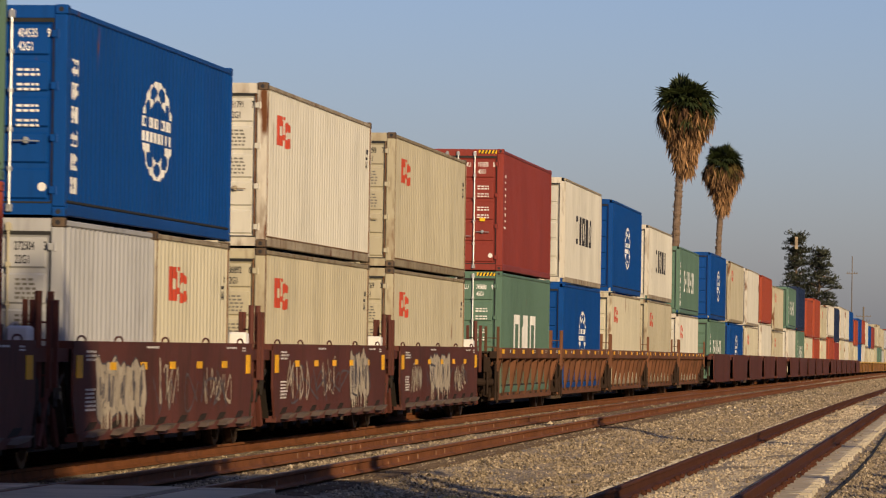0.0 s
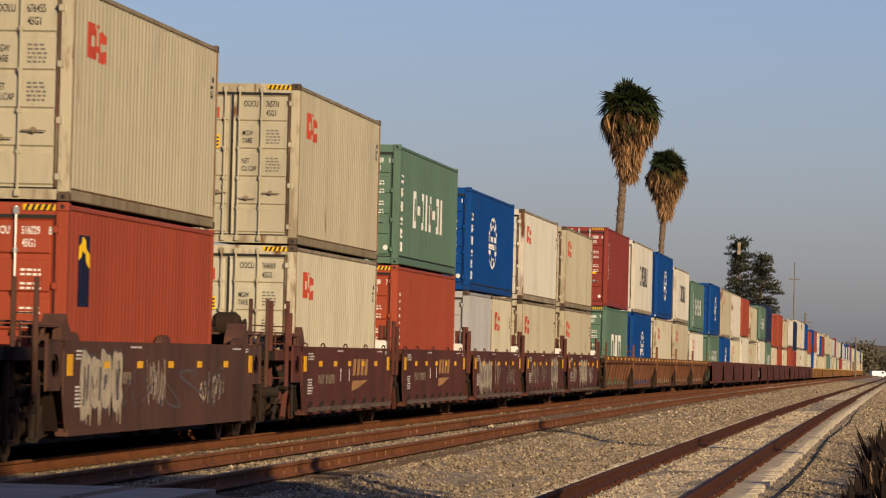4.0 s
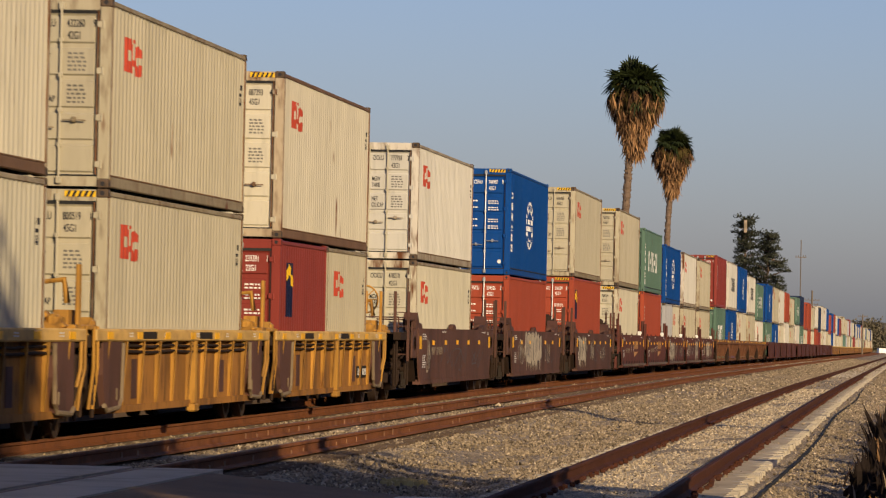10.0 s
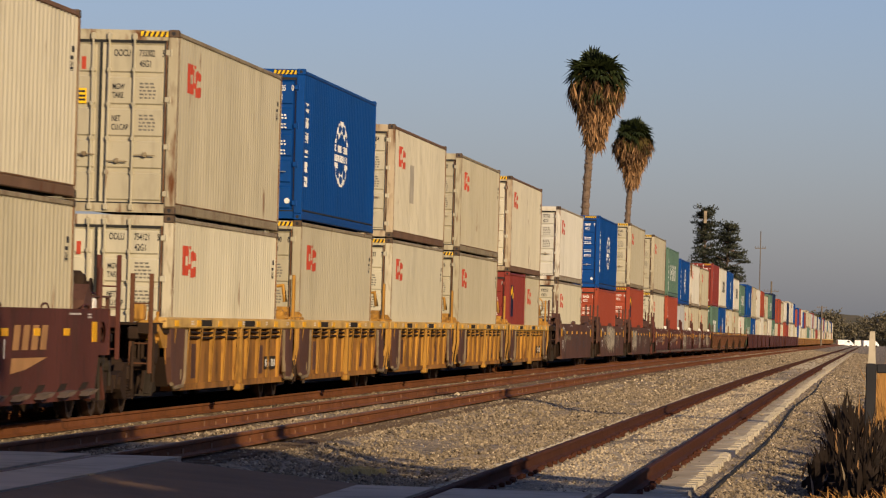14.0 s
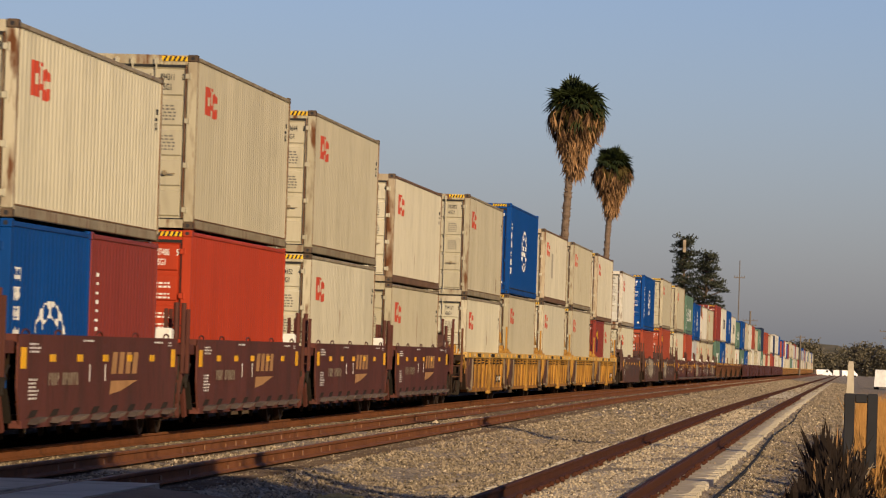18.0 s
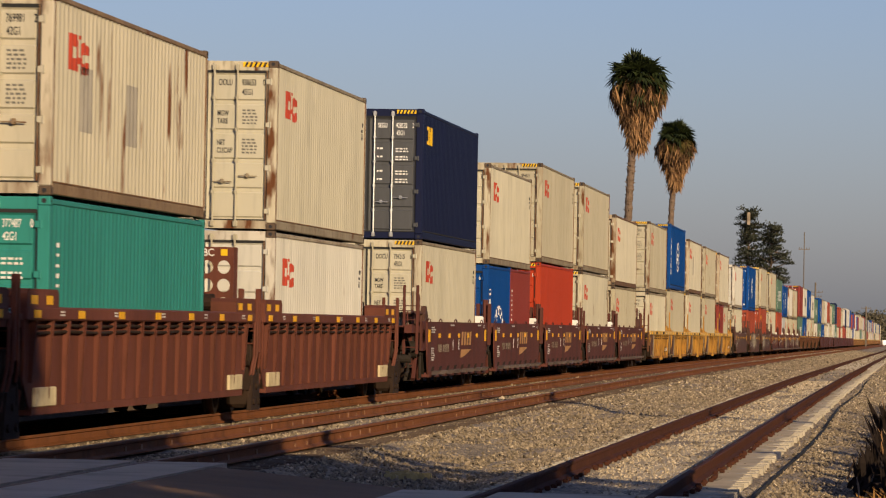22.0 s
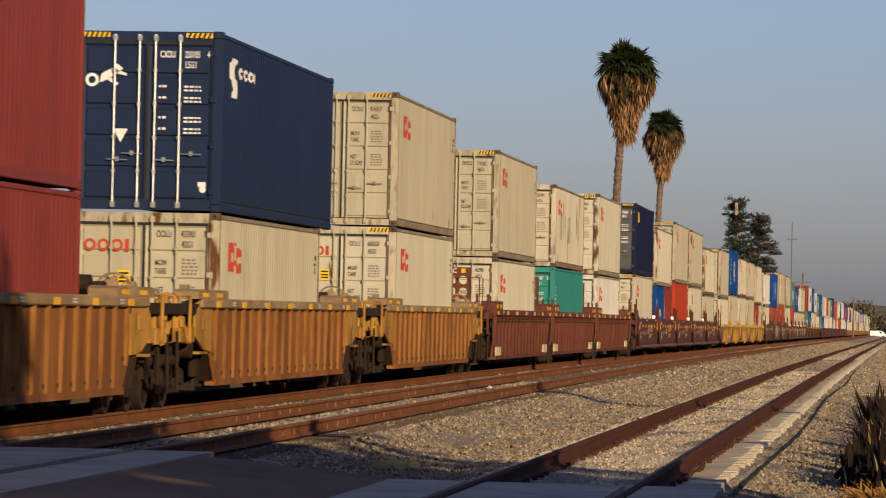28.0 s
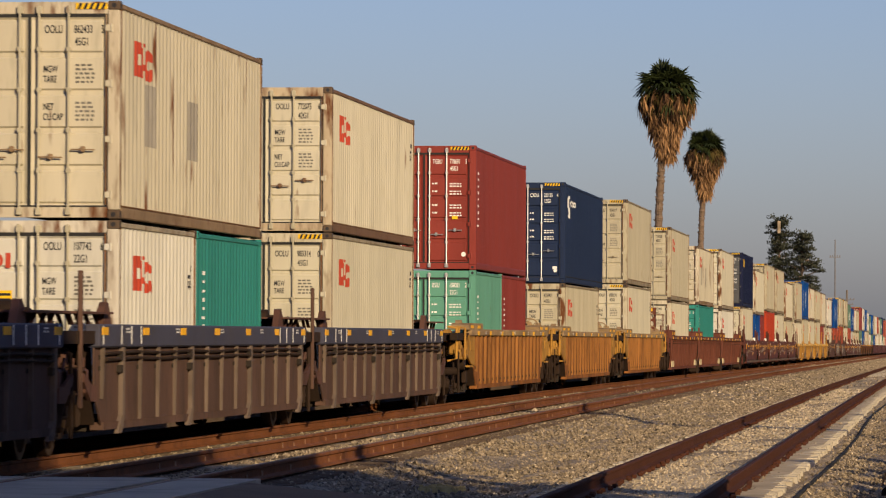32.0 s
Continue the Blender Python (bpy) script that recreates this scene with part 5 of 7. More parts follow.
SOOT_RIB = material("dusty_grey_rib", (0.15, 0.112, 0.088), rough=0.8, spread=0.25, dirt=(0.06, 0.045, 0.035), dirt_amount=0.7, scale=2)
KINDS = {
    # kind: (paint, top, chord, rib spacing, rib setback, words)
    "smooth": ("brown", 1.56, 0, 0, 0, "maroon-brown smooth-sided"),
    "graffiti": ("dark", 1.56, 0, 0, 0, "dark brown graffiti-covered"),
    "yellow": ("yellow", 1.47, 0.17, 1.28, 0.105, "dirty yellow ribbed"),
    "rust": ("rust", 1.66, 0.17, 1.02, 0.11, "rust-red ribbed"),
    "ochre": ("ochre", 1.69, 0.15, 0.92, 0.08, "ochre yellow ribbed"),
    "soot": ("soot", 1.68, 0.30, 1.30, 0.07, "sooty grey ribbed blue-topped"),
    "umber": ("umber", 1.56, 0.26, 1.6, 0.22, "rusty umber ribbed"),
}


def well_car(kind, p0, p1, reach, trucks, near=True, seed=0, extras=()):
    """One unit of a well car. p0, p1: the side's ends along it; reach: how far the end platforms go; trucks: places of its trucks."""
    colour, top, chord, gap, back, words = KINDS[kind]
    mat = CAR[colour]
    car = tagged(new("well_car"), words + " freight well car carrying stacked containers", "rail car", "cars of the train")
    over = {"yellow": 0.62, "ochre": 1.2, "rust": 0.25}.get(kind, 0.0)
    if chord:
        for s in (-1, 1):
            part("side_sill", shared(("rside", kind, p0, p1, s), lambda: ribbed_side(p0, p1, top, s, chord, back=back)), car, FIELD.get(kind, mat))
        part("top_chord", shared(("chord", kind, p0, p1), lambda: chord_mesh(p0 - over, p1 + over, top, chord)), car, SILL_BLUE if kind == "soot" else CHORD.get(kind, mat))
        if near or kind == "umber":
            n = int((p1 - p0 - 0.8) / gap)
            for i in range(n + 1):
                y = p0 + 0.4 + (p1 - p0 - 0.8) * i / n
                low = 0.42 if 0.5 < y - p0 < p1 - p0 - 0.5 else 0.72
                if kind == "soot" and i % 4 == 1:
                    part("main_rib", shared(("main_rib", kind), lambda: main_rib_mesh(top - chord, back)), car, SOOT_RIB, m=Matrix.Translation((0, y, 0)))
                    continue
                part("rib", shared(("rib", kind, low), lambda: rib_mesh(top - chord, low, back, {"ochre": 0.020, "rust": 0.030, "yellow": 0.040, "soot": 0.022}.get(kind, 0.05), {"ochre": "low", "soot": "high"}.get(kind, ""))), car, SOOT_RIB if kind == "soot" else mat, m=Matrix.Translation((0, y, 0)))
    else:
        for s in (-1, 1):
            part("side_sill", shared(("sside", kind, p0, p1, s), lambda: smooth_side(p0, p1, top, s)), car, mat)
    g_key = ("floor", p0, p1)
    def floor_mesh():
        g = Geo()
        g.box(-0.9, 0.9, p0 + 0.4, p1 - 0.4, 0.27, 0.33)
        y = p0 + 0.6
        while y < p1 - 0.6:
            g.box(-OUT + 0.2, OUT - 0.2, y, y + 0.25, 0.30, 0.473)
            y += 1.4
        return g.mesh("well_floor", UNDER)
    part("well_floor", shared(g_key, floor_mesh), car)
    def bulkhead():
        g = Geo()
        for a, s in ((p0, 1), (p1, -1)):
            x = OUT - 0.16
            lo, hi = a + s * 0.45, a + s * 0.12
            lo, hi = (lo, hi)
            ya, yb = sorted((0.0, 0.04))
            g.hexa([(-x, lo, 0.40), (x, lo, 0.40), (x, lo + 0.04, 0.40), (-x, lo + 0.04, 0.40), (-x, hi, top - 0.14), (x, hi, top - 0.14), (x, hi + 0.04, top - 0.14), (-x, hi + 0.04, top - 0.14)])
            for k in range(5):
                q = -x + 0.1 + k * (2 * x - 0.2) / 4
                c, d = (lo - 0.14, hi - 0.14) if s > 0 else (lo + 0.04, hi + 0.04)
                g.hexa([(q - 0.03, c, 0.40), (q + 0.03, c, 0.40), (q + 0.03, c + 0.14, 0.40), (q - 0.03, c + 0.14, 0.40), (q - 0.03, d, top - 0.16), (q + 0.03, d, top - 0.16), (q + 0.03, d + 0.14, top - 0.16), (q - 0.03, d + 0.14, top - 0.16)])
        g.box(-0.2, 0.2, p0 + 0.05, p1 - 0.05, 0.335, 0.39)
        return g.mesh("end_bulkhead", UNDER)
    part("end_bulkhead", shared(("bulkhead", p0, p1, top), bulkhead), car, TRUCK_MAT)
    for a, b in ((p0, p0 - reach[0]), (p1, p1 + reach[1])):
        a2, b2 = sorted((a, b))
        part("end_platform", shared(("platform", a2, b2, top), lambda: platform_mesh(a2, b2, top - 0.09)), car, mat if kind in ("smooth", "rust") else TRUCK_MAT)
    for y in trucks:
        add_truck(car, y, near)
    if not near:
        return car
    r = random.Random(seed)
    rz = top - 0.09 if chord else 1.25
    for k in range(7):
        y = p0 + 0.35 + (p1 - p0 - 0.7) * k / 6
        big = k in (0, 6) and not chord
        part("reflector", shared(("reflector", big), lambda: plate_mesh(0.36 if big else 0.42, 0.28 if big else 0.10 if chord else 0.13)), car, m=Matrix.Translation((0, y, rz)))
    if not chord:
        for k in range(3):
            y = p0 + 1.0 + k * (p1 - p0 - 2) / 2
            if kind == "graffiti":
                part("container_guide", shared("hump", hump_mesh), car, mat, m=Matrix.Translation((0, y, top - 0.01)))
        if kind == "smooth":
            for y in (p0 + 0.7, p0 + 3.1, p0 + 6.4, p0 + 9.6, p1 - 0.8):
                part("lifting_hoop", shared("hoop", hoop_mesh), car, mat, m=Matrix.Translation((0, y, top - 0.01)))
            n = 9
            for k in range(n):
                y = p0 + 1.0 + (p1 - p0 - 2.0) * k / (n - 1)
                part("lock_foot", shared("hook", hook_mesh), car, UNDER, m=Matrix.Translation((0, y, 0.33)))
            for k in range(8):
                part("step_plate", shared("shelf", shelf_mesh), car, SOOT_RIB, m=Matrix.Translation((0, p0 + 1.1 + (p1 - p0 - 2.2) * k / 7, 0.41)))
        for y, z, rows in ((p0 + 0.75, 1.42, 3), (p0 + 0.75, 0.95, 6), (p1 - 0.9, 1.48, 2), (p1 - 2.3, 1.48, 1), (p0 + 4.8, 1.48, 1)):
            part("stencil", shared(("rows", rows), lambda: mark_rows(rows, 0.8, 0.05)), car, m=Matrix.Translation((0, y, z)))
        if "logo" in extras:
            part("side_logo", shared("car_logo", logo_mesh), car, m=Matrix.Translation((0, p0 + 7.2, 0.72)))
            part("stencil", shared("number_row", lambda: number_row_mesh()), car, m=Matrix.Translation((0, p0 + 2.2, 0.88)))
            for y in (p0 + 5.4, p0 + 6.7):
                part("stencil", shared("tick_line", tick_line_mesh), car, m=Matrix.Translation((0, y, 0.92)))
    else:
        for k in range(5):
            part("stencil", shared(("rows", 2), lambda: mark_rows(2, 0.40, 0.04)), car, m=Matrix.Translation((0, p0 + 1.5 + (p1 - p0 - 3) * k / 4 + 0.3, top - 0.07)))
    if kind == "graffiti":
        part("stencil", shared("number_row", lambda: number_row_mesh()), car, m=Matrix.Translation((0, p0 + 2.6, 0.98)))
    if "graffiti" in extras:
        for k in range(1 if seed == 19 else 3):
            a = p0 + 1.2 + k * (p1 - p0 - 2.4) / 3 + r.uniform(0, 0.6)
            b = a + (0.7 if seed == 19 else r.uniform(1.4, 2.6))
            if (k + seed) % 3 == 0 and seed != 19:
                part("graffiti", bubble_letters(seed * 10 + k, a - 0.2, b + 0.6, 0.52, r.uniform(1.3, 1.48)), car)
            else:
                part("graffiti", scrawl(seed * 10 + k, a, b, 0.65, r.uniform(1.15, 1.4), 2 if seed == 19 else r.randint(4, 6), r.uniform(0.03, 0.06), SPRAY), car)
        part("graffiti", scrawl(seed * 10 + 7, p0 + 2.0, p1 - 2.0, 0.6, 1.2, 7, 0.035, SPRAY_DARK), car)
    if "fill" in extras:
        part("graffiti", bubble_letters(seed + 90, p0 + 4.2, p0 + 8.4, 0.5, 1.52), car)
    long_lad = shared(("ladder", 1.5), lambda: post_mesh(1.5))
    flip = Matrix.Diagonal((1, -1, 1, 1))
    for end, reach_, s in ((p0, reach[0], -1), (p1, reach[1], 1)):
        turn = flip if s < 0 else Matrix.Identity(4)
        at = lambda y, z=0.0, x=0.0: Matrix.Translation((x, end + s * y, z)) @ turn
        long_end = reach_ > 1.5
        part("brake_rigging", shared(("rigging", round(reach_, 1), s), lambda: rigging_mesh(max(0.6, reach_), int(reach_ * 10) + s)), car, TRUCK_MAT if kind != "smooth" else UNDER, m=at(0.05))
        if kind == "graffiti" or long_end and kind == "smooth":
            part("end_gusset", shared(("gusset", 1.0), lambda: holed_gusset_mesh(1.0, 0.92, top)), car, mat, m=at(0.0))
            part("catwalk", shared("deck", deck_mesh), car, CAR["dark"], m=at(0.2, top - 0.05))
            part("ladder", long_lad, car, mat, m=at(1.75, 0.85, OUT - 0.04))
            part("foot_plate", shared("foot_plate", gusset_plate_mesh), car, UNDER, m=at(0.0))
            part("handrail", shared(("rail_loop", 1.2), lambda: rail_loop_mesh(1.2, 0.32)), car, mat, m=at(0.4, top - 0.09))
            if s > 0 and "tank" in extras:
                part("brake_reservoir", shared("tank", tank_mesh), car, TRUCK_MAT, m=at(0.9, top - 0.02) @ Matrix.Diagonal((0.95, 0.8, 0.8, 1)))
        elif kind == "ochre":
            part("end_apron", shared("apron", lambda: yellow_apron_mesh(top)), car, CAR["yellow"], m=at(0.0))
            for y in (2.35, 2.75, 3.2):
                part("grab_bar", shared("grab", lambda: grab_bar_mesh(0.98, 1.74)), car, CAR["yellow"], m=at(y, 0.0, -0.10 * (y > 2.5)))
            part("brake_linkage", shared("linkage", linkage_mesh), car, CAR["yellow"], m=at(2.6))
            part("foot_plate", shared("foot_plate", gusset_plate_mesh), car, UNDER, m=at(0.02))
            if s > 0:
                part("hand_brake", shared("hand_brake", hand_wheel_mesh), car, CHORD["ochre"], m=at(0.9, top - 0.68))
        elif kind == "yellow" and not long_end:
            part("guide_saddle", shared("saddle", saddle_mesh), car, mat, m=at(0.70, top - 0.02)) if s > 0 else None
            part("lock_castings", shared("lumps", saddle_lumps_mesh), car, mat, m=at(0.70, top - 0.02)) if s > 0 else None
            part("drop_pipe", shared("drop", drop_pipe_mesh), car, mat, m=at(0.55))
            if s > 0 and "ends" in extras:
                part("hand_brake", shared("hand_brake", hand_wheel_mesh), car, CAR["yellow"], m=at(0.75, top - 0.05))
        elif kind == "yellow":
            part("brake_linkage", shared("linkage", linkage_mesh), car, mat, m=at(0.9))
            part("foot_plate", shared("foot_plate", gusset_plate_mesh), car, UNDER, m=at(0.02))
            part("ladder", long_lad, car, CAR["umber"], m=at(1.9, 0.62, OUT - 0.04))
        elif kind == "soot":
            part("catwalk", shared("bracket_deck", bracket_deck_mesh), car, CAR["dark"], m=at(-0.35, top - 0.01))
            if s < 0:
                part("end_post", shared("end_post", end_post_mesh), car, mat, m=at(reach_ - 0.15))
            part("brake_linkage", shared("linkage", linkage_mesh), car, CAR["dark"], m=at(0.55, -0.30))
            for y in (0.25, 1.5, 2.2, 2.9):
                part("stencil", shared("tick_line", tick_line_mesh), car, m=at(-y, top - 0.26))
        else:
            part("ladder", shared(("ladder", 0.9), lambda: post_mesh(1.05)), car, mat, m=at(reach_ - 0.1, 1.0, OUT - 0.04))
        if kind == "rust":
            part("coupler_housing", shared("coupler", coupler_mesh), car, TRUCK_MAT, m=at(0.75)) if s > 0 else None
            part("drop_pipe", shared("drop", drop_pipe_mesh), car, mat, m=at(0.5))
        if long_end:
            if kind == "rust":
                part("handrail", shared(("rail_loop", 0.9), lambda: rail_loop_mesh(0.9, 0.9)), car, mat, m=at(reach_ - 1.0, top - 0.09))
            if s > 0 and kind not in ("ochre", "graffiti", "smooth"):
                part("hand_brake", shared("hand_brake", hand_wheel_mesh), car, mat, m=at(reach_ - 0.4, top - 0.09))
    if kind != "yellow":
        part("brake_gear", shared("gear", gear_mesh), car, TRUCK_MAT, m=Matrix.Translation((-0.25, p1 + min(0.4, reach[1] * 0.5), top - 0.09)) @ Matrix.Diagonal((1, 1, 0.7, 1)))
    else:
        part("brake_gear", shared("gear", gear_mesh), car, TRUCK_MAT, m=Matrix.Translation((-0.30, p1 + 0.3, top - 0.09)) @ Matrix.Diagonal((1, 1, 0.7, 1)))
    if kind in ("ochre", "rust"):
        for y in (p0 - reach[0] * 0.35, p1 + reach[1] * 0.35):
            part("guide_fin", shared("fin", fin_mesh), car, CHORD.get(kind, mat), m=Matrix.Translation((0, y, top - 0.01)) @ Matrix.Diagonal((1, 1, 0.6, 1)))
    if kind == "smooth":
        for y in (p0 - 0.75, p1 + 0.75):
            part("gap_bracket", shared("bracket", bracket_mesh), car, mat, m=Matrix.Translation((0, y, 0)))
        part("lamp_box", shared("lamp_box", sunlit_cover_mesh), car, m=Matrix.Translation((0, p1 + 0.3, top - 0.088)), label="cover on the platform, coloured white to look sunlit")
    if kind == "rust":
        for y in (p0 + 0.75, p1 - 0.75):
            part("end_box", shared(("end_box", kind), end_box_mesh), car, mat, m=Matrix.Translation((0, y, top)))
    if kind == "ochre":
        for y in (p0 - 0.1, p1 + 0.1):
            part("end_box", shared(("end_box", kind), end_box_mesh), car, CHORD["ochre"], m=Matrix.Translation((0, y, top)) @ Matrix.Diagonal((1, 1.5, 0.62, 1)))
    if kind in ("yellow", "rust", "soot"):
        for dz in (0.07, 0.15):
            part("air_pipe", shared(("pipe", kind, p0, p1, dz), lambda: pipe_mesh(p0 + 0.6, p1 - 0.6, top - chord - dz, OUT - back + 0.04)), car, TRUCK_MAT)
    if kind == "yellow":
        for y in (p0 + 0.72, p1 - 0.72):
            part("end_panel", shared("end_panel", end_panel_mesh), car, CAR["dark"], m=Matrix.Translation((0, y, 0)))
            part("edge_bar", shared("edge_bar", edge_pipe_mesh), car, DUSTY, m=Matrix.Translation((0, y, 0)) @ (Matrix.Diagonal((1, -1, 1, 1)) if y > 5 else Matrix.Identity(4)))
        for y, w, h, pm in ((p0 + 2.55, 0.42, 0.55, CAR["dark"]), (p0 + 7.3, 0.9, 0.62, CAR["rust"]), (p0 + 10.4, 0.40, 0.5, CAR["dark"])):
            part("repair_patch", shared(("repair", w, h), lambda: patch_mesh(w, h)), car, pm, m=Matrix.Translation((OUT - 0.10, y, 0.50)))
        g_post = shared("mid_post", lambda: mid_post_mesh(top))
        part("mid_post", g_post, car, mat, m=Matrix.Translation((0, (p0 + p1) / 2 + 0.4, 0)))
        if seed % 4 == 2:
            part("stencil", shared("big_stencil", lambda: big_stencil_mesh()), car, m=Matrix.Translation((-0.022, p1 - 3.4, 0.60)))
        for k in range(2):
            part("name_plate", shared("name_plate", name_plate_mesh), car, m=Matrix.Translation((0, p0 + 3.4 + 5 * k, top - 0.085)))
    if kind == "rust":
        rack = part("connector_rack", shared("rack", rack_mesh), car, mat, m=Matrix.Translation((0.28, p0 - (2.2 if reach[0] > 1.5 else 0.25), top - 0.02)) @ Matrix.Diagonal((0.84, 1, 0.90, 1)))
        g = Geo()
        g.face([(0.45, -0.014, 1.06), (0.58, -0.014, 1.06), (0.58, -0.014, 1.18), (0.45, -0.014, 1.18)], 1)
        part("rack_marking", g.mesh("rack_marking", WHITE_MARK, YEL_MARK), rack)
        part("lettering", text_mesh("IBC", 0.19, WHITE_MARK), rack, m=Matrix.Translation((0.04, -0.0145, 1.055)) @ TEXT_TURN @ Matrix.Diagonal((0.95, 1, 1, 1)))
        for y in (p0 + 1.3, p1 - 1.3):
            g = Geo()
            g.soft(OUT - 0.11, OUT - 0.06, y - 0.65, y + 0.65, 0.42, 0.66, 0.01)
            part("end_band", g.mesh("end_band", PALE_BAND), car)
    return car


PALE_BAND = material("cream_band_paint", (0.62, 0.52, 0.32), rough=0.7, dirt=(0.2, 0.1, 0.06), dirt_amount=0.6, scale=5)

HI, LO, FT40, FT20, FT45 = 2.896, 2.591, 12.192, 6.058, 13.716
# place along the train, upper container, lower container(s): (height, colour, mark, code)
STACKS = [
    (-393.8, (HI, "rusty", "patches", "OOLU 862433 5 45G1"), [(LO, "white", "flower", "OOLU 107742 6 22G1"), (LO, "teal", "specks", "")]),
    (-373.6, (LO, "worn", "flower", "OOLU 772075 6 42G1"), (HI, "cream", "flower", "OOLU 983314 0 45G1")),
    (-349.5, (HI, "maroon", "specks", "TGBU 778691 5 45G1"), [(LO, "mint", "specks", "BSIU 108001 2 22G1"), (LO, "maroon", "specks", "")]),
    (-325.4, (HI, "navy", "swoosh", "CXDU 220185 4 L5G1"), (LO, "tan", "flower", "OOLU 435901 7 42G1")),
    (-300.8, (HI, "tan", "flower", "OOLU 914317 0 45G1"), (HI, "cream", "flower", "OOLU 683620 6 45G1")),
    (-276.8, (HI, "tan", "flower", "OOCU 715362 0 45G1"), (LO, "cream", "flower", "OOLU 452985 4 42G1")),
    (-257.2, (LO, "rusty", "patches", "OOLU 769981 2 42G1"), (LO, "teal", "specks", "CBHU 377487 0 42G1")),
    (-237.6, (HI, "cream", "flower", "OOLU 938653 0 45G1"), (LO, "white", "flower", "")),
    (-215.2, (HI, "night", "gold", "SEGU 428532 2 45G1"), (HI, "cream", "flower", "OOCU 734215 6 45G1")),
    (-199.7, (LO, "cream", "flower", "OOLU 793605 3 42G1"), [(LO, "blue", "emblem", "CBHU 114621 6 22G1"), (LO, "maroon", "specks", "")]),
    (-184.0, (HI, "tan", "flower", "OOLU 894311 0 45G1"), (HI, "scarlet", "", "TCNU 207486 5 45G1")),
    (-167.8, (HI, "tan", "flower", "OOLU 859644 8 45G1"), (HI, "cream", "flower", "OOLU 684152 4 45G1")),
    (-152.0, (LO, "worn", "flower", "OOLU 748122 4 42G1"), (LO, "tan", "flower", "OOLU 435141 7 42G1")),
    (-131.3, (HI, "tan", "flower", "OOCU 733302 5 45G1"), (LO, "cream", "flower", "OOLU 754121 5 42G1")),
    (-115.9, (HI, "blue", "emblem", "CSNU 604085 0 45G1"), (HI, "tan", "flower", "OOLU 898790 0 45G1")),
    (-99.8, (LO, "worn", "patch", "OOLU 786884 6 42G1"), (HI, "cream", "flower", "OOLU 981233 7 45G1")),
    (-83.4, (LO, "tan", "flower", "OOLU 432260 9 42G1"), (HI, "tan", "flower", "OOLU 800519 1 45G1")),
    (-66.9, (HI, "worn", "flower", "OOLU 887393 4 45G1"), [(LO, "maroon", "shield", "TGHU 239391 1 22G1"), (LO, "tan", "flower", "")]),
    (-45.9, (LO, "white", "flower", "OOLU 777758 2 42G1"), (LO, "cream", "flower", "OOCU 478210 4 42G1")),
    (-23.4, (HI, "blue", "emblem", "CSNU 744987 9 45G1"), (LO, "red", "", "FSCU 504326 2 42G1")),
    (-0.5, (HI, "tan", "flower", "OOLU 676455 4 45G1"), (HI, "red", "shield", "BMOU 516029 8 45G1")),
    (21.1, (HI, "tan", "flower", "OOCU 765731 7 45G1"), (HI, "cream", "flower", "OOCU 764069 6 45G1")),
    (37.0, (LO, "green", "blocks", "CCLU 773108 0 45G1"), (HI, "red", "specks", "FCIU 973188 7 45G1")),
    (52.6, (LO, "blue", "emblem", "CBHU 404535 9 42G1"), [(LO, "grey", "", "GESU 272504 3 22G1"), (LO, "cream", "flower", "")]),
    (68.1, (LO, "white", "flower", "OOLU 761791 7 42G1"), (LO, "tan", "flower", "OOLU 486892 8 42G1")),
    (83.7, (LO, "tan", "flower", "OOLU 764298 7 42G1"), (LO, "tan", "flower", "OOLU 475769 3 42G1")),
    (103.7, (HI, "maroon", "specks", "ECMU 151878 8 45G1"), (HI, "green", "low", "CCLU 745888 9 45G1")),
    (120.0, (HI, "white", "black", ""), (HI, "blue", "emblem", "")),
    (136.6, (HI, "blue", "emblem", ""), (HI, "cream", "flower", "")),
    (152.4, (LO, "white", "black", ""), (HI, "tan", "flower", "")),
    (169.2, (LO, "green", "blocks", ""), (LO, "white", "flower", "")),
]
# plan of each kind of unit: side ends, platform reach, trucks
UNITS = {
    "smooth": (-0.25, 13.15, (1.0, 1.0), (14.35,)),
    "graffiti": (-1.0, 15.4, (2.9, 2.9), (-2.6, 16.6)),
    "yellow": (-1.0, 13.4, (0.75, 0.75), (14.2,)),
    "rust": (-2.0, 16.0, (0.8, 0.8), (16.9,)),
    "ochre": (-1.5, 15.4, (3.6, 3.6), (-3.6, 17.4)),
    "soot": (-2.3, 15.8, (1.1, 1.1), (17.0,)),
    "umber": (-1.7, 13.3, (0.6, 0.6), (13.9,)),
}


def kind_at(y):
    for lim, k in ((-360, "soot"), (-290, "ochre"), (-225, "rust"), (-140, "smooth"), (-60, "yellow"), (10, "graffiti"), (95, "smooth"), (180, "umber"), (455, "smooth"), (9999, "yellow")):
        if y < lim:
            return k


def put_stack(y, upper, lower, near):
    base = 0.475
    lows = lower if isinstance(lower, list) else [lower]
    L = FT20 if len(lows) == 2 else FT40
    for i, (h, colour, logo, code) in enumerate(lows):
        on_train(container(L, h, colour, logo, code, near, over=False), y + i * (L + 0.076), base)
    h, colour, logo, code = upper
    L = FT45 if "L5G1" in code else FT40
    on_train(container(L, h, colour, logo, code, near, "charcoal" if colour == "night" and near else None, over=True), y, base + lows[0][0] + 0.012)


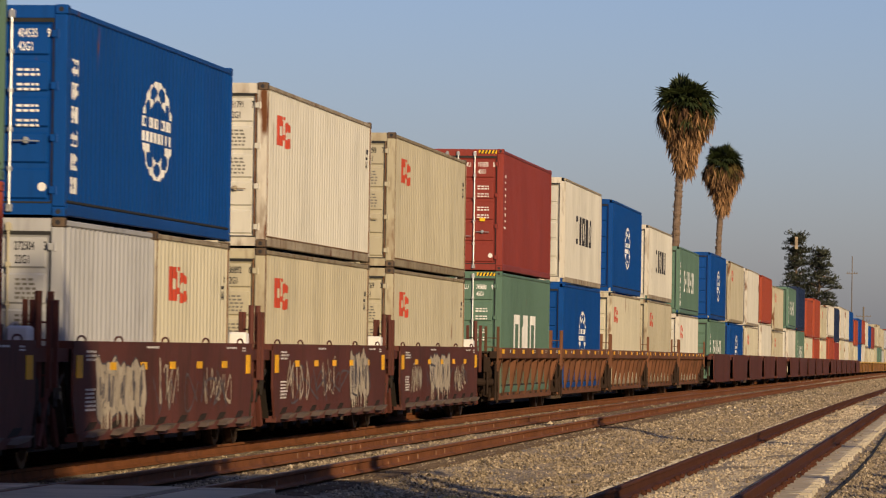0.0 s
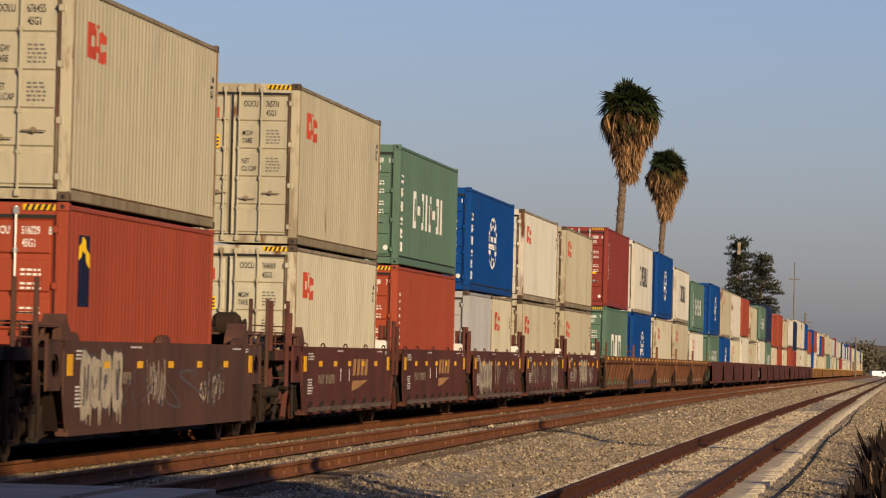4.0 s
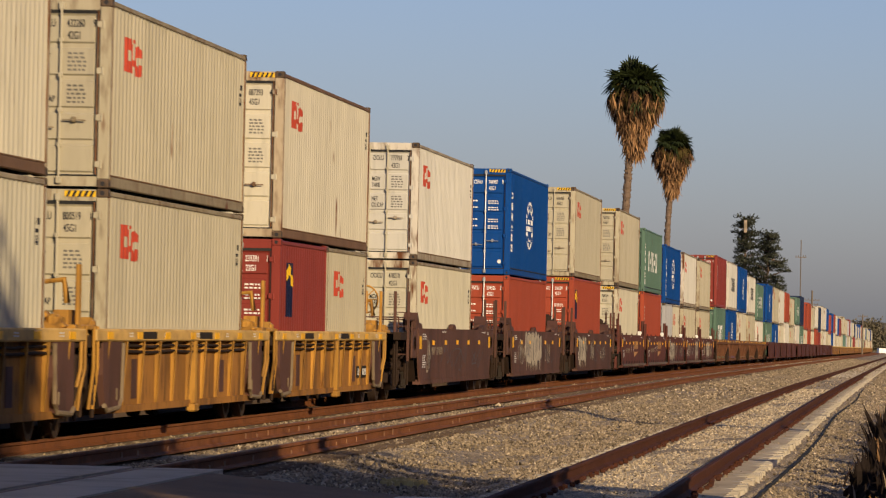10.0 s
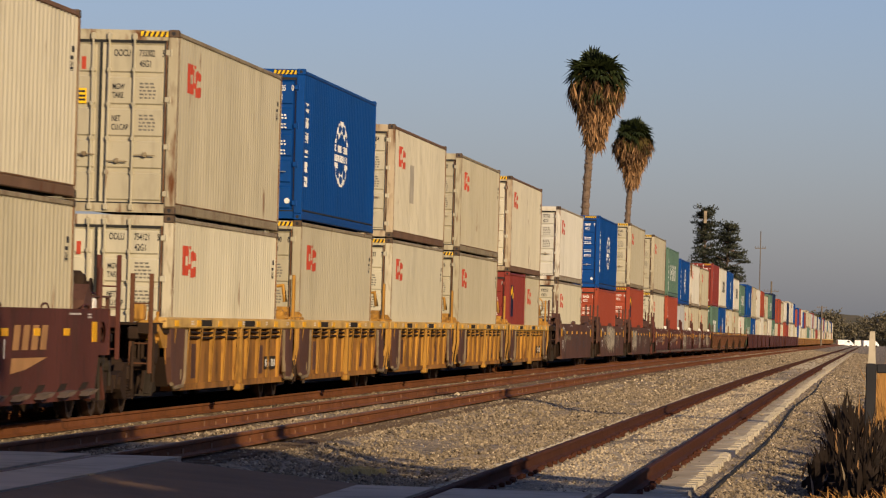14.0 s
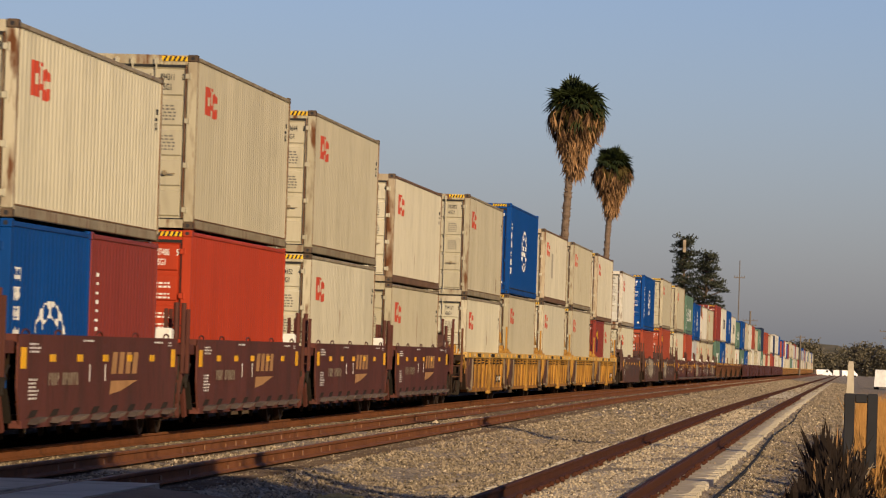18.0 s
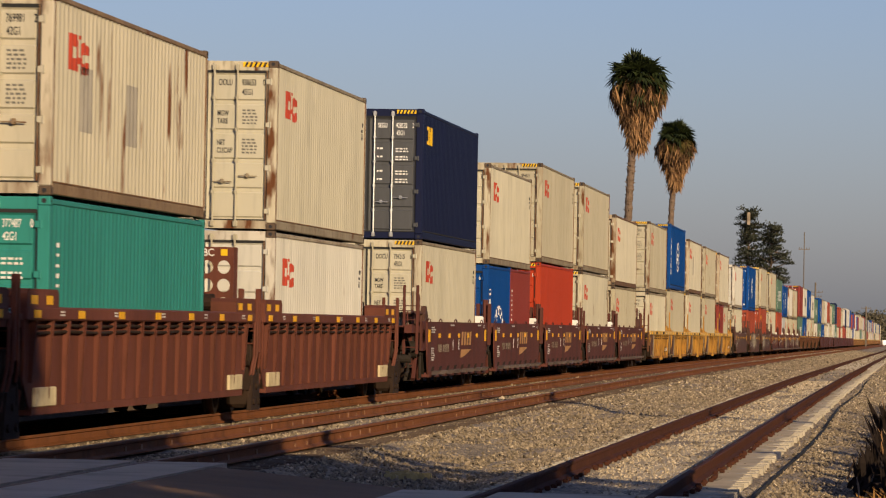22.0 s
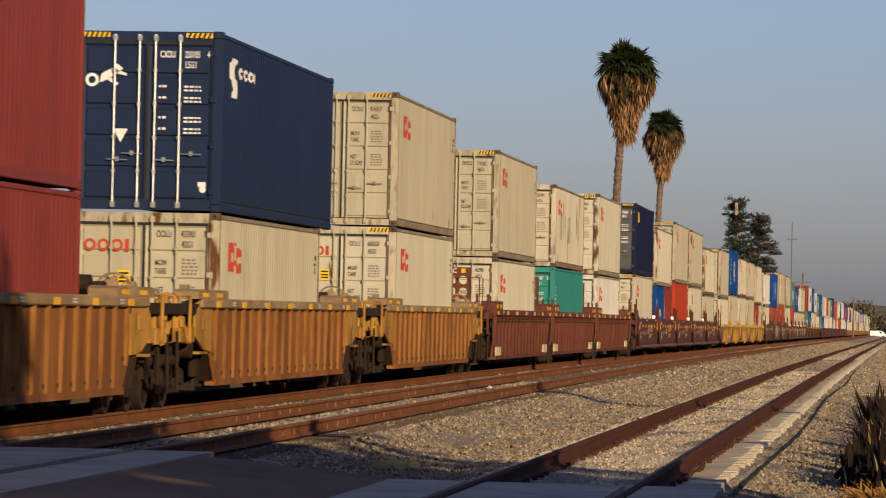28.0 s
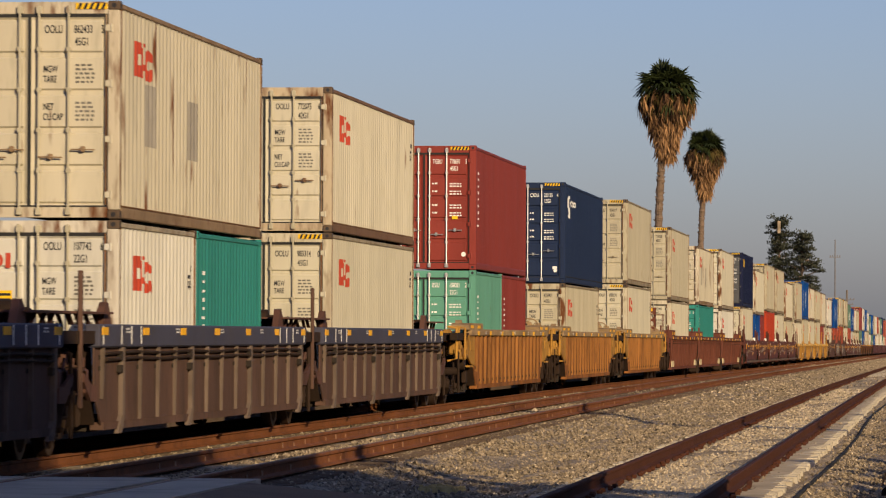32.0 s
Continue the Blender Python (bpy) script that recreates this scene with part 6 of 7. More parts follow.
for i, (y, upper, lower) in enumerate(STACKS):
    near = y < 180
    kind = kind_at(y)
    put_stack(y, upper, lower, y < 110)
    p0, p1, reach, trucks = UNITS[kind]
    extras = []
    if kind == "smooth" and y > 45:
        extras.append("graffiti")
    elif kind == "smooth":
        extras.append("logo")
    if kind == "graffiti":
        extras += ["graffiti"] + (["fill"] if i % 2 else [])
    if y in (21.1, -215.2, -276.8, -66.9, -152.0):
        extras.append("ends")
    if y in (-23.4, -0.5, -152.0):
        extras.append("tank")
    if y in (21.1, -215.2):
        reach, trucks = (2.6, 1.0), (-2.9, 14.35)
    if y in (-152.0,):
        reach, trucks = (1.0, 2.0), (15.2,)
    if y in (-276.8,):
        reach, trucks = (2.4, 0.8), (-4.2, 16.9)
    if y == -131.3:
        reach, trucks = (2.0, 0.75), (-2.9, 14.2)
    on_train(well_car(kind, p0, p1, reach, trucks, near, i + 1, extras), y, 0)
# one more unit at the tail, and the far part of the train up to its head
on_train(well_car("soot", *UNITS["soot"], True, 77), -414.2, 0)
FAR_TOP = "blue tan white red tan green navy red red tan white navy white white blue red blue red white blue".split()
FAR_LOW = "green blue cream white tan white green cream red cream red maroon cream white tan cream blue white tan cream".split()
rnd = random.Random(11)
y, k = 190.0, 0
while y < 1080:
    # beyond the listed stacks, muted colours are picked to stand in for haze
    top, low = (FAR_TOP[k], FAR_LOW[k]) if k < 20 else (rnd.choice("tan tan cream navy maroon tan grey cream green blue".split()), rnd.choice("tan tan cream grey cream maroon green".split()))
    h = HI if (k == 1 or rnd.random() < 0.5) else LO
    lg = {"blue": "emblem", "green": "blocks", "tan": "flower", "cream": "flower"}
    put_stack(y, (h, top, lg.get(top, "") if y < 420 else "", ""), (HI if rnd.random() < 0.5 else LO, low, lg.get(low, "") if y < 420 else "", ""), False)
    kind = kind_at(y)
    p0, p1, reach, trucks = UNITS[kind]
    on_train(well_car(kind, p0, p1, reach, trucks, False, k), y, 0)
    k += 1
    y += 16.2 if k % 5 else 20.0


# ---- trees, palms, poles ----
def blob(p, r, n=6, rnd=random):
    return [Vector(p) + Vector((rnd.gauss(0, 1), rnd.gauss(0, 1), rnd.gauss(0, 1))).normalized() * r * rnd.random() ** 0.4 for _ in range(n)]


def leaf_tri(g, p, d, w, n=None, mi=0):
    """A pointed leaf from p along d, folded along its middle."""
    d = Vector(d)
    s = d.cross(Vector((0.3, 0.2, 1)) if n is None else n)
    s = s.normalized() * w / 2 if s.length > 1e-6 else Vector((w / 2, 0, 0))
    p = Vector(p)
    g.face([p - s * 0.3, p + d * 0.45 - s, p + d, p + d * 0.45 + s, p + s * 0.3], mi)


def palm(x, y, height, crown, seed, trunk_w, z0, lean=0.5):
    """A fan palm: ringed trunk, a long skirt of dead fronds, a head of fan leaves."""
    r = random.Random(seed)
    t = tagged(new("fan_palm"), "tall fan palm with a shaggy brown skirt of dead fronds", "palm tree", "palms behind the train")
    t.matrix_basis = pose(x, y, z0)
    g = Geo()
    pts, rad = [], []
    for i in range(90):
        q = i / 89
        pts.append((lean * q * q + r.uniform(-0.02, 0.02), 0, q * (height - crown * 0.25)))
        rad.append(trunk_w / 2 * (1.12 - 0.22 * q) * (1 + (0.11 if i % 3 == 0 else -0.05) + r.uniform(-0.05, 0.05)))
    g.tube(pts, rad, 12)
    # broken frond stubs stand out all over the trunk
    for i in range(220):
        q, a = r.uniform(0.25, 0.92), r.uniform(0, 6.283)
        c = Vector((lean * q * q, 0, q * (height - crown * 0.25)))
        d = Vector((math.cos(a), math.sin(a), 0.9))
        g.tube([c + d * trunk_w * 0.35, c + d * trunk_w * r.uniform(0.55, 0.70)], [0.06, 0.02], 4)
    part("trunk", g.mesh("trunk", BARK), t)
    top = Vector((pts[-1][0], 0, height - crown * 0.25))
    # fan leaves: a stalk and a pleated fan of narrow blades
    def fan(base, d, size, blades, sag, g, mi=0):
        d = Vector(d).normalized()
        roll = Vector((r.gauss(0, 0.5), r.gauss(0, 0.5), 1))
        side = d.cross(roll)
        side = side.normalized() if side.length > 1e-3 else Vector((1, 0, 0))
        up = side.cross(d)
        stem = base + d * size * 0.52
        g.tube([base, stem], [0.04, 0.025], 4, mi)
        for k in range(blades):
            a = (k / (blades - 1) - 0.5) * 2.7
            v = (d * math.cos(a) + side * math.sin(a)) * size * 0.58 * r.uniform(0.8, 1.1)
            tip = stem + v + Vector((0, 0, -sag * size * r.uniform(0.6, 1.4)))
            mid = stem + v * 0.55 + up * (0.04 if k % 2 else -0.03)
            w = (side * math.cos(a) - d * math.sin(a)) * 0.052 * size
            g.face([stem, mid - w, tip, mid + w], mi)
    g = Geo()
    for i in range(40):
        a = i * 2.399 + r.uniform(-0.3, 0.3)
        e = math.asin(-0.12 + 1.10 * ((i + 0.5) / 40))
        fan(top, (math.cos(a) * math.cos(e), math.sin(a) * math.cos(e), math.sin(e)), crown * 0.42 * r.uniform(0.72, 1.15), 13, 0.06 + 0.16 * (e < 0.35), g)
    for i in range(16):
        a = i * 2.399
        e = r.uniform(0.2, 1.4)
        fan(top + Vector((0, 0, -0.1)), (math.cos(a) * math.cos(e), math.sin(a) * math.cos(e), math.sin(e)), crown * 0.24 * r.uniform(0.8, 1.1), 13, 0.05, g)
    # fading fans droop below the green ones
    for i in range(26):
        a = i * 2.399 + 0.8
        e = r.uniform(-0.75, -0.15)
        fan(top, (math.cos(a) * math.cos(e), math.sin(a) * math.cos(e), math.sin(e)), crown * 0.42 * r.uniform(0.85, 1.1), 13, 0.30, g, 1 if r.random() < 0.75 else 0)
    part("crown", g.mesh("crown", FROND, FROND_OLIVE), t)
    # dead fronds hang close round the trunk, widest under the crown, in a narrow tuft at the foot
    g = Geo()
    for i in range(1000):
        q = (i / 1000) ** 0.85
        a = r.uniform(0, 6.283)
        prof = crown * float(np.interp(q, (0, 0.12, 0.35, 0.66, 0.85, 1.0), (0.40, 0.43, 0.33, 0.185, 0.14, 0.12)))
        rad_ = prof * r.uniform(0.55, 1.0)
        z = top.z - crown * (0.05 + 0.84 * q)
        lift = crown * r.uniform(0.05, 0.16) * (1 - q)
        base = Vector((top.x + rad_ * 0.55 * math.cos(a), rad_ * 0.55 * math.sin(a), z + lift))
        drop = crown * r.uniform(0.13, 0.27)
        elbow = Vector((top.x + rad_ * math.cos(a), rad_ * math.sin(a), z))
        mi = (2 if r.random() < 0.5 else 1) if q < 0.10 else (1 if r.random() < (0.55 if q < 0.45 else 0.15) else 0)
        g.tube([base, elbow], 0.025, 3, mi)
        for k in range(6):
            d = Vector((-math.cos(a) * 0.02 + r.gauss(0, 0.04), -math.sin(a) * 0.02 + r.gauss(0, 0.04), 0)) * crown + Vector((0, 0, -drop * r.uniform(0.5, 1.1)))
            leaf_tri(g, elbow, d, 0.115 * r.uniform(0.5, 1.3) * crown / 4.9, Vector((r.gauss(0, 1), r.gauss(0, 1), 0.2)), mi)
    part("dead_frond_skirt", g.mesh("dead_frond_skirt", FROND_OLD, FROND_DARK, FROND_OLIVE), t)
    return t


palm(-0.0662 * 300, 300, EYE_Z + 0.0614 * 300 - fall(300), 4.9, 1, 0.52, fall(300) - 0.4, 0.75)
palm(-0.0562 * 420, 420, EYE_Z + 0.0462 * 420 - fall(420), 4.8, 2, 0.55, fall(420) - 0.4)


def conifer(x, y, height, width, z0):
    """A broken-topped conifer with tiers of drooping, tufted limbs."""
    r = random.Random(5)
    t = tagged(new("conifer"), "dark conifer with ragged tufted tiers and a bare pale top", "tree")
    t.matrix_basis = pose(x, y, z0)
    g = Geo()
    g.tube([(0, 0, 0), (0.1, 0, height * 0.3), (0, 0, height * 0.5)], [0.45, 0.36, 0.2], 10)
    part("trunk", g.mesh("trunk", BARK), t)
    gl, gn = Geo(), Geo()
    def tuft(c, w, h):
        """A drooping pad of needle sprays, flat below and ragged above."""
        for k in range(70):
            a, q = r.uniform(0, 6.283), r.random() ** 0.5
            p = c + Vector((w * q * math.cos(a), w * q * math.sin(a), h * (1 - q * q) * r.uniform(-0.2, 1.0) - 0.25 * q * w))
            d = Vector((math.cos(a) * 0.35 * q + r.gauss(0, 0.16), math.sin(a) * 0.35 * q + r.gauss(0, 0.16), r.uniform(-0.1, 0.42)))
            leaf_tri(gn, p, d * 0.8, 0.17)
    # two leaders: a taller spire and a lower, rounder one, each with open tiers of limbs
    for sx, top_z, wide, low in ((-1.6, height - 0.5, 2.2, 0.22), (1.35, height - 2.6, 2.5, 0.20)):
        gl.tube([(0, 0, height * 0.35), (sx, 0, height * 0.6), (sx, 0, top_z - 0.2)], [0.25, 0.18, 0.05], 7)
        n = 14
        for i in range(n):
            z = height * 0.28 + (top_z - 0.7 - height * 0.28) * i / (n - 1)
            q = i / (n - 1)
            spread_ = wide * (1.0 - 0.62 * q ** (1.6 if sx < 0 else 3.0))
            for k in range(8):
                a = k * 0.785 + i * 0.5 + r.uniform(-0.25, 0.25)
                reach = spread_ * r.uniform(0.5, 1.15)
                c = Vector((sx + reach * math.cos(a), reach * math.sin(a), z + r.uniform(-0.75, 0.75)))
                gl.tube([(sx, 0, z - 0.2), c], [0.06, 0.025], 5)
                tuft(c, r.uniform(0.5, 0.85), r.uniform(0.45, 0.8))
                if r.random() < 0.5:
                    tuft(Vector((sx, 0, z)).lerp(c, 0.5), r.uniform(0.4, 0.7), 0.4)
        tuft(Vector((sx, 0, top_z - 0.5)), 0.45, 0.6)
    part("branchwork", gl.mesh("branchwork", BARK), t)
    part("foliage", gn.mesh("foliage", NEEDLE), t)
    g = Geo()
    g.soft(-1.75, -1.35, -2.1, -1.8, height * 0.86, height * 0.945, 0.04)
    part("pale_panel", g.mesh("pale_panel", PALE_LEAF), t, label="pale upright box near the top")
    return t


conifer(-0.0352 * 560, 560, EYE_Z + 0.0276 * 560 - fall(560) + 0.4, 7.8, fall(560) - 0.4)


def pole(name, x, y, height, arms, r0, label, z0, cat="pole"):
    t = tagged(new(name), label, cat)
    t.matrix_basis = pose(x, y, z0)
    g = Geo()
    g.tube([(0, 0, 0), (0, 0, height)], [r0, r0 * 0.7], 8)
    part("shaft", g.mesh("shaft", WOOD), t)
    for z, w in arms:
        g = Geo()
        g.box(-w / 2, w / 2, -0.05, 0.05, z - 0.05, z + 0.05)
        for k in range(5):
            px = -w / 2 + 0.1 + (w - 0.2) * k / 4
            g.tube([(px, 0, z + 0.07), (px, 0, z + 0.28)], 0.05, 6)
        part("crossarm", g.mesh("crossarm", WOOD), t)
    return t


pole("radio_mast", -0.0254 * 640, 640, EYE_Z + 0.0216 * 640 - fall(640) + 0.5, ((14.8, 1.6),), 0.09, "thin grey radio mast with short arms", fall(640) - 0.5, "mast")
pole("utility_pole", -0.0227 * 760, 760, EYE_Z + 0.0102 * 760 - fall(760) + 0.6, ((10.0, 2.6), (9.2, 2.2)), 0.2, "wooden utility pole with two crossarms", fall(760) - 0.6)
pole("utility_pole", -0.0085 * 900 - 2.4, 900, 8.8, ((8.4, 2.0),), 0.2, "wooden utility pole with a crossarm", fall(900) - 0.6)
pole("utility_pole", 0.0085 * 700, 700, 8.6, ((8.3, 2.6), (7.2, 1.4)), 0.2, "wooden utility pole with two crossarms", fall(700) - 0.6)


def tree(x, y, height, width, seed):
    """A broad far tree: forked trunk and a crown of leaf clumps."""
    r = random.Random(seed)
    t = tagged(new("tree"), "hazy dull green broadleaf tree on the horizon", "tree", "trees on the horizon")
    t.matrix_basis = pose(x, y, fall(y) - 0.8)
    g = Geo()
    g.tube([(0, 0, 0), (0.2, 0, height * 0.55)], [0.35, 0.2], 7)
    for k in range(5):
        a = k * 1.26
        g.tube([(0.2, 0, height * 0.35), (width * 0.3 * math.cos(a), width * 0.3 * math.sin(a), height * 0.75)], [0.15, 0.05], 5)
    part("trunk", g.mesh("trunk", BARK), t)
    g = Geo()
    for k in range(70):
        q = r.uniform(0.12, 0.92)
        c = Vector((r.gauss(0, 0.26 * (1.15 - 0.6 * q)) * width, r.gauss(0, 0.2) * width, height * q))
        for p in blob(c, width * 0.13, 30, r):
            leaf_tri(g, p, Vector((r.gauss(0, 1), r.gauss(0, 1), r.gauss(0, 1))).normalized() * 0.8, 0.7)
    part("crown", g.mesh("crown", HAZED_LEAF), t)


rnd = random.Random(21)
for i in range(26):
    u = rnd.uniform(-0.022, 0.03)
    d = rnd.uniform(1450, 1900)
    tree(u * d, d, d * 0.0012 + rnd.uniform(5, 10), rnd.uniform(12, 22), 100 + i)


# a low scrubby ridge closes the view along the line
g = Geo()
rnd = random.Random(31)
for i in range(81):
    x = -260 + 6.5 * i
    h = 9 + 6 * math.sin(i * 0.21 + 1.0) + 4 * math.sin(i * 0.53) + rnd.uniform(-0.8, 0.8)
    for y, z in ((2300, -14), (2340, -8 + h * 0.75), (2380, -6 + h), (2500, -14)):
        g.v.append((x, y, z))
for i in range(80):
    for k in range(3):
        g.f.append((4 * i + k, 4 * i + 4 + k, 4 * i + 5 + k, 4 * i + 1 + k))
        g.m.append(0)
SCRUB = material("dry_hill_scrub", (0.15, 0.13, 0.085), rough=0.95, spread=0.3, dirt=(0.07, 0.075, 0.045), dirt_amount=0.9, scale=0.12, fine=0.8, bump=0.8)
tagged(new("hill", g.mesh("hill", SCRUB)), "low dry scrub-covered hill on the horizon", "hill", kind="structure")


# ---- ties and loose stone ----
def bed_height(x):
    for (a, ha), (b, hb) in zip(BED, BED[1:]):
        if a <= x <= b:
            return ha + (hb - ha) * (x - a) / (b - a)
    return -0.6


def tie_mesh(mat, length=2.6, clips=True):
    g = Geo()
    g.rings([[(-length / 2, a, b) for a, b in ((-0.14, -0.2), (0.14, -0.2), (0.115, 0), (-0.115, 0))], [(-0.5, a, b) for a, b in ((-0.13, -0.2), (0.13, -0.2), (0.10, -0.03), (-0.10, -0.03))],
             [(0.5, a, b) for a, b in ((-0.13, -0.2), (0.13, -0.2), (0.10, -0.03), (-0.10, -0.03))], [(length / 2, a, b) for a, b in ((-0.14, -0.2), (0.14, -0.2), (0.115, 0), (-0.115, 0))]])
    for s in (-0.755, 0.755) if clips else ():
        for k in (-0.12, 0.12):
            g.soft(s + k - 0.03, s + k + 0.03, -0.05, 0.05, -0.01, 0.04, 0.010, 1)
    return g.mesh("tie", mat, SHADED_RAIL)


rnd = random.Random(8)
tie = tie_mesh(TIE_MAT)
far_ties = Geo()
for i in range(760):
    y = 40.8 + i * 0.61
    x, z = TRACKS["near"]
    if i < 280:
        part("tie", tie, track_obs["near"], m=pose(x + rnd.uniform(-0.035, 0.035), y + rnd.uniform(-0.02, 0.02), z - 0.166 + rnd.uniform(-0.008, 0.004) + fall(y), rnd.uniform(-0.3, 0.3), 0, rnd.uniform(-0.7, 0.7)))
    else:
        far_ties.box(x - 1.3, x + 1.3, y - 0.12, y + 0.12, z - 0.3 + fall(y), z - 0.166 + fall(y))
tagged(part("ties", far_ties.mesh("ties", TIE_MAT), track_obs["near"]), kind="stuff")

# weathered wooden ties under the other two tracks
wood = tie_mesh(WOOD_TIE, clips=False)
for name in ("middle", "train"):
    x, z = TRACKS[name]
    rest = Geo()
    for i in range(420):
        y = 45.5 + i * 0.52 + rnd.uniform(-0.03, 0.03)
        if i < 110 and name == "middle":
            part("tie", wood, track_obs[name], m=pose(x + rnd.uniform(-0.04, 0.04), y, z - 0.172 + fall(y), 0, 0, rnd.uniform(-1.2, 1.2)))
        else:
            rest.box(x - 1.3, x + 1.3, y - 0.11, y + 0.11, z - 0.36 + fall(y), z - 0.172 + fall(y))
    tagged(part("ties", rest.mesh("ties", WOOD_TIE), track_obs[name]), kind="stuff")
# rail anchors and weld collars: small worn steel lugs on the webs
LUG = material("worn_bright_lug", (0.26, 0.135, 0.075), rough=0.6, spread=0.4, scale=8)
for name, gap, last in (("middle", 1.04, 150),):
    x, z = TRACKS[name]
    g, y = Geo(), 44.2
    while y < last:
        for q in (-0.755, 0.755):
            if rnd.random() < 0.6:
                w, h = rnd.uniform(0.02, 0.07), rnd.uniform(0.06, 0.10)
                g.soft(x + q + 0.008, x + q + 0.022, y - w, y + w, z - 0.148 + fall(y), z - 0.148 + h + fall(y), 0.006)
        y += gap * rnd.choice((1, 1, 1, 2))
    tagged(part("rail_lugs", g.mesh("rail_lugs", LUG), track_obs[name]), kind="stuff")
# a thin black tube that draws the dark line along the ends of the ties
g = Geo()
pts = []
for i in range(150):
    y = 42.0 + i * 0.8
    x = -1.64 + 0.05 * math.sin(y * 0.11)
    pts.append((x, y, bed_height(x) + fall(y) + 0.022))
g.tube(pts, 0.026, 8)
cable = tagged(new("cable"), "thin black line lying along the track beside the tie ends", "cable")
part("sheath", g.mesh("sheath", GASKET), cable)

SAND = material("pale_track_dust", (0.52, 0.42, 0.285), rough=0.95, spread=0.25, dirt=(0.22, 0.165, 0.105), dirt_amount=0.6, scale=1.6, bump=0.6, fine=25)
strip("track_dust", [(-4.40, -0.190), (-3.4, -0.180), (-2.3, -0.174), (-1.98, -0.176), (-1.90, -0.27)], 40.5, 420, 0.0, SAND, "pale dusty infill between the ties of the near track", "track bed", 4.0)


PALE_STONE = material("pale_crushed_stone", (0.50, 0.41, 0.285), rough=0.85, spread=0.5, scale=4, island=True, bump=0.4)


# paler stones that carry the ballast's sun glints in their colour
GLINT_STONE = material("pale_glint_stone", (0.58, 0.47, 0.32), rough=0.5, spread=0.4, scale=4, island=True, spec=0.2)


def stones(count, x0, x1, y0, y1, r0, r1, seed, pale=False, stone=None):
    """Angular stones strewn over the bed."""
    rs = np.random.RandomState(seed)
    xs, ys = rs.uniform(x0, x1, count), rs.uniform(y0, y1, count)
    keep = np.ones(count, bool)
    for x, z in TRACKS.values():
        for s in (-0.755, 0.755):
            keep &= np.abs(xs - x - s) > 0.11
    x = TRACKS["near"][0]
    keep &= (np.abs(xs - x - 0.15) > 1.30) | (rs.uniform(0, 1, count) < 0.12) | pale
    keep &= ys > 40.8 + np.clip(-xs - 5.4, 0, 4) * 0.85
    xs, ys = xs[keep], ys[keep]
    n = len(xs)
    bx, bh = np.array([b[0] for b in BED]), np.array([b[1] for b in BED])
    zs = np.interp(xs, bx, bh) + np.array([fall(q) for q in ys])
    base = np.array([(1, 0, 0), (-1, 0, 0), (0, 1, 0), (0, -1, 0), (0, 0, 0.8), (0, 0, -0.8)], float)
    r = rs.uniform(r0, r1, n) * np.where(rs.uniform(0, 1, n) < 0.06, 1.5, 1)
    v = base[None] * rs.uniform(0.55, 1.25, (n, 6, 1)) + rs.uniform(-0.25, 0.25, (n, 6, 3))
    a = rs.uniform(0, 6.28, n)
    c, s = np.cos(a), np.sin(a)
    v = np.stack([v[..., 0] * c[:, None] - v[..., 1] * s[:, None], v[..., 0] * s[:, None] + v[..., 1] * c[:, None], v[..., 2]], -1) * r[:, None, None]
    v += np.stack([xs, ys, zs + r * 0.35], -1)[:, None]
    f = np.array([(0, 2, 4), (2, 1, 4), (1, 3, 4), (3, 0, 4), (2, 0, 5), (1, 2, 5), (3, 1, 5), (0, 3, 5)])
    faces = (f[None] + 6 * np.arange(n)[:, None, None]).reshape(-1, 3)
    me = bpy.data.meshes.new("ballast_stones")
    me.from_pydata(v.reshape(-1, 3).tolist(), [], faces.tolist())
    me.materials.append(stone or (PALE_STONE if pale else STONE))
    return me


for k, spec in enumerate(((46000, -11.2, 0.6, 40, 72, 0.014, 0.032, 1), (42000, -11.2, 0.6, 72, 120, 0.016, 0.038, 2), (26000, -11.2, 0.4, 120, 260, 0.025, 0.055, 3), (20000, -11.2, 0.0, 260, 520, 0.05, 0.09, 9), (4500, -3.72, -2.55, 41, 75, 0.010, 0.022, 10, True), (3500, -3.72, -2.55, 75, 150, 0.016, 0.03, 11, True), (5500, -11.2, -0.4, 44, 90, 0.012, 0.026, 12, False, GLINT_STONE), (4000, -11.2, -0.6, 90, 200, 0.02, 0.042, 13, False, GLINT_STONE))):
    tagged(new("ballast_stones", stones(*spec)), "loose angular grey and tan ballast stones on the track bed", "ballast", kind="stuff")
g = Geo()
rnd = random.Random(4)
for i in range(70):
    x, y = rnd.gauss(-5.75, 0.12), rnd.gauss(49.6, 0.35)
    r = rnd.uniform(0.02, 0.05)
    g.hexa([(x - r, y - r, -0.24), (x + r, y - r, -0.24), (x + r, y + r, -0.24), (x - r, y + r, -0.24), (x - r * 0.6, y - r * 0.5, -0.17), (x + r * 0.5, y - r * 0.6, -0.17), (x + r * 0.6, y + r * 0.5, -0.17), (x - r * 0.5, y + r * 0.6, -0.17)])
tagged(new("spilled_grain", g.mesh("spilled_grain", material("yellow_spill", (0.40, 0.32, 0.14), rough=0.9, island=True))), "small pale yellow spill on the ballast", "spill", kind="stuff")


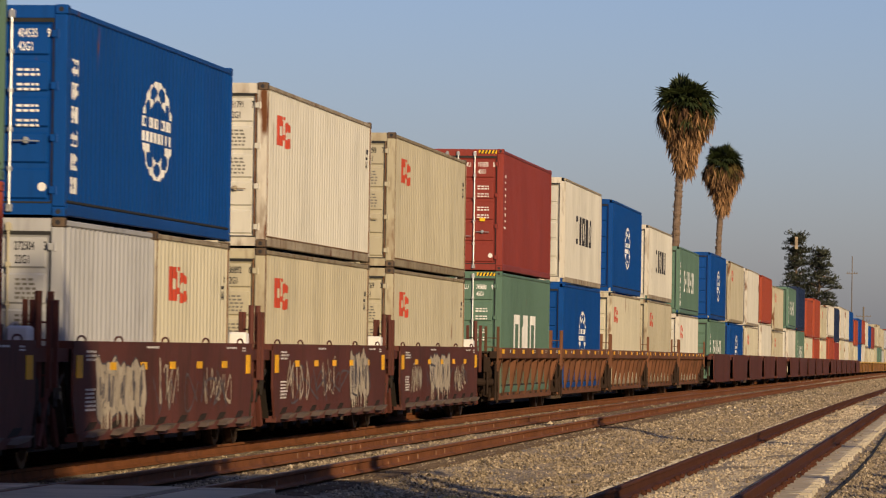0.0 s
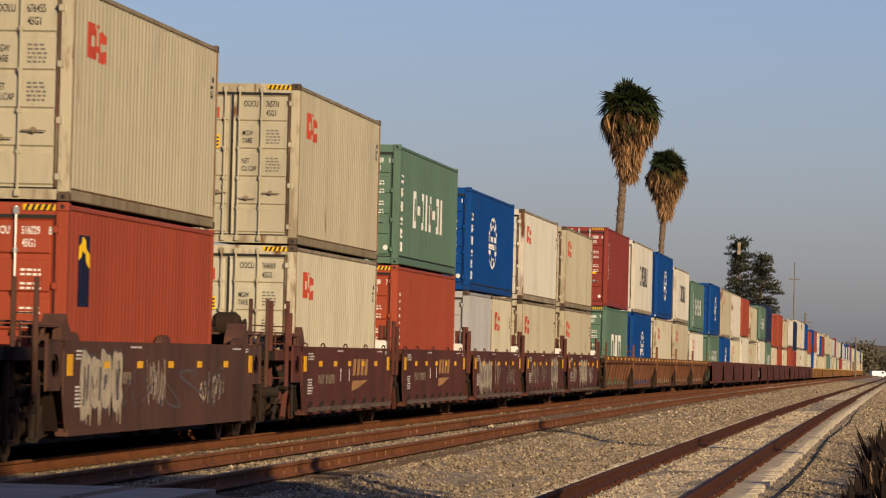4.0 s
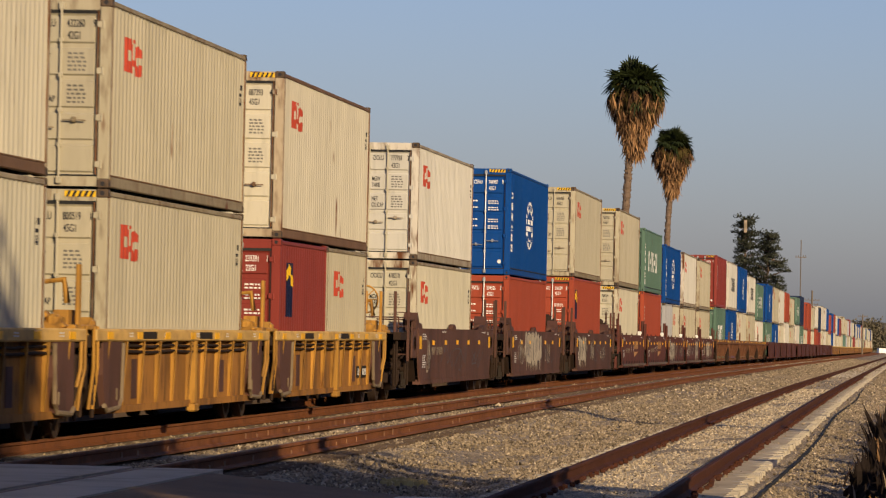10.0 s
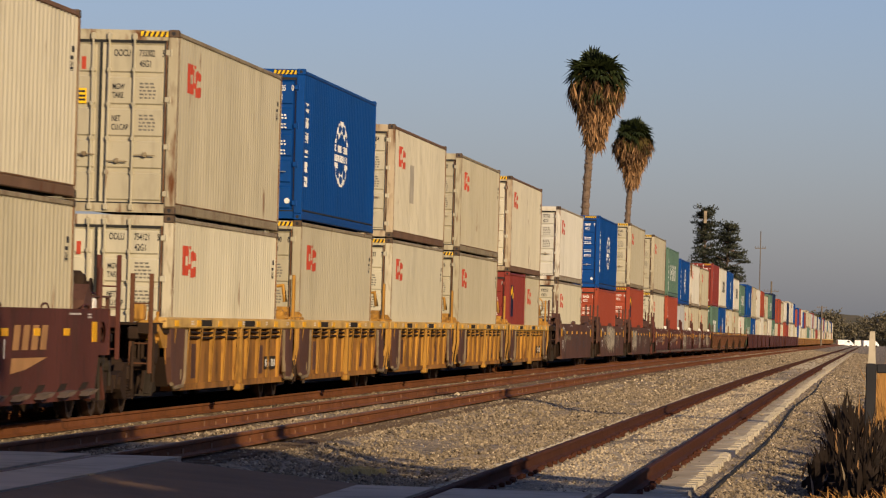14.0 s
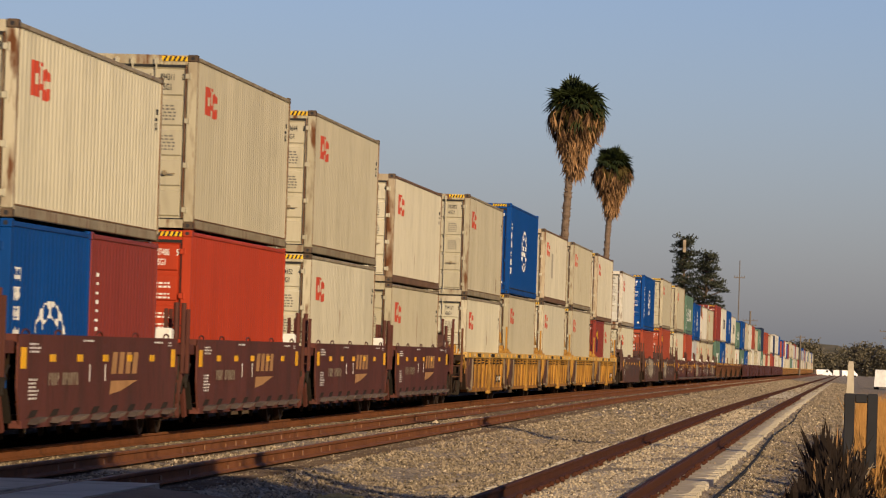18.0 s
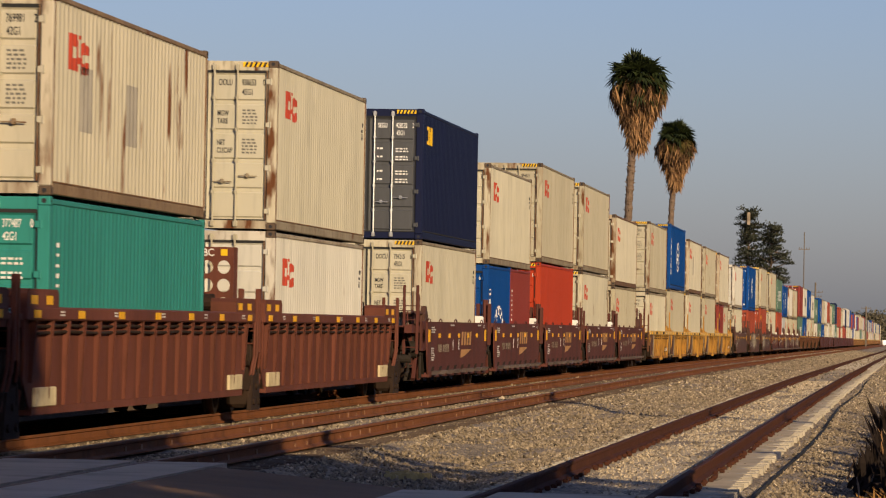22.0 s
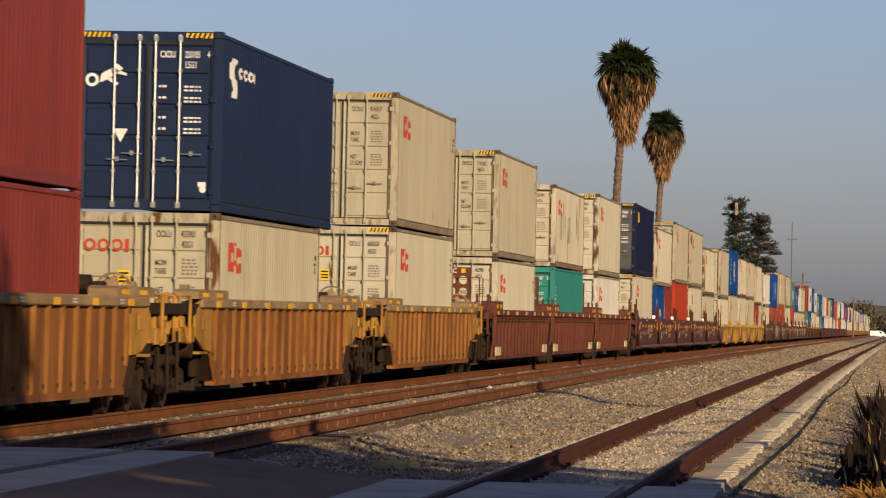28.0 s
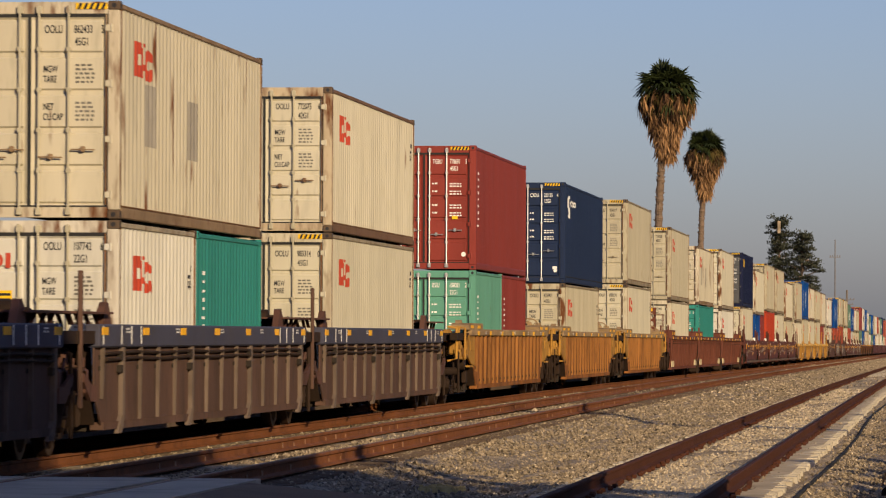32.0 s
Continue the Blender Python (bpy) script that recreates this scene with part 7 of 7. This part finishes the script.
# ---- verge: dead plants, dry grass, iron frame, post ----
def blade(g, p, d, w, bend, mi=0):
    p, d = Vector(p), Vector(d)
    s = d.cross(Vector((0.1, 1, 0.2)))
    s = (s.normalized() if s.length > 1e-4 else Vector((1, 0, 0))) * w / 2
    q1, q2 = p + d * 0.5 + Vector((0, 0, -bend * 0.25)), p + d + Vector((0, 0, -bend))
    g.face([p - s * 0.8, p + s * 0.8, q1 + s, q1 - s], mi)
    g.face([q1 - s, q1 + s, q2], mi)


def dead_yucca(x, y, h, n, seed):
    r = random.Random(seed)
    t = tagged(new("dead_yucca"), "withered spiky plant with dark brown and bleached leaves", "plant", "dead plants on the verge")
    t.matrix_basis = pose(x, y, bed_height(x) + fall(y) - 0.03)
    for mat, k, wide, long in ((DEAD, 3 * n, 0.10, 0.5), (DEAD, int(3.6 * n), 0.05, 1.0), (PALE_LEAF, n // 5, 0.03, 1.0), (FROND_OLD, n // 4, 0.035, 1.0)):
        g = Geo()
        for i in range(k):
            a, e = r.uniform(0, 6.283), r.uniform(1.12, 1.56)
            L = h * long * r.uniform(0.30, 0.95)
            blade(g, (r.gauss(0, 0.1), r.gauss(0, 0.15), r.uniform(0, 0.25)), (math.cos(a) * math.cos(e) * L, math.sin(a) * math.cos(e) * L, math.sin(e) * L), wide * r.uniform(0.5, 1.5), r.uniform(0, 0.6) * h)
        part("leaves", g.mesh("leaves", mat), t)


for q in ((-0.46, 51.0, 0.55, 35, 1), (-0.32, 51.8, 0.85, 60, 2), (-0.15, 53.6, 1.1, 60, 3), (-0.05, 55.4, 1.3, 50, 4), (-0.02, 49.8, 0.9, 50, 5), (-0.15, 60.5, 1.1, 40, 6), (-0.3, 66.0, 1.05, 50, 7), (-0.35, 74.0, 0.9, 40, 8), (-0.12, 50.6, 0.75, 60, 9), (-0.05, 48.9, 0.55, 50, 10), (0.05, 52.6, 1.0, 60, 11)):
    dead_yucca(*q)
g = Geo()
rnd = random.Random(6)
for i in range(15000):
    y = rnd.uniform(47, 110)
    low = i % 17 == 0
    x = rnd.gauss(-0.10, 0.18) if low else rnd.uniform(0.28, 2.6) if i < 5200 else rnd.uniform(0.25, 0.9)
    if low:
        y = rnd.gauss(48.2, 1.2)
    h = rnd.uniform(0.10, 0.28) if low else rnd.uniform(0.5, 1.35) * (0.35 if y < 59 and x < 0.75 else 1.0)
    blade(g, (x, y, bed_height(x) + fall(y) - 0.02), (rnd.gauss(0, 0.16), rnd.gauss(0, 0.16), h), rnd.uniform(0.014, 0.04), rnd.uniform(0, 0.25))
tagged(new("dry_grass", g.mesh("dry_grass", DRY)), "tall dry orange-brown grass beside the track", "grass", kind="stuff")

gate = tagged(new("iron_frame"), "black painted iron frame standing in dry grass", "frame")
gate.matrix_basis = pose(0.0, 58, 0)
for nm, b in (("post", (-0.05, 0.09, -0.05, 0.05, -0.5, 1.115)), ("post", (0.25, 0.39, -0.05, 0.05, 0.14, 1.115)), ("rail", (0.091, 0.249, -0.04, 0.04, 0.99, 1.11)), ("rail", (0.091, 0.249, -0.04, 0.04, 0.15, 0.28))):
    g = Geo()
    g.soft(*b, 0.012)
    part(nm, g.mesh(nm, IRON), gate)
stone_post = tagged(new("concrete_post"), "pale weathered concrete marker post", "post")
stone_post.matrix_basis = pose(0.04, 95, 0)
g = Geo()
g.rings([[(-w, -w, z), (w, -w, z), (w, w, z), (-w, w, z)] for w, z in ((0.16, -0.6), (0.13, 0.5), (0.08, 0.9), (0.06, 1.45), (0.05, 1.52))])
part("shaft", g.mesh("shaft", TIE_MAT), stone_post)


def van(x, y, turn, seed):
    """A parked white van, far off."""
    v = tagged(new("parked_van"), "white van parked beyond the tracks", "van", "parked vans")
    v.matrix_basis = pose(x, y, fall(y) - 0.55, 0, 0, turn)
    g = Geo()
    g.rings([[(-2.4, s * 0.95, 0.35) for s in (-1, 1)] + [(-2.4, s * 0.85, 2.0) for s in (1, -1)], [(1.2, s * 0.95, 0.35) for s in (-1, 1)] + [(1.2, s * 0.85, 2.0) for s in (1, -1)], [(2.4, s * 0.9, 0.4) for s in (-1, 1)] + [(2.3, s * 0.8, 1.0) for s in (1, -1)]])
    part("body", g.mesh("body", VAN_WHITE), v)
    g = Geo()
    g.box(0.4, 1.1, -0.96, 0.96, 1.3, 1.8)
    part("side_window", g.mesh("side_window", IRON), v)
    for px in (-1.6, 1.5):
        for s in (-0.9, 0.9):
            g = Geo()
            g.tube([(px, s - 0.1, 0.33), (px, s + 0.1, 0.33)], 0.33, 12)
            part("wheel", g.mesh("wheel", GASKET), v)


VAN_WHITE = material("white_van_paint", (0.8, 0.8, 0.8), rough=0.3)
for i in range(3):
    van(-7.2 + i * 3.6, 1250 + i * 12, 90 if i % 2 else 20, i)
for i in range(3):
    van(3.6 + i * 2.3, 430 + i * 6, 85, 9 + i)


# ---- unseen trees and poles, added beside the viewer to shade crossing and tracks ----
H_DIR = Vector((math.sin(radians(SUN_AZ)), -math.cos(radians(SUN_AZ))))


def shade_tree(gx, gy, d, extra, width, seed):
    r = random.Random(seed)
    x, y = gx + d * H_DIR.x, gy + d * H_DIR.y
    height = (d * math.tan(radians(SUN_EL)) + extra) * 1.12 + 0.4
    t = tagged(new("unseen_shade_tree"), "unseen leafy broadleaf tree added to shade the level crossing", "tree", "trees beside the crossing")
    t.matrix_basis = pose(x, y, -0.4)
    g = Geo()
    g.tube([(0, 0, 0), (0.1, 0, height * 0.3), (0, 0.1, height * 0.6)], [0.28, 0.22, 0.12], 9)
    for k in range(7):
        a = k * 0.9
        g.tube([(0.1, 0, height * 0.28 + 0.2 * k), (width * 0.35 * math.cos(a), width * 0.35 * math.sin(a), height * (0.55 + 0.04 * k))], [0.11, 0.03], 6)
    part("trunk", g.mesh("trunk", BARK), t)
    g = Geo()
    for k in range(90):
        a, q = r.uniform(0, 6.283), r.random() ** 0.6
        c = Vector((q * width * 0.42 * math.cos(a), q * width * 0.42 * math.sin(a), height * r.uniform(0.22, 0.90)))
        for p in blob(c, width * 0.13, 46, r):
            leaf_tri(g, p, Vector((r.gauss(0, 1), r.gauss(0, 1), r.gauss(0, 1))).normalized() * 0.44, 0.36)
    part("crown", g.mesh("crown", LEAF), t)


for q in ((-11.4, 50.4, 40, 2.6, 6.5, 1), (-7.4, 49.6, 33, 0.5, 6.0, 2), (-4.6, 45.2, 28, 0.2, 5.0, 3), (0.2, 42.8, 24, 0.3, 5.5, 4), (-14.0, 47.0, 46, 2.7, 7.5, 5), (4.0, 43.5, 22, 0.3, 6, 6), (-9.3, 50.5, 36, 0.9, 6.0, 7), (-6.2, 42.6, 31, 0.3, 6.0, 8), (-9.6, 45.0, 39, 0.8, 6.5, 9), (-2.4, 42.0, 26, 0.3, 5.5, 10), (-8.4, 46.6, 34.5, 0.5, 5.5, 11), (-11.2, 43.0, 41, 0.6, 6.0, 12)):
    shade_tree(*q)
# unseen poles, added only to throw dark bars across rails and ballast
for gx, gy, d, h in ((-5.6, 52.5, 22, 8.7), (-7.2, 89.6, 22, 8.0), (-2.0, 184.0, 20, 9.5)):
    pole("utility_pole", gx + d * H_DIR.x, gy + d * H_DIR.y, h, ((h - 0.5, 2.4), (h - 1.3, 2.0), (h - 2.0, 1.2)), 0.30, "unseen wooden utility pole with crossarms, added beside the line to cast shadow", -0.4)


# ---- what moves ----
def motions():
    for ob, y0, z0 in ROLLING:
        rows = []
        for t, s in GONE:
            y = y0 + s
            a, b = fall(y), fall(y + 12)
            rows.append((t, pose(TRAIN_X, y, z0 + a, math.degrees(math.atan2(b - a, 12)), 0, 0)))
        walk(ob, rows)
    # wheels roll without slipping: the first of each place is keyed, its fellows share the keys
    times, gone = [a for a, b in GONE], [b for a, b in GONE]
    for side, q in ((0, -0.89), (1, 0.89)):
        rows = []
        for i in range(32 * FPS + 1):
            s = float(np.interp(i / FPS, times, gone))
            rows.append((i / FPS, pose(0, q, 0.42, -math.degrees(s / 0.42), 0, 0)))
        first = WHEELS[side][0]
        walk(first, rows)
        for w in WHEELS[side][1:]:
            w.rotation_mode = "QUATERNION"
            w.animation_data_create()
            w.animation_data.action = first.animation_data.action
            w.animation_data.action_slot = first.animation_data.action_slot


motions()
